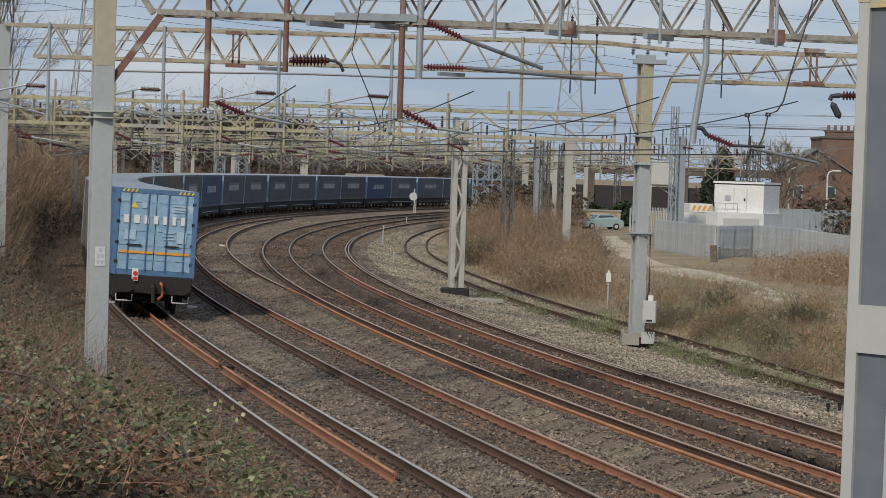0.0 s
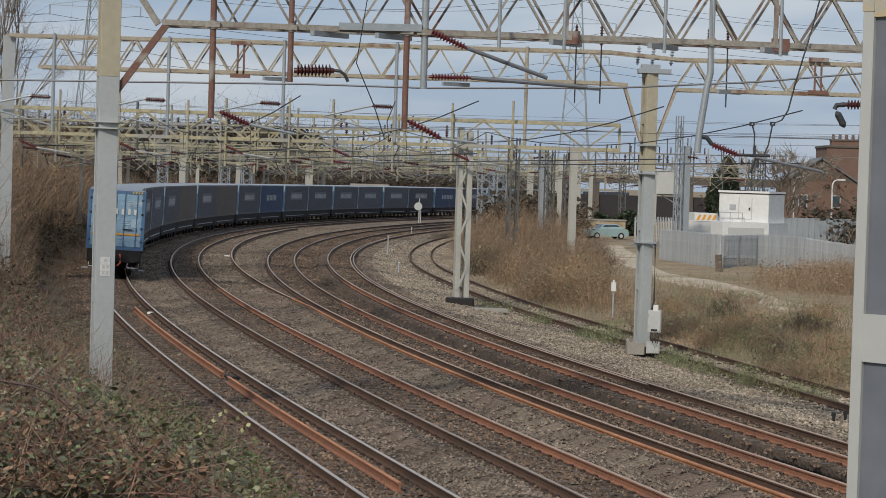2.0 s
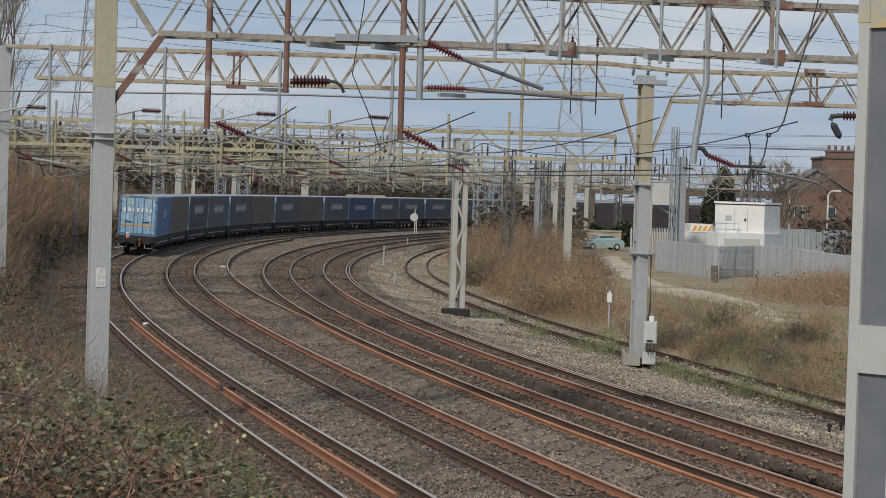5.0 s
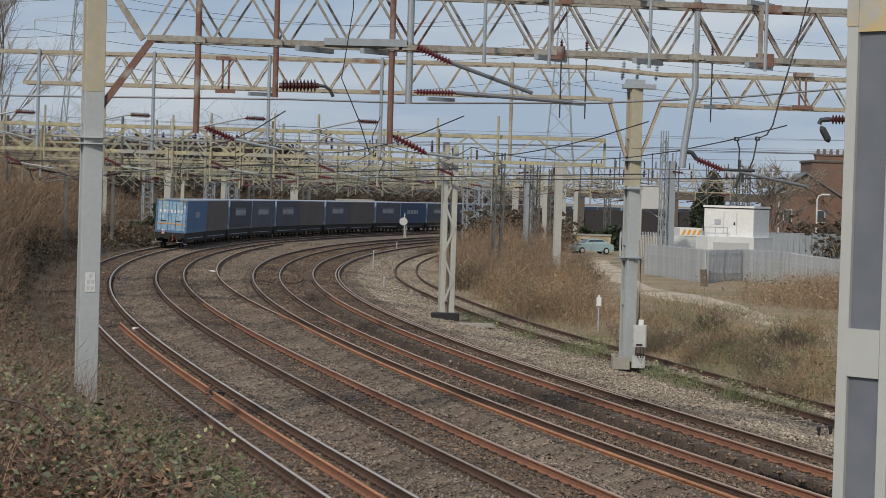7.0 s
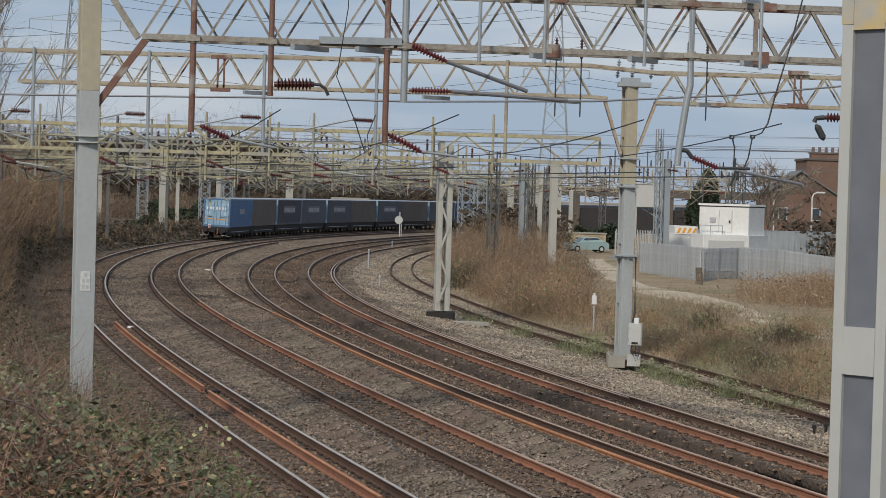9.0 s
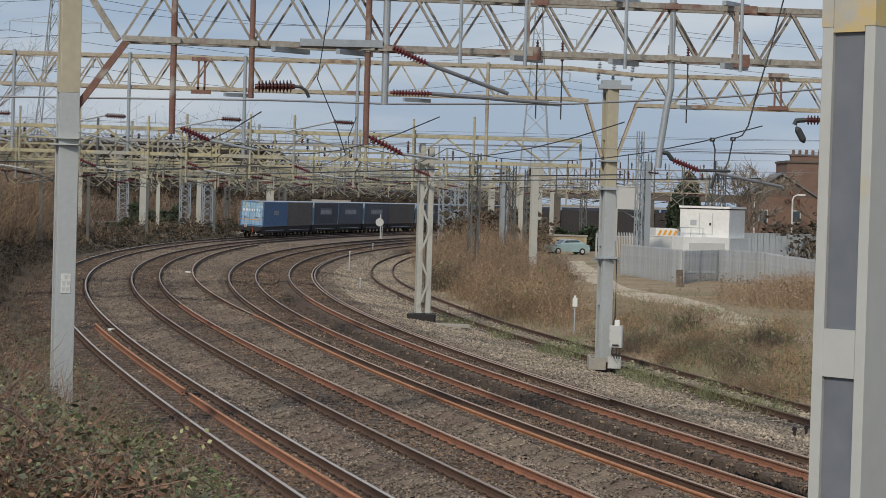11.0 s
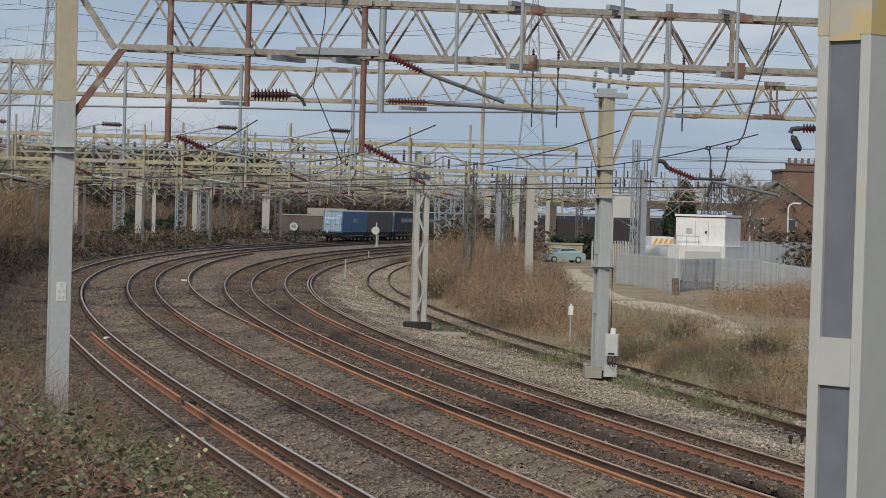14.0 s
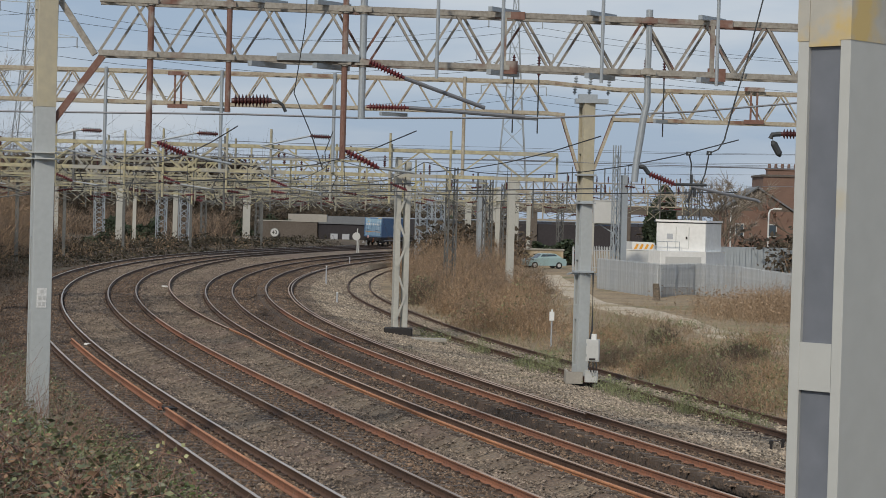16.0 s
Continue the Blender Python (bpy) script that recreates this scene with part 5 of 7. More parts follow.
# ---- yard on the inside of the curve ----
def palisade(p0, p1, z, h, n, label, group="palisade fence"):
    t = thing("palisade_fence", label, "fence", group=group)
    p0, p1 = Vector((*p0, 0)), Vector((*p1, 0))
    d = (p1 - p0)
    ang = math.degrees(math.atan2(d.y, d.x))
    pale = Build()
    pale.add([(-0.034, 0, 0), (0.034, 0, 0), (0.034, 0, h - 0.1), (0, 0, h), (-0.034, 0, h - 0.1), (-0.034, 0.02, 0), (0.034, 0.02, 0), (0.034, 0.02, h - 0.1), (0, 0.02, h), (-0.034, 0.02, h - 0.1)],
             [(0, 1, 2, 3, 4), (9, 8, 7, 6, 5), (0, 4, 9, 5), (1, 6, 7, 2), (2, 7, 8, 3), (3, 8, 9, 4)])
    me = pale.mesh("pale", M["fence"])
    for i in range(n):
        ob = new("pale", me)
        ob.parent = t
        q = p0 + d * (i + 0.5) / n
        ob.matrix_basis = pose(q.x, q.y, z, 0, 0, ang)
    k = max(2, int(d.length / 2.75) + 1)
    post = Build().box(-0.05, 0.025, -0.3, 0.05, 0.12, h - 0.15).mesh("post", M["fence"])
    for i in range(k):
        ob = new("post", post)
        ob.parent = t
        q = p0 + d * i / (k - 1)
        ob.matrix_basis = pose(q.x, q.y, z, 0, 0, ang)
    s = Vector((-d.y, d.x, 0)).normalized() * 0.05
    for zz in (0.35, h - 0.4):
        part("rail_bar", Build().bar(p0 + s + Vector((0, 0, z + zz)), p1 + s + Vector((0, 0, z + zz)), 0.04, 0.06), M["fence"], t)


palisade((10.9, 151.5), (13.9, 137.7), -0.42, 2.38, 100, "close-set grey galvanised palisade fence around the yard")
palisade((13.9, 137.7), (16.9, 143.5), -0.42, 2.38, 44, "galvanised palisade gate run with pointed pales in dry grass")
palisade((16.9, 143.5), (19.1, 136.5), -0.42, 2.38, 60, "close-set galvanised palisade fence turning past the gate")
palisade((19.1, 136.5), (20.2, 112.0), -0.42, 2.35, 150, "long galvanised palisade fence running behind brambles")
palisade((11.5, 190), (17.5, 190), 0.0, 2.3, 42, "grey palisade fence behind the parked cars")


def yard():
    t = thing("equipment_cabin", "white flat-roofed equipment cabin on a white container", "cabin")
    b = Build().box(0, 0, 2.35, 4.1, 3.4, 4.62, bevel=0.03)
    part("wall", b, M["cabin"], t)
    part("roof", Build().box(-0.08, -0.08, 4.62, 4.18, 3.48, 4.78, bevel=0.03), M["white"], t)
    part("roof_edge", Build().box(-0.03, -0.03, 4.54, 4.13, 3.43, 4.615), M["black"], t)
    part("lower_container", Build().box(-2.2, -0.9, -0.1, 4.4, 3.6, 2.32, bevel=0.04), M["cabin"], t)
    part("lower_roof", Build().box(-2.25, -0.95, 2.32, 4.45, 3.65, 2.36), M["white"], t)
    d = part("door", Build().box(1.7, -0.03, 2.6, 2.7, -0.003, 4.2), M["cabin"], t)
    for x in (1.64, 2.7):
        part("door_jamb", Build().box(x, -0.045, 2.58, x + 0.06, -0.002, 4.26), M["box"], d)
    part("handle", Build().box(2.5, -0.1, 3.3, 2.62, -0.03, 3.5), M["black"], d)
    rail = Build()
    for x in (0.3, 1.2, 2.2):
        rail.tube([(x, -0.6, 2.34), (x, -0.6, 3.1)], 0.03, 6)
    rail.tube([(0.3, -0.6, 3.08), (2.2, -0.6, 3.08)], 0.03, 6)
    part("guard_rail", rail, M["galv"], t)
    part("vent", Build().box(0.9, -0.05, 3.3, 1.4, -0.003, 3.7), M["faded"], t)
    t.matrix_basis = pose(16.65, 168, 0, 0, 0, -28)
    # low white cabin to the front
    t = thing("site_container", "low white site container behind the fence", "container")
    part("body", Build().box(0, 0, -0.1, 3.6, 2.4, 2.5, bevel=0.04), M["cabin"], t)
    part("door", Build().box(0.4, -0.03, 0.1, 3.2, -0.003, 2.1), M["box"], t)
    t.matrix_basis = pose(15.8, 156, 0, 0, 0, 16)
    # orange and white barrier vehicle roof
    t = thing("van", "white van with orange hazard stripes at its rear", "van")
    part("body", Build().box(0, 0, 0.5, 2.0, 4.5, 2.75, bevel=0.15), M["white"], t)
    for i in range(4):
        part("stripe", Build().bar((0.15 + i * 0.45, -0.01, 2.0), (0.45 + i * 0.45, -0.01, 2.6), 0.03, 0.2), M["orange"], t)
    for x in (0.1, 1.9):
        for y in (0.8, 3.6):
            part("wheel", Build().tube([(x - 0.1, y, 0.34), (x + 0.1, y, 0.34)], 0.34, 14), M["tyre"], t)
    t.matrix_basis = pose(16.4, 186, 0, 0, 0, 5)
    # transformer cabinet on its mast
    t = thing("transformer_cabinet", "white cabinet on a steel frame beside a mast", "cabinet")
    part("body", Build().box(0, 0, 5.35 - 0.6, 1.95, 1.2, 6.45, bevel=0.04), M["box"], t)
    part("lid", Build().box(-0.06, -0.06, 6.45, 2.01, 1.26, 6.52), M["box"], t)
    part("support", Build().bar((0.3, 0.6, 4.75), (1.8, 0.6, 3.9), 0.08, 0.08).bar((0.1, 0.6, 4.7), (2.2, 0.6, 4.7), 0.1, 0.1).bar((1.75, 0.6, -0.2), (1.75, 0.6, 4.7), 0.12, 0.12), M["galv"], t)
    t.matrix_basis = pose(11.3, 162, -0.38)


yard()


def car(x, y, turn, mat, label):
    t = thing("car", label, "car", pose(x, y, -0.2, 0, 0, turn), "parked cars")
    prof = [(-2.0, 0.25), (-2.05, 0.65), (-1.95, 0.88), (-1.0, 0.95), (-0.45, 1.4), (0.9, 1.42), (1.6, 1.0), (1.95, 0.92), (2.05, 0.6), (2.0, 0.25)]
    n = len(prof)
    v = [(u, s * (0.82 if w < 1.1 else 0.66), w) for s in (-1, 1) for u, w in prof]
    part("body", Build().add(v, [tuple(range(n - 1, -1, -1)), tuple(range(n, 2 * n))] + [(i, (i + 1) % n, n + (i + 1) % n, n + i) for i in range(n)]), mat, t)
    for s in (-1, 1):
        part("side_window", Build().add([(-0.85, s * 0.80, 0.98), (1.4, s * 0.80, 1.0), (0.85, s * 0.70, 1.36), (-0.4, s * 0.70, 1.34)], [(0, 1, 2, 3)]), M["glass"], t)
    part("windscreen", Build().add([(-0.98, -0.66, 0.99), (-0.98, 0.66, 0.99), (-0.5, 0.6, 1.38), (-0.5, -0.6, 1.38)], [(0, 1, 2, 3)]), M["glass"], t)
    part("rear_window", Build().add([(1.58, -0.66, 1.03), (1.58, 0.66, 1.03), (0.96, 0.6, 1.41), (0.96, -0.6, 1.41)], [(0, 1, 2, 3)]), M["glass"], t)
    for u in (-1.25, 1.25):
        for s in (-1, 1):
            w = part("wheel", Build().tube([(u, s * 0.65, 0.31), (u, s * 0.86, 0.31)], 0.31, 16), M["tyre"], t)
            part("hub", Build().tube([(u, s * 0.85, 0.31), (u, s * 0.875, 0.31)], 0.18, 12), M["box"], w)


car(9.7, 206, 20, M["car_teal"], "pale teal hatchback parked on the rough yard")
car(13.2, 232, 100, M["cabin"], "white car parked beside the fence")
car(12.9, 224, 35, M["car_red"], "dull red car parked in the yard")


def small_things():
    # location cabinet on the second gantry's mast foot
    t = thing("location_cabinet", "grey trackside cabinet fixed at a mast foot", "cabinet")
    part("body", Build().box(-0.21, -0.15, 0.21, 0.21, 0.15, 0.90, bevel=0.02), M["box"], t)
    part("door", Build().box(-0.18, -0.163, 0.25, 0.18, -0.151, 0.86), M["box"], t)
    part("label_plate", Build().box(-0.1, -0.172, 0.25, 0.1, -0.164, 0.31), M["black"], t)
    part("top_box", Build().box(-0.05, -0.1, 0.90, 0.11, 0.1, 1.07, bevel=0.02), M["white"], t)
    for z in (0.35, 0.7):
        part("hinge", Build().tube([(-0.19, -0.16, z), (-0.19, -0.16, z + 0.08)], 0.014, 6), M["galv"], t)
    for a, b in ((-0.08, -0.02), (0.02, 0.05), (0.1, 0.12)):
        part("cable", Build().tube([(a, -0.08, 0.23), (a * 1.5, -0.12, 0.05), (b, -0.1, -0.14)], 0.022, 6), M["wire"], t)
    t.matrix_basis = pose(4.85, 68.2, 0, 0, 0, -8)
    t = thing("cable_marker", "white box on a thin post in brown scrub", "marker post")
    part("post", Build().tube([(0, 0, -0.4), (0, 0, 1.1)], 0.035, 8), M["faded"], t)
    part("box", Build().box(-0.1, -0.1, 1.0, 0.1, 0.1, 1.36, bevel=0.02), M["white"], t)
    part("cap", Build().tube([(0, 0, 1.36), (0, 0, 1.46)], 0.04, 8), M["white"], t)
    t.matrix_basis = pose(4.6, 89.2, -0.55)
    # round white disc signal
    t = thing("disc_signal", "round white ground signal on twin posts", "signal")
    part("disc", Build().tube([(0, -0.05, 1.75), (0, 0.05, 1.75)], 0.48, 28), M["box"], t)
    part("post", Build().tube([(0.12, 0.05, -0.3), (0.12, 0.05, 2.7)], 0.07, 8), M["box"], t)
    part("post", Build().tube([(0.32, 0.05, -0.3), (0.32, 0.05, 1.3)], 0.05, 8), M["box"], t)
    t.matrix_basis = pose(-10.4, 257, 0)
    # short white stakes
    for x, y, h in ((-8.1, 150.0, 0.84), (-5.9, 121.2, 0.11), (-8.6, 198.7, 0.43), (-10.8, 301.1, 0.65)):
        t = thing("stake", "short pale marker stake in the ballast", "stake", group="marker stakes")
        part("post", Build().tube([(x, y, -0.5), (x, y, h)], 0.05, 8), M["faded"], t)
        part("tip", Build().tube([(x, y, h), (x, y, h + 0.06)], 0.055, 8), M["white"], t)
    # small black stakes near the siding
    for x, y in ((7.73, 49.7), (8.06, 50.1)):
        t = thing("stake", "short black stake in gravel beside the siding", "stake", group="marker stakes")
        part("post", Build().box(x - 0.03, y - 0.03, -0.7, x + 0.03, y + 0.03, -0.28), M["black"], t)
        part("head", Build().box(x - 0.05, y - 0.04, -0.36, x + 0.05, y + 0.04, -0.3), M["black"], t)
    # lamp posts
    for x, y, h, s in ((33.4, 221, 6.2, 1), (30.2, 226, 6.4, 1), (24.0, 250, 5.4, 1)):
        t = thing("street_lamp", "pale grey street lamp with a short curved arm", "street lamp", group="street lamps")
        part("pole", Build().tube([(x, y, -0.3), (x, y, h - 0.5), (x + 0.15, y, h - 0.15), (x + 0.5, y, h)], [0.1, 0.085, 0.07, 0.06], 8), M["cabin"], t)
        part("lamp_head", Build().box(x + 0.45, y - 0.15, h - 0.06, x + 1.3, y + 0.15, h + 0.1, bevel=0.05), M["cabin"], t)
    t = thing("concrete_slab", "pale concrete slab lying in gravel", "slab")
    part("slab", Build().box(-1.2, 88.2, -0.5, 0.2, 89.0, -0.40, bevel=0.03), M["foundation"], t)
    part("edge", Build().box(-1.25, 88.1, -0.52, 0.25, 89.1, -0.425), M["foundation"], t)
    rr = random.Random(8)
    for x, y in ((-12.3, 74.9), (-16.9, 131)):
        t = thing("pale_stone", "pale loose stone lying on the ballast", "stone", group="pale stones")
        vs = [(math.cos(k * 1.05) * 0.13 * rr.uniform(0.7, 1.2), math.sin(k * 1.05) * 0.2 * rr.uniform(0.7, 1.2), z) for z in (0, 0.1) for k in range(6)]
        part("rock", Build().add(vs, [(i, (i + 1) % 6, 6 + (i + 1) % 6, 6 + i) for i in range(6)] + [tuple(range(6, 12)), tuple(range(5, -1, -1))]), M["white"], t)
        t.matrix_basis = pose(x, y, -0.2, 0, 0, rr.uniform(0, 90))
    # stump
    t = thing("tree_stump", "weathered grey stump before the fence", "stump")
    part("trunk", Build().tube([(13.1, 131, -0.4), (13.1, 131, 0.4), (13.05, 131, 0.85)], [0.28, 0.22, 0.2], 9), M["bark"], t)
    part("cut_top", Build().tube([(13.05, 131, 0.85), (13.05, 131, 0.87)], 0.19, 9), M["foundation"], t)


small_things()


# ---- far buildings ----
def far_buildings():
    t = thing("brick_house", "tall red-brown brick house end with a row of chimney pots", "house")
    part("wall", Build().box(0, 0, -0.3, 13, 9, 10.55), M["brick"], t)
    part("parapet", Build().box(-0.15, -0.15, 10.555, 13.15, 9.15, 10.8), M["grey_wall"], t, "pale-topped parapet")
    c = part("chimney", Build().box(0.6, 1, 10.81, 4.4, 2.4, 11.35).box(0.5, 0.9, 11.35, 4.5, 2.5, 11.5), M["brick"], t)
    for i in range(5):
        part("chimney_pot", Build().tube([(0.9 + i * 0.75, 1.7, 11.5), (0.9 + i * 0.75, 1.7, 12.1)], [0.2, 0.16], 8), M["brick"], c)
    t.matrix_basis = pose(36.6, 247, -0.5)
    t = thing("brick_house", "lower brick house with a grey slate gable roof behind trees", "house")
    part("wall", Build().box(0, 0, -0.3, 8.0, 7, 6.4), M["brick"], t)
    part("gable", Build().add([(0, 0, 6.41), (8.0, 0, 6.41), (4.0, 0, 8.9), (0, 0.3, 6.41), (8.0, 0.3, 6.41), (4.0, 0.3, 8.9)], [(0, 1, 2), (5, 4, 3), (0, 2, 5, 3), (1, 4, 5, 2), (0, 3, 4, 1)]), M["grey_wall"], t, "grey rendered gable")
    for sx in (-1, 1):
        part("roof", Build().bar((4 + sx * 2.1, -0.3, 7.7), (4 + sx * 2.1, 7.3, 7.7), 5.0, 0.16, up=(sx * 2.5, 0, 4.0)), M["slate"], t, "grey slate slope")
    for x in (1.6, 5.2):
        w = part("window", Build().box(x, -0.05, 3.6, x + 1.0, -0.004, 5.0), M["box"], t)
        part("pane", Build().box(x + 0.1, -0.06, 3.7, x + 0.9, -0.052, 4.9), M["glass"], w)
    t.matrix_basis = pose(30.4, 236, -0.4)
    t = thing("retaining_wall", "grey-brown lineside wall with a pale coping", "wall")
    part("wall", Build().box(-28.6, 331, -0.6, -19.5, 332, 2.9), M["grey_wall"], t)
    part("coping", Build().box(-28.7, 330.9, 2.9, -19.4, 332.1, 3.05), M["foundation"], t)
    t = thing("goods_shed", "long black low shed beside the far tracks", "shed")
    part("wall", Build().box(-19.4, 331.5, -0.6, -6.0, 338, 2.7), M["dark_wall"], t)
    part("fascia", Build().box(-19.4, 331.3, 2.7, -6.0, 338, 2.95), M["slate"], t)
    part("roof_hut", Build().box(-24.2, 334, 2.9, -18.2, 337, 4.1), M["foundation"], t, "pale low roof hut")
    part("roof_hut", Build().box(-18.1, 334, 2.9, -11.5, 337, 3.9), M["slate"], t)
    for x in (-17.4, -15.6):
        part("white_panel", Build().box(x, 331.2, -0.3, x + 1.1, 331.45, 1.2), M["faded"], t)
    t = thing("speed_sign", "round white speed sign with black figures", "sign")
    part("disc", Build().tube([(-26.0, 330.6, 1.15), (-26.0, 330.7, 1.15)], 0.62, 28), M["box"], t)
    part("ring", Build().tube([(-26.0, 330.62, 1.15), (-26.0, 330.72, 1.15)], 0.72, 28), M["far_grey"], t)
    part("post", Build().tube([(-26.0, 330.8, -0.6), (-26.0, 330.8, 1.0)], 0.06, 8), M["black"], t)
    txt = bpy.data.curves.new("figures", "FONT")
    txt.body, txt.size, txt.align_x, txt.align_y = "40", 0.8, "CENTER", "CENTER"
    txt.materials.append(M["black"])
    ob = new("figures", txt)
    ob.parent, ob.matrix_basis = t, pose(-26.0, 330.58, 1.15, 90, 0, 0)
    t = thing("road_bridge", "dark brick bridge and wall beyond the yard", "bridge")
    part("wall", Build().box(4.0, 322, -0.6, 42.0, 324, 3.6), M["dark_wall"], t)
    part("parapet", Build().box(4.0, 321.6, 5.4, 60, 323, 6.6), M["grey_wall"], t)
    for x in range(6, 42, 7):
        part("pier", Build().box(x, 321.7, -0.6, x + 1.0, 323.9, 5.5), M["grey_wall"], t)
    t = thing("yard_wall", "low pale yard wall overgrown with moss", "wall")
    part("wall", Build().box(5.5, 214, -0.3, 12.0, 214.6, 1.4), M["track_dirt"], t)
    part("coping", Build().box(5.4, 213.9, 1.4, 12.1, 214.7, 1.55), M["foundation"], t)
    t = thing("corrugated_fence", "blue-grey sheet fence behind the yard", "fence")
    for i in range(50):
        part("sheet", Build().box(20 + i * 0.3, 205 + i * 0.1 + (0.05 if i % 2 else 0), -0.3, 20.3 + i * 0.3, 205.06 + i * 0.1 + (0.05 if i % 2 else 0), 2.3), M["galv"], t)
    part("top_rail", Build().bar((20, 205, 2.3), (35, 210, 2.3), 0.08, 0.08), M["galv"], t)


far_buildings()


def pylon(x, y, z0, h, w):
    t = thing("electricity_pylon", "slender grey lattice electricity pylon far off", "pylon", group="pylons")
    b = Build()

    def half(f):
        return w * (1 - f) ** 1.25 / 2 + 0.55
    lv = [i / 11 for i in range(12)]
    for f0, f1 in zip(lv[:-1], lv[1:]):
        c0, c1 = half(f0), half(f1)
        a0, a1 = z0 + h * f0, z0 + h * f1
        cs = ((-1, -1), (1, -1), (1, 1), (-1, 1))
        for i in range(4):
            p, q = cs[i], cs[(i + 1) % 4]
            b.bar((x + p[0] * c0, y + p[1] * c0, a0), (x + p[0] * c1, y + p[1] * c1, a1), 0.2, 0.2)
            b.bar((x + p[0] * c0, y + p[1] * c0, a0), (x + q[0] * c1, y + q[1] * c1, a1), 0.12, 0.12)
            b.bar((x + q[0] * c0, y + q[1] * c0, a0), (x + p[0] * c1, y + p[1] * c1, a1), 0.12, 0.12)
    part("tower", b, M["galv"], t)
    for f, l in ((0.62, 8.5), (0.76, 10), (0.9, 7)):
        zz = z0 + h * f
        a = Build()
        for s in (-1, 1):
            a.bar((x, y - 0.5, zz), (x + s * l, y, zz + 0.3), 0.15, 0.15).bar((x, y + 0.5, zz + 1.8), (x + s * l, y, zz + 0.3), 0.12, 0.12)
            a.bar((x + s * l * 0.5, y, zz + 0.15), (x + s * l * 0.5, y, zz + 1.0), 0.1, 0.1)
            a.tube([(x + s * l, y, zz + 0.3), (x + s * l, y, zz - 2.0)], 0.14, 6)
        part("cross_arm", a, M["galv"], t)


def pylon_lines():
    """Conductors slung between the arms of neighbouring pylons."""
    for (xa, ya, ha), (xb, yb, hb) in zip(PYLONS[:-1], PYLONS[1:]):
        t = thing("power_line", "thin power lines slung between pylons across the sky", "power line", group="power lines")
        for f, l in ((0.62, 8.5), (0.76, 10), (0.9, 7)):
            for sg in (-1, 1):
                a, b = Vector((xa + sg * l, ya, -2.0 + ha * f)), Vector((xb + sg * l, yb, -2.0 + hb * f))
                part("conductor", Build().tube([a.lerp(b, k / 12) - Vector((0, 0, 5.0 * 4 * (k / 12) * (1 - k / 12))) for k in range(13)], 0.045, 4), M["wire"], t)


PYLONS = ((-215, 400, 54), (-91.2, 470, 54), (17.3, 560, 62), (190, 620, 62))
for x, y, h in PYLONS:
    pylon(x, y, -0.3, h, 9)
pylon_lines()


# ---- plants ----
RNG = np.random.default_rng(11)
M["cane"] = material("dark_cane", (0.075, 0.045, 0.04), 0.6, 0, (0.05, 0.03, 0.028), scale=2, fine=12, bump=0)
M["leaf_green"] = material("fresh_bramble_leaf", (0.18, 0.26, 0.09), 0.45, 0, (0.03, 0.05, 0.018), scale=1.2, fine=8, bump=0, island=0.6)
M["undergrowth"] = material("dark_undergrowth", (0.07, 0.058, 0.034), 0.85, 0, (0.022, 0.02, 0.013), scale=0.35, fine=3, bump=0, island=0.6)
M["twig_warm"] = material("warm_brown_twig", (0.42, 0.29, 0.175), 0.85, 0, (0.20, 0.135, 0.085), scale=0.3, fine=3, bump=0, island=0.5)
M["twig_dark"] = material("dark_brown_twig", (0.115, 0.085, 0.06), 0.85, 0, (0.05, 0.038, 0.027), scale=0.2, fine=3, bump=0, island=0.5)
M["litter"] = material("dark_leaf_litter", (0.14, 0.10, 0.068), 0.85, 0, (0.06, 0.044, 0.03), scale=0.3, fine=3, bump=0, island=0.45)


def leaf_quads(p, size, rng, flat=0.4):
    """One folded-looking small quad at each point."""
    n = len(p)
    a = rng.normal(size=(n, 3))
    a[:, 2] *= flat
    a /= np.linalg.norm(a, axis=1)[:, None]
    b = rng.normal(size=(n, 3))
    b -= (b * a).sum(1)[:, None] * a
    b /= np.linalg.norm(b, axis=1)[:, None]
    s = (size * rng.choice((0.45, 0.6, 0.8, 1.0, 1.5), n))[:, None]
    return np.stack([p - a * s, p - b * s * 0.55 + a * s * 0.1, p + a * s, p + b * s * 0.55 + a * s * 0.1], 1)


def stem_quads(p, d, length, r, bend, rng, seg=3, cross=False):
    """Thin tapered bent stems as ribbons, or as crossed ribbons."""
    n = len(p)
    d = d / np.linalg.norm(d, axis=1)[:, None]
    side = np.cross(d, rng.normal(size=(n, 3)))
    side /= np.linalg.norm(side, axis=1)[:, None]
    side2 = np.cross(d, side)
    b = rng.normal(size=(n, 3)) * bend[:, None]
    out = []
    q0 = p
    for i in range(seg):
        f1 = (i + 1) / seg
        q1 = p + d * (length * f1)[:, None] + b * (length * f1 ** 2)[:, None]
        w0, w1 = (r * (1 - 0.75 * i / seg))[:, None], (r * (1 - 0.75 * f1))[:, None]
        for s in ((side, side2) if cross else (side,)):
            out.append(np.stack([q0 - s * w0, q0 + s * w0, q1 + s * w1, q1 - s * w1], 1))
        q0 = q1
    return np.concatenate(out)


def brush(n, ys, off, side_line, rng, sgn):
    """Random plan points beside a line."""
    y = rng.uniform(*ys, n)
    o = rng.uniform(*off, n)
    x = LINE_X[side_line](y) + sgn * o
    return x, y, o


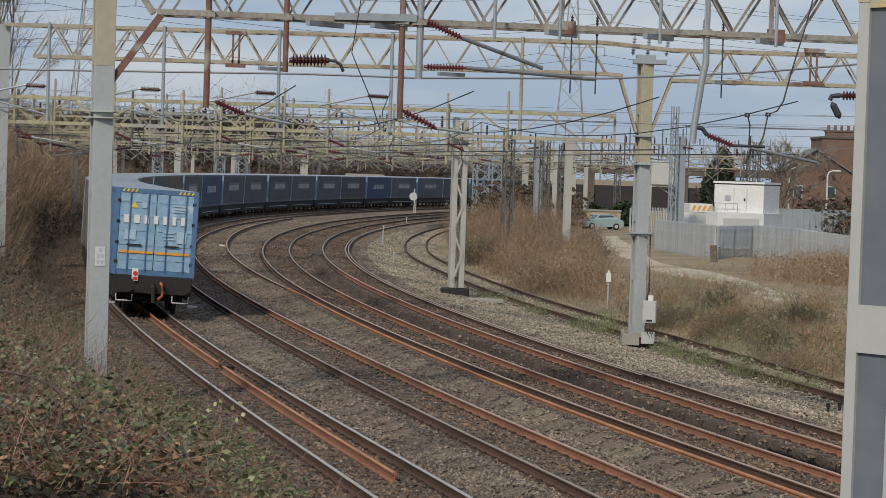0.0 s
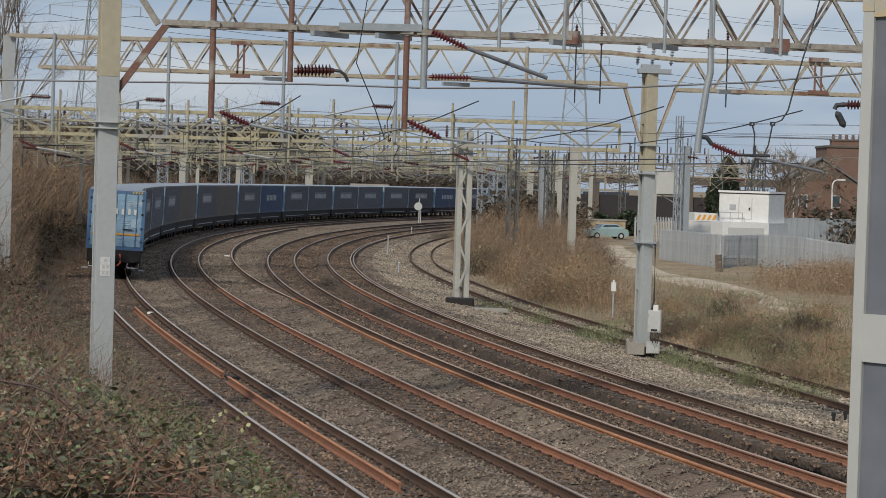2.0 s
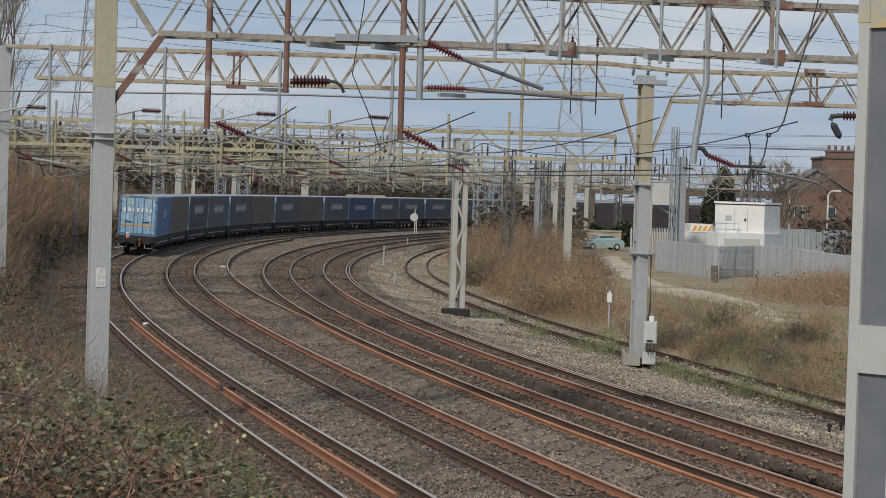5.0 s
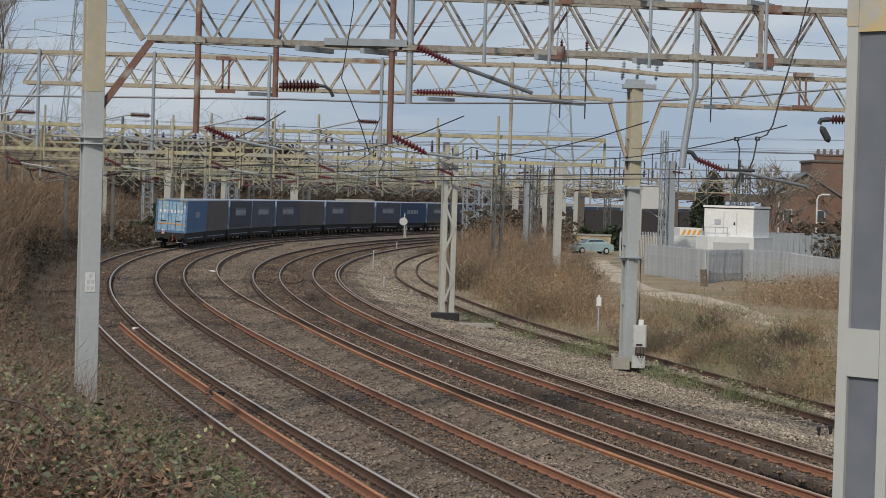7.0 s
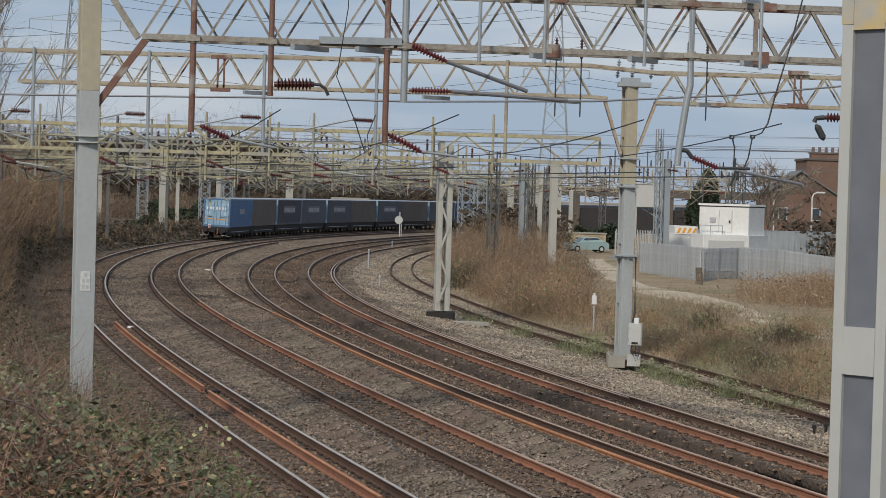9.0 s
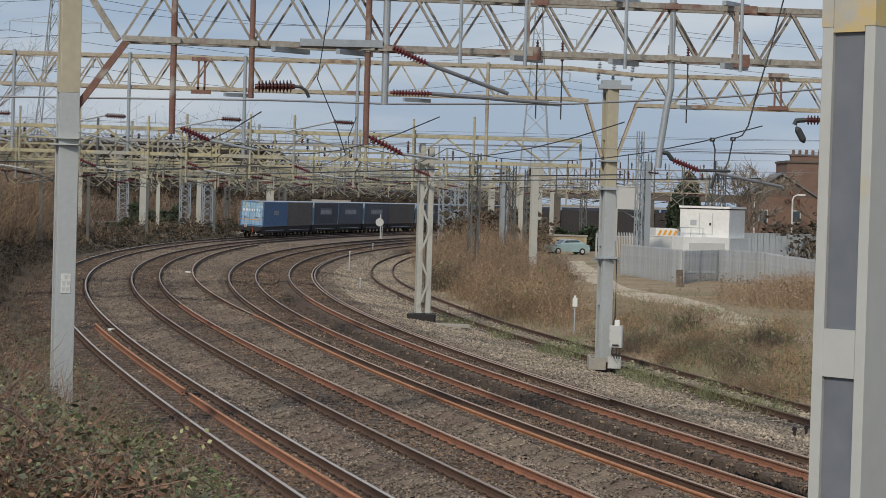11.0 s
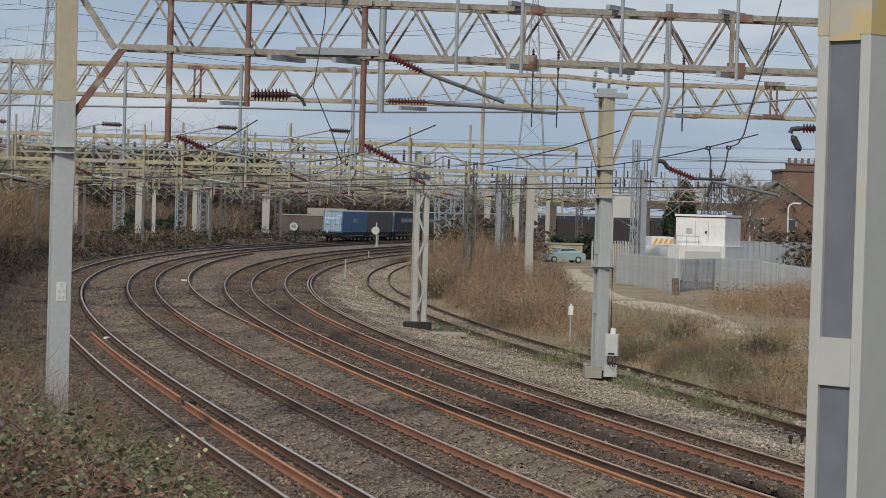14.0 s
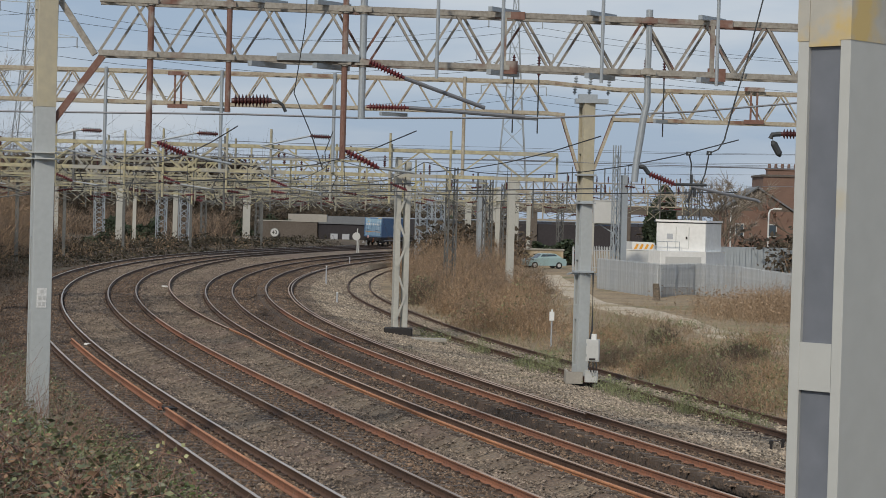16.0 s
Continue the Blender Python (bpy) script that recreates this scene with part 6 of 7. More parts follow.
def scrub(name, x, y, height, rng, twigs, mat, label, r=0.012, lean=0.35, sub=5):
    """Bare upright scrub: main stems with finer side twigs."""
    n = len(x)
    z = ground_z(x, y)
    base = np.stack([x, y, z - 0.1], 1)
    d = np.stack([rng.normal(0, lean, n), rng.normal(0, lean, n), np.ones(n)], 1)
    L = height * rng.uniform(0.5, 1.15, n)
    qs = [stem_quads(base, d, L, np.full(n, r) * rng.uniform(0.7, 1.6, n), np.full(n, 0.12), rng)]
    dn = d / np.linalg.norm(d, axis=1)[:, None]
    for _ in range(sub):
        f = rng.uniform(0.25, 0.95, n)
        p = base + dn * (L * f)[:, None]
        dd = np.stack([rng.normal(0, 0.8, n), rng.normal(0, 0.8, n), rng.uniform(0.2, 1.2, n)], 1)
        qs.append(stem_quads(p, dd, L * rng.uniform(0.15, 0.4, n), np.full(n, r * 0.6), np.full(n, 0.2), rng, 2))
    return soup(name, np.concatenate(qs), mat, label, "scrub")


def bank_brambles():
    rng = RNG
    # leafy tangle on the near bank
    def pts(n, ys, off, h, power=1.0):
        y = ys[0] + (ys[1] - ys[0]) * rng.random(n) ** power
        o = rng.uniform(*off, n)
        x = LINE_X["a"](y) - o
        hump = 0.5 + 0.5 * np.sin(x * 2.1 + 1.3 * np.sin(y * 0.9)) * np.sin(y * 1.27 + x * 0.6)
        z = ground_z(x, y) + rng.random(n) ** 0.7 * h * (0.35 + 0.75 * hump) * np.clip((o - off[0]) / 1.2 + 0.3, 0, 1)
        return np.stack([x, y, z], 1)
    soup("bramble_leaves", leaf_quads(pts(62000, (17, 66), (1.45, 9.5), 0.9, 1.35), 0.032, rng), M["leaf"], "green bramble leaves tangled over the bank", "brambles")
    # greener clumps towards the foot of the bank
    for (cx, cy), sx, sy, n, h in zip([(-5.4, 33.6), (-4.5, 32.2), (-4.2, 27.9), (-6.5, 37.8), (-3.7, 30.4), (-8.1, 41.2)], (0.5, 0.45, 0.5, 0.45, 0.4, 0.5), (1.7, 1.5, 1.2, 2.0, 1.2, 2.2), (9500, 8500, 7500, 5000, 4000, 3500), (0.75, 0.7, 0.7, 0.6, 0.5, 0.6)):
        g = np.stack([rng.normal(cx, sx, n), rng.normal(cy, sy, n), np.zeros(n)], 1)
        d = LINE_X["a"](g[:, 1]) - g[:, 0]
        g = g[(d > 1.5) & (d < 9)]
        g[:, 2] = ground_z(g[:, 0], g[:, 1]) + rng.random(len(g)) ** 0.8 * h
        soup("bramble_leaves", leaf_quads(g, 0.034, rng), M["leaf_green"], "green bramble clump at the foot of the bank", "brambles")
    soup("dead_leaves", leaf_quads(pts(52000, (17, 62), (1.5, 10.5), 0.72, 1.4), 0.032, rng), M["leaf_dead"], "dry brown leaves and litter on the bank", "brambles")
    # low dark leaves put the shade of the gaps between bramble leaves into colour
    soup("dark_litter", leaf_quads(pts(45000, (17, 66), (1.4, 10.5), 0.25, 1.3), 0.045, rng), M["undergrowth"], "low dark litter for the shade under the brambles", "leaf litter")
    soup("pale_leaves", leaf_quads(pts(2200, (17, 55), (1.6, 9), 0.97, 1.4), 0.024, rng), M["leaf_pale"], "pale yellow-green leaves among brambles", "brambles")
    n = 10000
    p = pts(n, (17, 62), (2.7, 10), 0.55, 1.3)
    d = np.stack([rng.normal(0.15, 0.8, n), rng.normal(0, 0.8, n), rng.uniform(0.1, 1.1, n)], 1)
    soup("bramble_stems", stem_quads(p, d, rng.uniform(0.25, 1.0, n), rng.uniform(0.003, 0.007, n), np.full(n, 0.3), rng, 4), M["twig_red"], "reddish arching bramble stems", "brambles")
    for n, mt, lab, r in ((900, "cane", "dark arching canes over the brambles", 0.006), (3500, "twig_grey", "pale dead canes and twigs among brambles", 0.0035)):
        p = pts(n, (18, 60), (2.8, 10), 0.6, 1.3)
        d = np.stack([rng.normal(0.3, 0.9, n), rng.normal(0, 0.9, n), rng.uniform(0.2, 1.0, n)], 1)
        soup("bramble_canes", stem_quads(p, d, rng.uniform(0.25, 0.9, n), rng.uniform(0.7, 1.3, n) * r, np.full(n, 0.35), rng, 6), M[mt], lab, "brambles")
    n = 3200
    p = pts(n, (17, 64), (2.1, 11), 0.25, 1.3)
    d = np.stack([rng.normal(0, 0.5, n), rng.normal(0, 0.5, n), rng.uniform(0.3, 1.2, n)], 1)
    soup("dry_stalks", stem_quads(p, d, rng.uniform(0.25, 0.8, n), rng.uniform(0.003, 0.006, n), np.full(n, 0.2), rng, 2), M["straw"], "dry straw-coloured stalks on the bank", "dry grass")


bank_brambles()


def near_canes():
    rng = np.random.default_rng(4)
    for pts in (((-4.64, 19.5, 2.83), (-4.28, 19.5, 2.78), (-4.08, 19.5, 2.71), (-3.85, 19.5, 2.53), (-3.75, 19.5, 2.36), (-3.66, 19.5, 2.0)),
                ((-3.37, 22.5, 1.95), (-3.14, 22.5, 1.97), (-2.81, 22.5, 1.8), (-2.59, 22.5, 1.66), (-2.53, 22.5, 1.3)),
                ((-4.3, 19.0, 1.7), (-4.1, 19.0, 2.07), (-3.9, 19.0, 2.2), (-3.65, 19.0, 2.32)),
                ((-4.29, 18.5, 2.31), (-4.19, 18.5, 2.15), (-4.14, 18.5, 1.9)),
                ((-4.5, 19.0, 2.2), (-4.21, 19.0, 2.31), (-4.0, 19.0, 2.3)),
                ((-4.1, 20.0, 1.85), (-3.9, 20.0, 2.06), (-3.64, 20.0, 2.22), (-3.4, 20.0, 2.28), (-3.27, 20.0, 2.27)),
                ((-3.94, 18.5, 1.8), (-3.75, 18.5, 2.09), (-3.55, 18.5, 2.25))):
        t = thing("bramble_cane", "dark bare cane arching over the near brambles", "bramble", group="bramble canes")
        part("stem", Build().tube(pts, [0.010, 0.0115, 0.011, 0.010, 0.009, 0.007][:len(pts)], 7), M["cane"], t)
        for p in pts[1:-1]:
            q = Vector(p) + Vector((rng.uniform(0.03, 0.09), 0, rng.uniform(-0.02, 0.07)))
            part("thorn_shoot", Build().tube([p, q], [0.004, 0.0015], 4), M["cane"], t)
    t = thing("leafy_twig", "thin twig with large pale yellow-green leaves", "bramble")
    part("stem", Build().tube([(-2.95, 27, 0.9), (-3.05, 27, 1.3), (-3.2, 27, 1.6), (-3.6, 27, 1.68)], 0.006, 5), M["twig_red"], t)
    for i, (x, z) in enumerate(((-3.6, 1.66), (-3.52, 1.74), (-3.45, 1.78), (-3.38, 1.66), (-3.3, 1.7), (-3.2, 1.76), (-3.16, 1.62), (-3.24, 1.55), (-3.08, 1.45))):
        a = i * 1.1
        c, sn = math.cos(a) * 0.036, math.sin(a) * 0.036
        part("leaf", Build().add([(x - c, 27, z - sn), (x + sn * 0.8, 26.98, z - c * 0.8), (x + c, 27.01, z + sn), (x - sn * 0.8, 27.02, z + c * 0.8)], [(0, 1, 2), (0, 2, 3)]), M["leaf_pale"], t)


near_canes()


def cess_growth():
    """Litter and thin dry growth along the foot of the bank beside the first line."""
    rng = np.random.default_rng(9)
    n = 26000
    y = rng.uniform(30, 150, n)
    o = 1.7 + rng.random(n) ** 0.6 * 2.2
    keep = rng.random(n) < np.clip((o - 1.6) / 1.3, 0.05, 1)
    y, o = y[keep], o[keep]
    x = LINE_X["a"](y) - o
    z = np.maximum(ground_z(x, y), -0.16 - (o - 1.75) * 0.33) + rng.random(len(x)) ** 2 * 0.25
    soup("cess_litter", leaf_quads(np.stack([x, y, z], 1), 0.04, rng), M["litter"], "dark leaf litter along the ballast's edge", "leaf litter")
    n = 3800
    y, o = rng.uniform(30, 150, n), rng.uniform(1.9, 4.2, n)
    x = LINE_X["a"](y) - o
    p = np.stack([x, y, np.maximum(ground_z(x, y), -0.4)], 1)
    d = np.stack([rng.normal(0, 0.45, n), rng.normal(0, 0.45, n), np.ones(n)], 1)
    soup("cess_stalks", stem_quads(p, d, rng.uniform(0.2, 0.9, n), np.full(n, 0.007), np.full(n, 0.25), rng, 3), M["twig"], "thin dry stalks along the ballast's edge", "dry stalks")


cess_growth()


def lumps(x, y, size):
    """Uneven clumping between 0 and 1 over the plan."""
    u, v = x / size, y / size
    return 0.5 + 0.25 * np.sin(u * 2.3 + 1.7 * np.sin(v * 1.1)) + 0.25 * np.sin(v * 1.9 + 1.4 * np.sin(u * 1.6 + 0.7))


def left_scrub():
    rng = RNG
    # tall tangled growth on the near part of the bank
    for n, mt, hi, lab in ((4200, "twig", 5.2, "bare brown shoots crowding the near bank"), (2600, "twig_dark", 4.2, "dark bare shoots in the near bank's thicket"), (1700, "twig_warm", 4.6, "warm brown shoots crowding the near bank")):
        x, y, o = brush(n, (57, 112), (3.8, 17), "a", rng, -1)
        scrub("near_shoots", x, y, 0.8 + hi * (0.25 + 0.75 * lumps(x, y, 2.2)) * rng.uniform(0.4, 1, n) * np.clip((o - 3.2) / 4, 0.12, 1), rng, 4, M[mt], lab, 0.010, 0.3, 7)
    x, y, o = brush(2600, (70, 130), (8.0, 26), "a", rng, -1)
    scrub("bank_saplings", x, y, 3.5 + 4.5 * rng.random(len(x)) * np.clip((o - 6) / 10, 0.2, 1), rng, 4, M["twig"], "tall thin bare saplings on the outer bank", 0.018, 0.14, 6)
    for n, mt, lab in ((2000, "twig", "tall tangled brown thicket on the outer bank"), (1900, "twig_warm", "tall warm-brown thicket on the outer bank"), (800, "twig_dark", "tall dark thicket on the outer bank")):
        x, y, o = brush(n, (72, 120), (4.2, 17), "a", rng, -1)
        scrub("bank_thicket", x, y, (2.6 + 4.8 * lumps(x, y, 3.0)) * rng.uniform(0.5, 1.05, n) * np.clip((o - 3) / 3.5, 0.3, 1), rng, 4, M[mt], lab, 0.013, 0.28, 9)
        x, y, o = brush(n, (112, 190), (4.5, 17), "a", rng, -1)
        grown = (3.6 + 6.4 * lumps(x, y, 3.6)) * rng.uniform(0.5, 1.05, n) * np.clip((o - 3.0 - 0.05 * np.clip(y - 135, 0, 60)) / 2.6, 0.12, 1)
        scrub("bank_thicket", x, y, grown, rng, 4, M[mt], lab, 0.016, 0.32, 10)
    # low scrub round the bend, taller behind
    for n, mt, lab in ((3200, "twig_dark", "low dark bare scrub along the bend"), (1800, "twig_warm", "low brown bare scrub along the bend")):
        x, y, o = brush(n, (112, 275), (3.2, 16), "a", rng, -1)
        scrub("bend_scrub", x, y, (0.5 + 1.5 * lumps(x, y, 4.0) ** 1.5) * rng.uniform(0.6, 1.1, n) * np.clip((o - 2.5) / 3, 0.3, 1), rng, 4, M[mt], lab, 0.020, 0.4, 6)
    for n, mt, lab in ((1500, "twig", "brown bare thicket behind the masts"), (900, "twig_dark", "dark bare thicket behind the masts")):
        x, y = rng.uniform(-68, -32, n), rng.uniform(300, 335, n)
        scrub("far_scrub", x, y, 1.5 + 4.5 * lumps(x, y, 6.0) * rng.uniform(0.6, 1.1, n), rng, 4, M[mt], lab, 0.04, 0.3, 7)
    # leaves and dark growth low in the scrub
    n = 26000
    x, y, o = brush(n, (60, 240), (2.5, 16), "a", rng, -1)
    p = np.stack([x, y, ground_z(x, y) + rng.random(n) ** 1.6 * 2.0 * np.clip((o - 2.4) / 4, 0.06, 1)], 1)
    soup("bank_leaves", leaf_quads(p, 0.06, rng), M["litter"], "brown dead leaves clinging to scrub", "scrub")
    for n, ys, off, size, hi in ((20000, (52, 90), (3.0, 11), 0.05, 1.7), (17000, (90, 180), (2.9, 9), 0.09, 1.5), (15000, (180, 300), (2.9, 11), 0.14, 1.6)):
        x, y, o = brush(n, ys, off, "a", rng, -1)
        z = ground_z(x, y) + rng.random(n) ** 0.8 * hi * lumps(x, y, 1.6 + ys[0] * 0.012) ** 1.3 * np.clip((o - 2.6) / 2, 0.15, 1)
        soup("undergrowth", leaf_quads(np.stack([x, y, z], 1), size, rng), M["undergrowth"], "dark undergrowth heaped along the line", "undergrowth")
    n = 9000
    x, y, o = brush(n, (54, 100), (3.2, 9), "a", rng, -1)
    p = np.stack([x, y, ground_z(x, y) + rng.random(n) ** 1.3 * 1.0 * lumps(x, y, 1.5)], 1)
    soup("bank_ivy", leaf_quads(p, 0.045, rng), M["leaf"], "dull green ivy low on the bank", "ivy")
    # stems climbing round the near mast's foot
    n = 420
    p = np.stack([rng.normal(-7.6, 0.45, n), rng.normal(41.2, 0.5, n), np.zeros(n)], 1)
    p[:, 2] = ground_z(p[:, 0], p[:, 1])
    d = np.stack([rng.normal(0, 0.3, n), rng.normal(0, 0.3, n), np.ones(n)], 1)
    soup("bramble_stems", stem_quads(p, d, rng.uniform(0.3, 1.5, n), rng.uniform(0.003, 0.006, n), np.full(n, 0.3), rng, 5), M["twig_grey"], "pale bramble stems climbing at the mast's foot", "brambles")


left_scrub()


def right_scrub():
    rng = RNG
    # brown bramble thicket on the inside of the siding
    for n, mt, k, lab in ((5200, "twig", 1.0, "brown bare bramble thicket inside the curve"), (3800, "twig_warm", 1.1, "warm brown bramble stems inside the curve"), (1800, "twig_dark", 0.8, "dark bramble stems inside the curve")):
        x, y, o = brush(n, (98, 205), (2.6, 11), "e", rng, 1)
        keep = x < 3.6 + (y - 95) * 0.075 + rng.normal(0, 0.6, n)
        x, y = x[keep], y[keep]
        hh = np.clip(1.0 + (y - 98) * 0.03, 1.0, 3.0) * (0.35 + 0.95 * lumps(x, y, 1.8))
        scrub("bramble_thicket", x, y, k * hh * (0.5 + 0.7 * rng.random(len(x))), rng, 4, M[mt], lab, 0.010, 0.5, 7)
    n = 36000
    x, y, o = brush(n, (96, 205), (2.6, 11), "e", rng, 1)
    keep = x < 3.6 + (y - 95) * 0.075 + rng.normal(0, 0.6, n)
    x, y = x[keep], y[keep]
    lump = 0.3 + 0.9 * lumps(x, y, 1.8)
    p = np.stack([x, y, ground_z(x, y) + rng.random(len(x)) ** 1.3 * np.clip(0.6 + (y - 98) * 0.017, 0.6, 1.9) * lump], 1)
    soup("thicket_leaves", leaf_quads(p, 0.045, rng), M["bush_tan"], "brown dead leaves in the thicket", "brambles")
    k = rng.random(len(p)) < 0.3
    soup("thicket_green", leaf_quads(p[k] + rng.normal(0, 0.1, (int(k.sum()), 3)), 0.042, rng), M["weed"], "dull green bramble leaves in the thicket", "brambles")
    # scrub and grass on the open verge
    n = 9000
    y = rng.uniform(60, 125, n)
    x = LINE_X["e"](y) + rng.uniform(1.2, 16, n)
    p = np.stack([x, y, ground_z(x, y)], 1)
    path = np.abs((x - 12.6) * 0.9 + (y - 104) * 0.14) < 1.0
    p = p[~path]
    d = np.stack([rng.normal(0, 0.5, len(p)), rng.normal(0, 0.5, len(p)), np.ones(len(p))], 1)
    soup("dry_grass", stem_quads(p, d, rng.uniform(0.12, 0.45, len(p)), np.full(len(p), 0.010), np.full(len(p), 0.2), rng, 2), M["straw"], "dry straw-coloured grass on the verge", "dry grass")
    n = 2400
    y = rng.uniform(56, 100, n)
    x = LINE_X["e"](y) + rng.uniform(1.6, 10, n)
    keep = np.sin(x * 0.9 + 2) * np.sin(y * 0.23 + 1) > -0.1
    x, y = x[keep], y[keep]
    scrub("verge_scrub", x, y, np.full(len(x), 0.75), rng, 4, M["twig"], "low brown weeds and bramble on the verge", 0.006, 0.5, 5)
    n = 2600
    x, y = rng.uniform(5, 15, n), rng.uniform(56, 100, n)
    keep = (np.sin(x * 1.3) * np.sin(y * 0.35 + x * 0.4) > 0.25) & (x > LINE_X["e"](np.maximum(y, 49)) + 1.5)
    x, y = x[keep], y[keep]
    scrub("verge_brambles", x, y, np.full(len(x), 0.6), rng, 4, M["twig_red"], "low reddish bramble patches on the verge", 0.007, 0.7, 7)
    p = np.stack([np.repeat(x, 14), np.repeat(y, 14), ground_z(np.repeat(x, 14), np.repeat(y, 14)) + rng.random(14 * len(x)) * 0.4], 1) + rng.normal(0, 0.15, (14 * len(x), 3)) * (1, 1, 0.1)
    soup("verge_leaves", leaf_quads(p, 0.035, rng), M["weed"], "dull green leaves of low brambles", "brambles")
    # standing weeds in clumps over the verge
    for n, mt, lab in ((5200, "weed", "grey-green standing weeds on the verge"), (4200, "twig_warm", "dry brown standing weeds on the verge"), (1200, "twig_dark", "dark dead weed stems on the verge")):
        y = rng.uniform(55, 112, n)
        x = LINE_X["e"](y) + rng.uniform(1.5, 13, n)
        f = lumps(x + (7 if mt == "weed" else 0), y, 1.7)
        keep = f > 0.55
        scrub("verge_weeds", x[keep], y[keep], 0.15 + 1.0 * (f[keep] - 0.4) * rng.uniform(0.6, 1.4, int(keep.sum())), rng, 4, M[mt], lab, 0.007, 0.45, 5)
    # bushy clumps on the verge and in the thicket
    for spots, r, hi, n, k, lab in (([(7.0, 81.2), (7.4, 76.0), (8.9, 80.4), (9.0, 87.3), (8.7, 64.1), (9.4, 63.4), (10.8, 70.4), (9.2, 69.7), (6.0, 80.7), (6.9, 90.1), (12.5, 83.7), (11.0, 78.3), (9.1, 74.7)], 1.0, 0.95, 330, 420, "twiggy green-brown clump of weeds on the verge"),
                                    ([(1.7, 105.1), (2.4, 103.2), (3.2, 106.0), (-1.3, 129.7), (-0.6, 142.3), (0.8, 117.9), (4.5, 120.4), (5.8, 139.0), (3.7, 129.8), (3.6, 101.7), (4.4, 97.9)], 1.5, 2.1, 380, 520, "dense twiggy bramble clump inside the curve")):
        for i, (cx, cy) in enumerate(spots):
            rr = r * rng.uniform(0.7, 1.2)
            x, y = rng.normal(cx, rr * 0.5, n), rng.normal(cy, rr * 1.6, n)
            fall = np.exp(-((x - cx) / rr) ** 2 - ((y - cy) / (3.2 * rr)) ** 2)
            scrub("bush", x, y, 0.2 + hi * fall * rng.uniform(0.6, 1.0, n), rng, 4, M[("twig", "twig_warm", "twig_warm", "twig_dark")[i % 4]], lab, 0.007 if r < 1.2 else 0.009, 0.45, 7)
            x, y = rng.normal(cx, rr * 0.5, k), rng.normal(cy, rr * 1.5, k)
            fall = np.exp(-((x - cx) / rr) ** 2 - ((y - cy) / (3.2 * rr)) ** 2)
            soup("bush_leaves", leaf_quads(np.stack([x, y, ground_z(x, y) + rng.random(k) * hi * 0.85 * fall], 1), 0.045 if r < 1.2 else 0.06, rng), M["weed" if r < 1.2 or i % 3 == 0 else "bush_tan"], lab, "bush")
    # red-brown bush by the fence
    n = 2600
    x, y = rng.normal(18.2, 2.6, n), rng.normal(112, 5.5, n)
    scrub("bush", x, y, np.clip(1.9 - 0.012 * ((x - 18.5) ** 2 * 3 + (y - 112) ** 2), 0.4, 2), rng, 4, M["bush_tan"], "red-brown bramble bush by the fence", 0.010, 0.5, 6)
    p = np.stack([np.repeat(x, 5), np.repeat(y, 5), ground_z(np.repeat(x, 5), np.repeat(y, 5)) + rng.random(5 * n) * 1.3], 1)
    soup("bush_leaves", leaf_quads(p, 0.05, rng), M["bush_tan"], "dry red-brown leaves on the bush", "brambles")
    # green tufts
    n, tufts = 190, ((3.6, 74.6, 0.6, 0.8), (4.0, 77, 0.5, 0.7), (3.0, 77, 0.4, 0.6), (5.65, 65.2, 0.5, 0.8), (6.1, 63.4, 0.35, 0.7), (5.3, 67.2, 0.4, 0.5), (1.5, 84, 0.55, 0.7), (-0.9, 93.6, 0.4, 0.9), (0.1, 91, 0.35, 1.0), (6.95, 60.4, 0.55, 0.45), (7.75, 58.6, 0.35, 0.8), (8.3, 57, 0.3, 0.6), (9.4, 68, 0.7, 1.2), (8.6, 76, 0.7, 1.4), (10.6, 64, 0.7, 1.2), (6.9, 84, 0.6, 1.3))
    q, s = [], []
    for x0, y0, h, r in tufts:
        xx, yy = rng.normal(x0, r * 0.5, n), rng.normal(y0, r * 1.2, n)
        s.append(stem_quads(np.stack([xx, yy, np.full(n, -0.62)], 1), np.stack([rng.normal(0, 0.5, n), rng.normal(0, 0.5, n), np.ones(n)], 1), h * rng.uniform(0.4, 1.1, n), np.full(n, 0.007), np.full(n, 0.2), rng, 2))
        k = 110
        q.append(leaf_quads(np.stack([rng.normal(x0, r * 0.45, k), rng.normal(y0, r, k), -0.58 + h * rng.random(k)], 1), 0.045, rng))
    soup("weeds", np.concatenate(s), M["weed"], "green weeds growing by the siding", "weeds")
    soup("weed_leaves", np.concatenate(q), M["weed"], "sage-green weed leaves by the siding", "weeds")
    # far hedges behind the yard
    for (x0, x1, y0, y1, h, mt, nn, lab) in ((-75, -20, 335, 400, 6.0, "twig_dark", 900, "grey leafless wood beyond the bend"), (-112, -34, 350, 420, 15.0, "twig_dark", 1600, "tall dark leafless wood on the skyline"), (-46, 4, 350, 420, 9.0, "twig_dark", 900, "dark leafless wood beyond the far tracks"), (-30, 12, 345, 400, 6.5, "twig_dark", 800, "brown leafless trees behind the far shed"),
                                             (31, 44, 206, 226, 2.9, "twig", 420, "brown leafless thicket before the houses"), (27, 60, 250, 300, 5.0, "twig_dark", 700, "brown leafless trees behind the yard"), (-2, 8, 200, 300, 3.4, "twig", 1200, "bare brown thicket behind the lattice mast")):
        x, y = rng.uniform(x0, x1, nn), rng.uniform(y0, y1, nn)
        scrub("far_wood", x, y, h * rng.uniform(0.5, 1.2, nn), rng, 4, M[mt], lab, 0.045, 0.25, 7)
        k = 46 if h > 12 else (20 if h > 5 else 10)
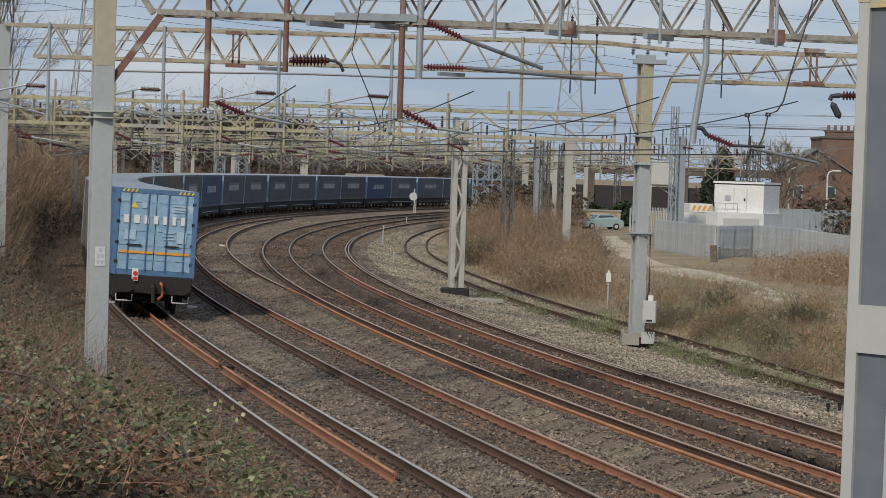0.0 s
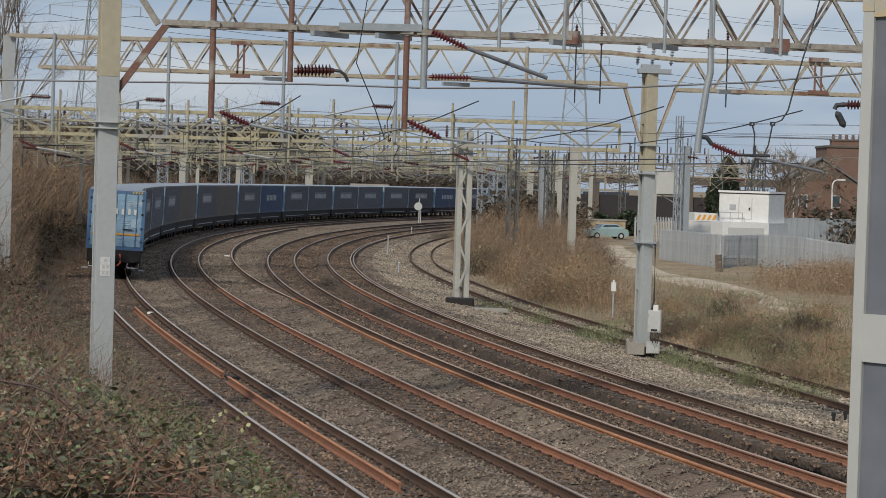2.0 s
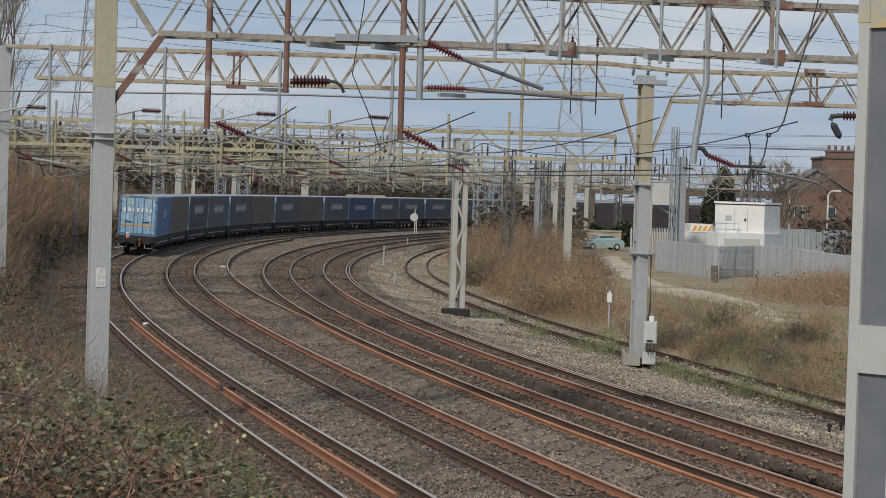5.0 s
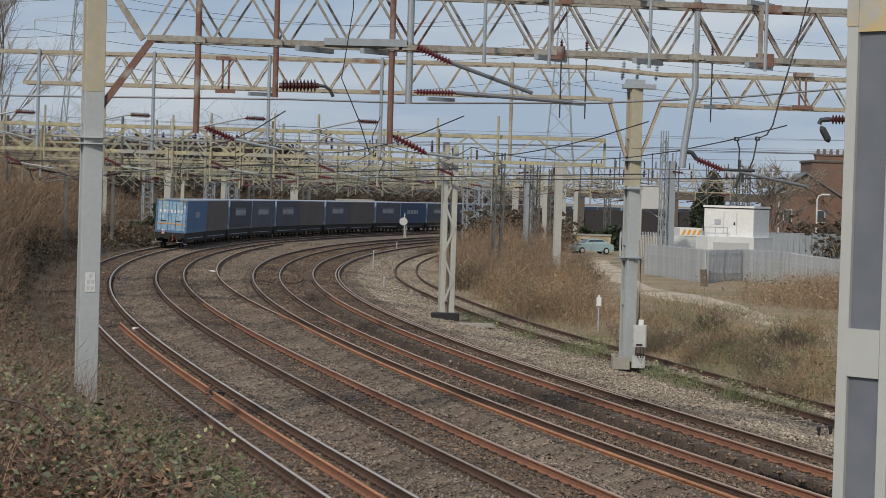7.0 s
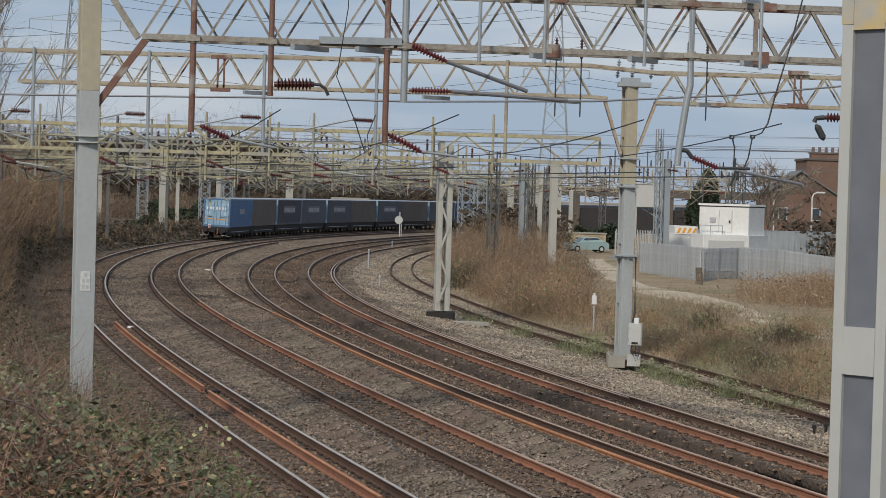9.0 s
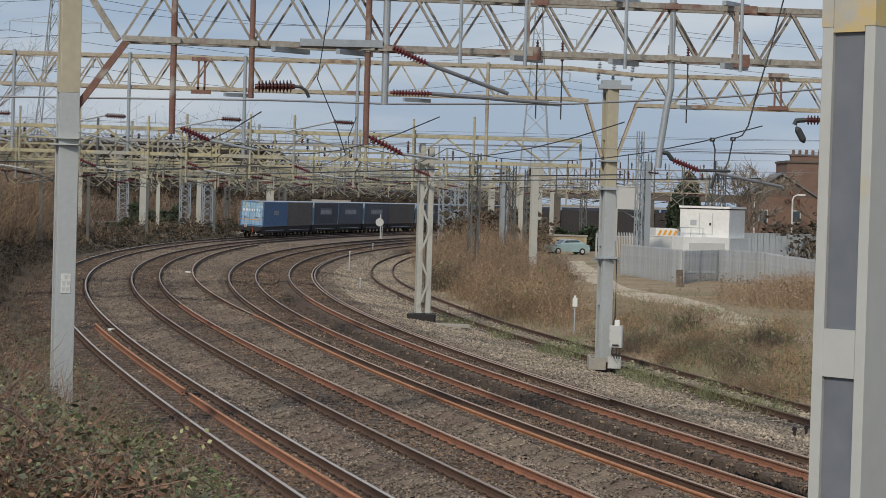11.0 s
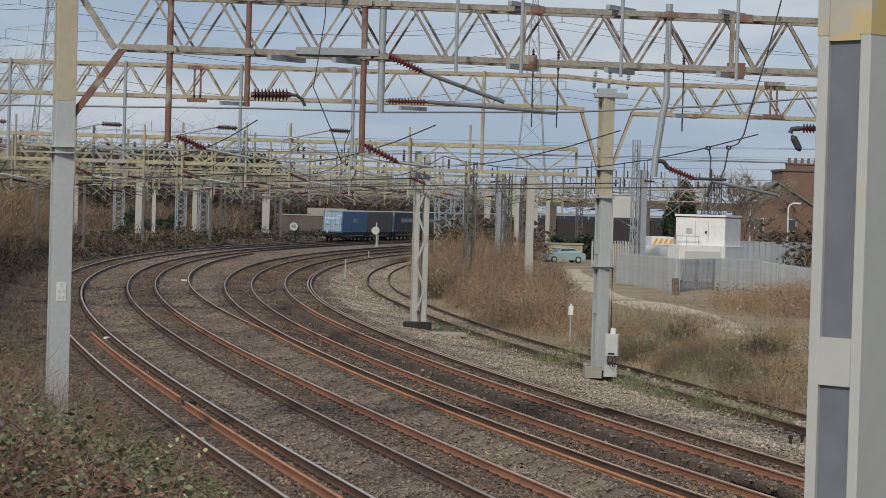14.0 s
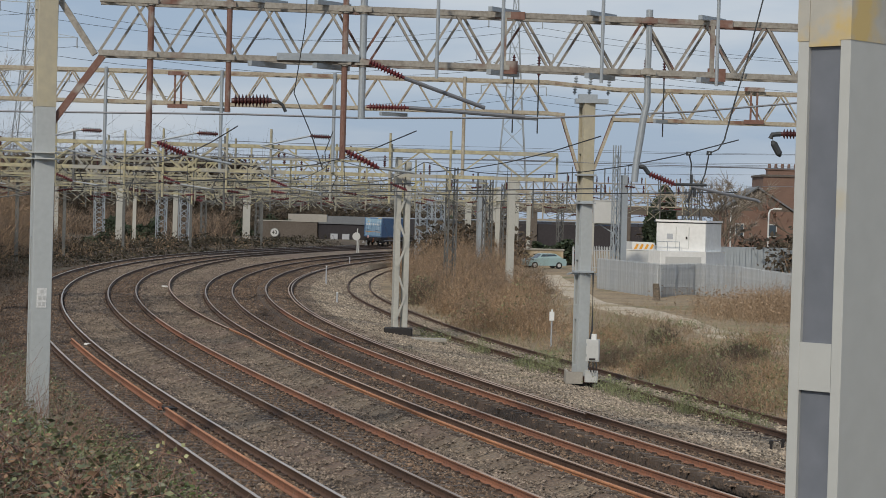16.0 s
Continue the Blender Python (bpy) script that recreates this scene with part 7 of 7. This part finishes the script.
        p = np.stack([np.repeat(x, k), np.repeat(y, k), rng.random(k * nn) ** 1.2 * h * 0.85], 1) + rng.normal(0, 0.7, (k * nn, 3))
        soup("far_wood_leaves", leaf_quads(p, 0.45 if h > 12 else 0.28, rng), M["wood_far"], lab, "wood")
    # evergreens
    n = 5000
    for x0, x1, y0, h in ((-39, -37, 232, 2.6), (-45, -38, 285, 3.2), (-34, -22, 338, 4.5), (-8, 8, 336, 4.8), (9.5, 13.5, 222, 2.6), (-42, -36, 268, 3.6), (-43.5, -40.5, 283, 3.9)):
        p = np.stack([rng.uniform(x0, x1, n), rng.uniform(y0, y0 + 6, n), rng.random(n) * h], 1)
        p[:, 2] *= 0.6 + 0.4 * np.sin(p[:, 0] * 1.1) * np.cos(p[:, 0] * 0.43)
        soup("evergreen_hedge", leaf_quads(p, 0.25, rng), M["evergreen"], "dark evergreen hedge far off", "hedge")


right_scrub()


def tree(x, y, h, seed, label, spread=0.55, mat="twig_grey", twigs=9, r0=None, z=None):
    """A bare tree: tapered trunk and limbs, and a crown of many fine twigs."""
    rng = random.Random(seed)
    t = thing("tree", label, "tree", group="bare trees")
    trunk, tips = Build(), []
    z = float(ground_z(x, y)) - 0.2 if z is None else z

    def grow(p, d, L, r, lvl):
        pts, rad, q = [p], [r], p
        for i in range(3):
            d = (d + Vector((rng.gauss(0, 0.12), rng.gauss(0, 0.12), 0.06))).normalized()
            q = q + d * L / 3
            pts.append(q)
            rad.append(r * (1 - 0.16 * (i + 1)))
        trunk.tube(pts, rad, 6 if lvl < 2 else 4, caps=False)
        if lvl == 3:
            tips.append((q, d, L))
            return
        for _ in range(4 if lvl else 5):
            b = pts[rng.choice((1, 2, 3, 3))]
            e = (d + Vector((rng.gauss(0, spread), rng.gauss(0, spread), rng.gauss(0.1, 0.25)))).normalized()
            grow(b, e, L * rng.uniform(0.5, 0.72), r * 0.5, lvl + 1)
    grow(Vector((x, y, z)), Vector((0, 0, 1)), h * 0.42, r0 or h * 0.018, 0)
    part("trunk", trunk, M["bark"], t)
    nr = np.random.default_rng(seed)
    p = np.array([tuple(c[0]) for c in tips]).repeat(twigs, 0)
    d = np.array([tuple(c[1]) for c in tips]).repeat(twigs, 0) + nr.normal(0, 0.5, (len(p), 3))
    L = np.array([c[2] for c in tips]).repeat(twigs)
    soup("crown", stem_quads(p - d * L[:, None] * 0.2, d, L * nr.uniform(0.5, 1.2, len(p)), np.full(len(p), (h * 0.0006 if y < 200 else y * 0.00013)), np.full(len(p), 0.2), nr, 2), M[mat], "", "", t)
    return t


for args in ((-24.6, 97, 16, 2), (-41, 180, 9, 6), (-27.5, 100, 15, 13), (-22.9, 93, 14, 15)):
    tree(*args, "tall bare tree with fine grey twigs on the bank", 0.3, twigs=10, r0=0.1)
tree(27.2, 214, 12.2, 8, "bare spreading tree behind the white cabin", 0.75, "twig_grey", 14)
tree(28.8, 218, 11.0, 9, "bare spreading tree behind the white cabin", 0.75, "twig_grey", 14)
tree(38.0, 232, 9.5, 10, "bare tree beside the brick house", 0.7, "twig_red", 10)
for i, (x, y, h) in enumerate(((-5, 360, 11), (8, 380, 12), (2, 340, 9.5), (-50, 330, 10), (-60, 300, 10), (-16, 370, 9), (-33, 352, 9.5))):
    tree(x, y, h, 20 + i, "distant bare tree beyond the lines", 0.6, twigs=7)


def conifer(x, y, h, w, seed):
    t = thing("conifer", "dark green rounded conifer behind the yard", "tree")
    rng = np.random.default_rng(seed)
    part("trunk", Build().tube([(x, y, -0.3), (x, y, h * 0.8)], [0.2, 0.06], 7), M["bark"], t)
    n = 6500
    f = rng.random(n) ** 0.8
    a = rng.random(n) * 6.283
    r = w * np.sqrt(np.clip(1 - f ** 2.2, 0, 1)) * (0.55 + 0.45 * np.sqrt(rng.random(n))) * (1 + 0.16 * np.sin(a * 3 + f * 9))
    soup("crown", leaf_quads(np.stack([x + r * np.cos(a), y + r * np.sin(a), 0.6 + f * (h - 0.6)], 1), 0.16, rng, 1.2), M["evergreen"], "", "", t)


conifer(24.6, 240, 8.6, 1.7, 31)
conifer(24.0, 243, 7.0, 1.5, 32)


def gravel_path():
    far = [(8.0, 178.0), (10.3, 188.2), (9.7, 132.2), (12.0, 116.7), (13.5, 99.3), (15.4, 94.4), (24.4, 87.4)]
    near = [(5.9, 176.0), (7.3, 139.6), (8.4, 113.4), (10.7, 103.7), (11.3, 89.8), (12.6, 78.1), (20.6, 70.1)]
    n, v, f = 9, [], []
    steps = np.linspace(0, len(far) - 1, 90)
    for i, t in enumerate(steps):
        a = [np.interp(t, range(len(far)), [p[k] for p in far]) for k in (0, 1)]
        b = [np.interp(t, range(len(near)), [p[k] for p in near]) for k in (0, 1)]
        for k in range(n):
            q = k / (n - 1)
            rag = (0.5 * math.sin(i * 1.7 + k) + 0.5 * math.sin(i * 0.6 + k * 2)) * (abs(q - 0.5) * 2) ** 2
            x, y = a[0] + (b[0] - a[0]) * q + 0.25 * rag, a[1] + (b[1] - a[1]) * q + 1.1 * rag
            v.append((x, y, float(ground_z(x, y)) + 0.035 - 0.07 * (abs(q - 0.5) * 2) ** 3))
        if i:
            f += [((i - 1) * n + k, (i - 1) * n + k + 1, i * n + k + 1, i * n + k) for k in range(n - 1)]
    me = bpy.data.meshes.new("path")
    me.from_pydata(v, [], f)
    me.materials.append(M["track_dirt"])
    tagged(new("path", me), "pale worn gravel path across the verge", "path", kind="structure")


gravel_path()


# ---- what moves ----
def motions():
    way = WAYS["a"]
    times = [i * 0.5 for i in range(33)]
    for ob, back, lift in TRAIN:
        walk(ob, [(t, train_pose(way, way.s_of_y(float(tail_y(t))) + back, CL, lift)) for t in times])


motions()
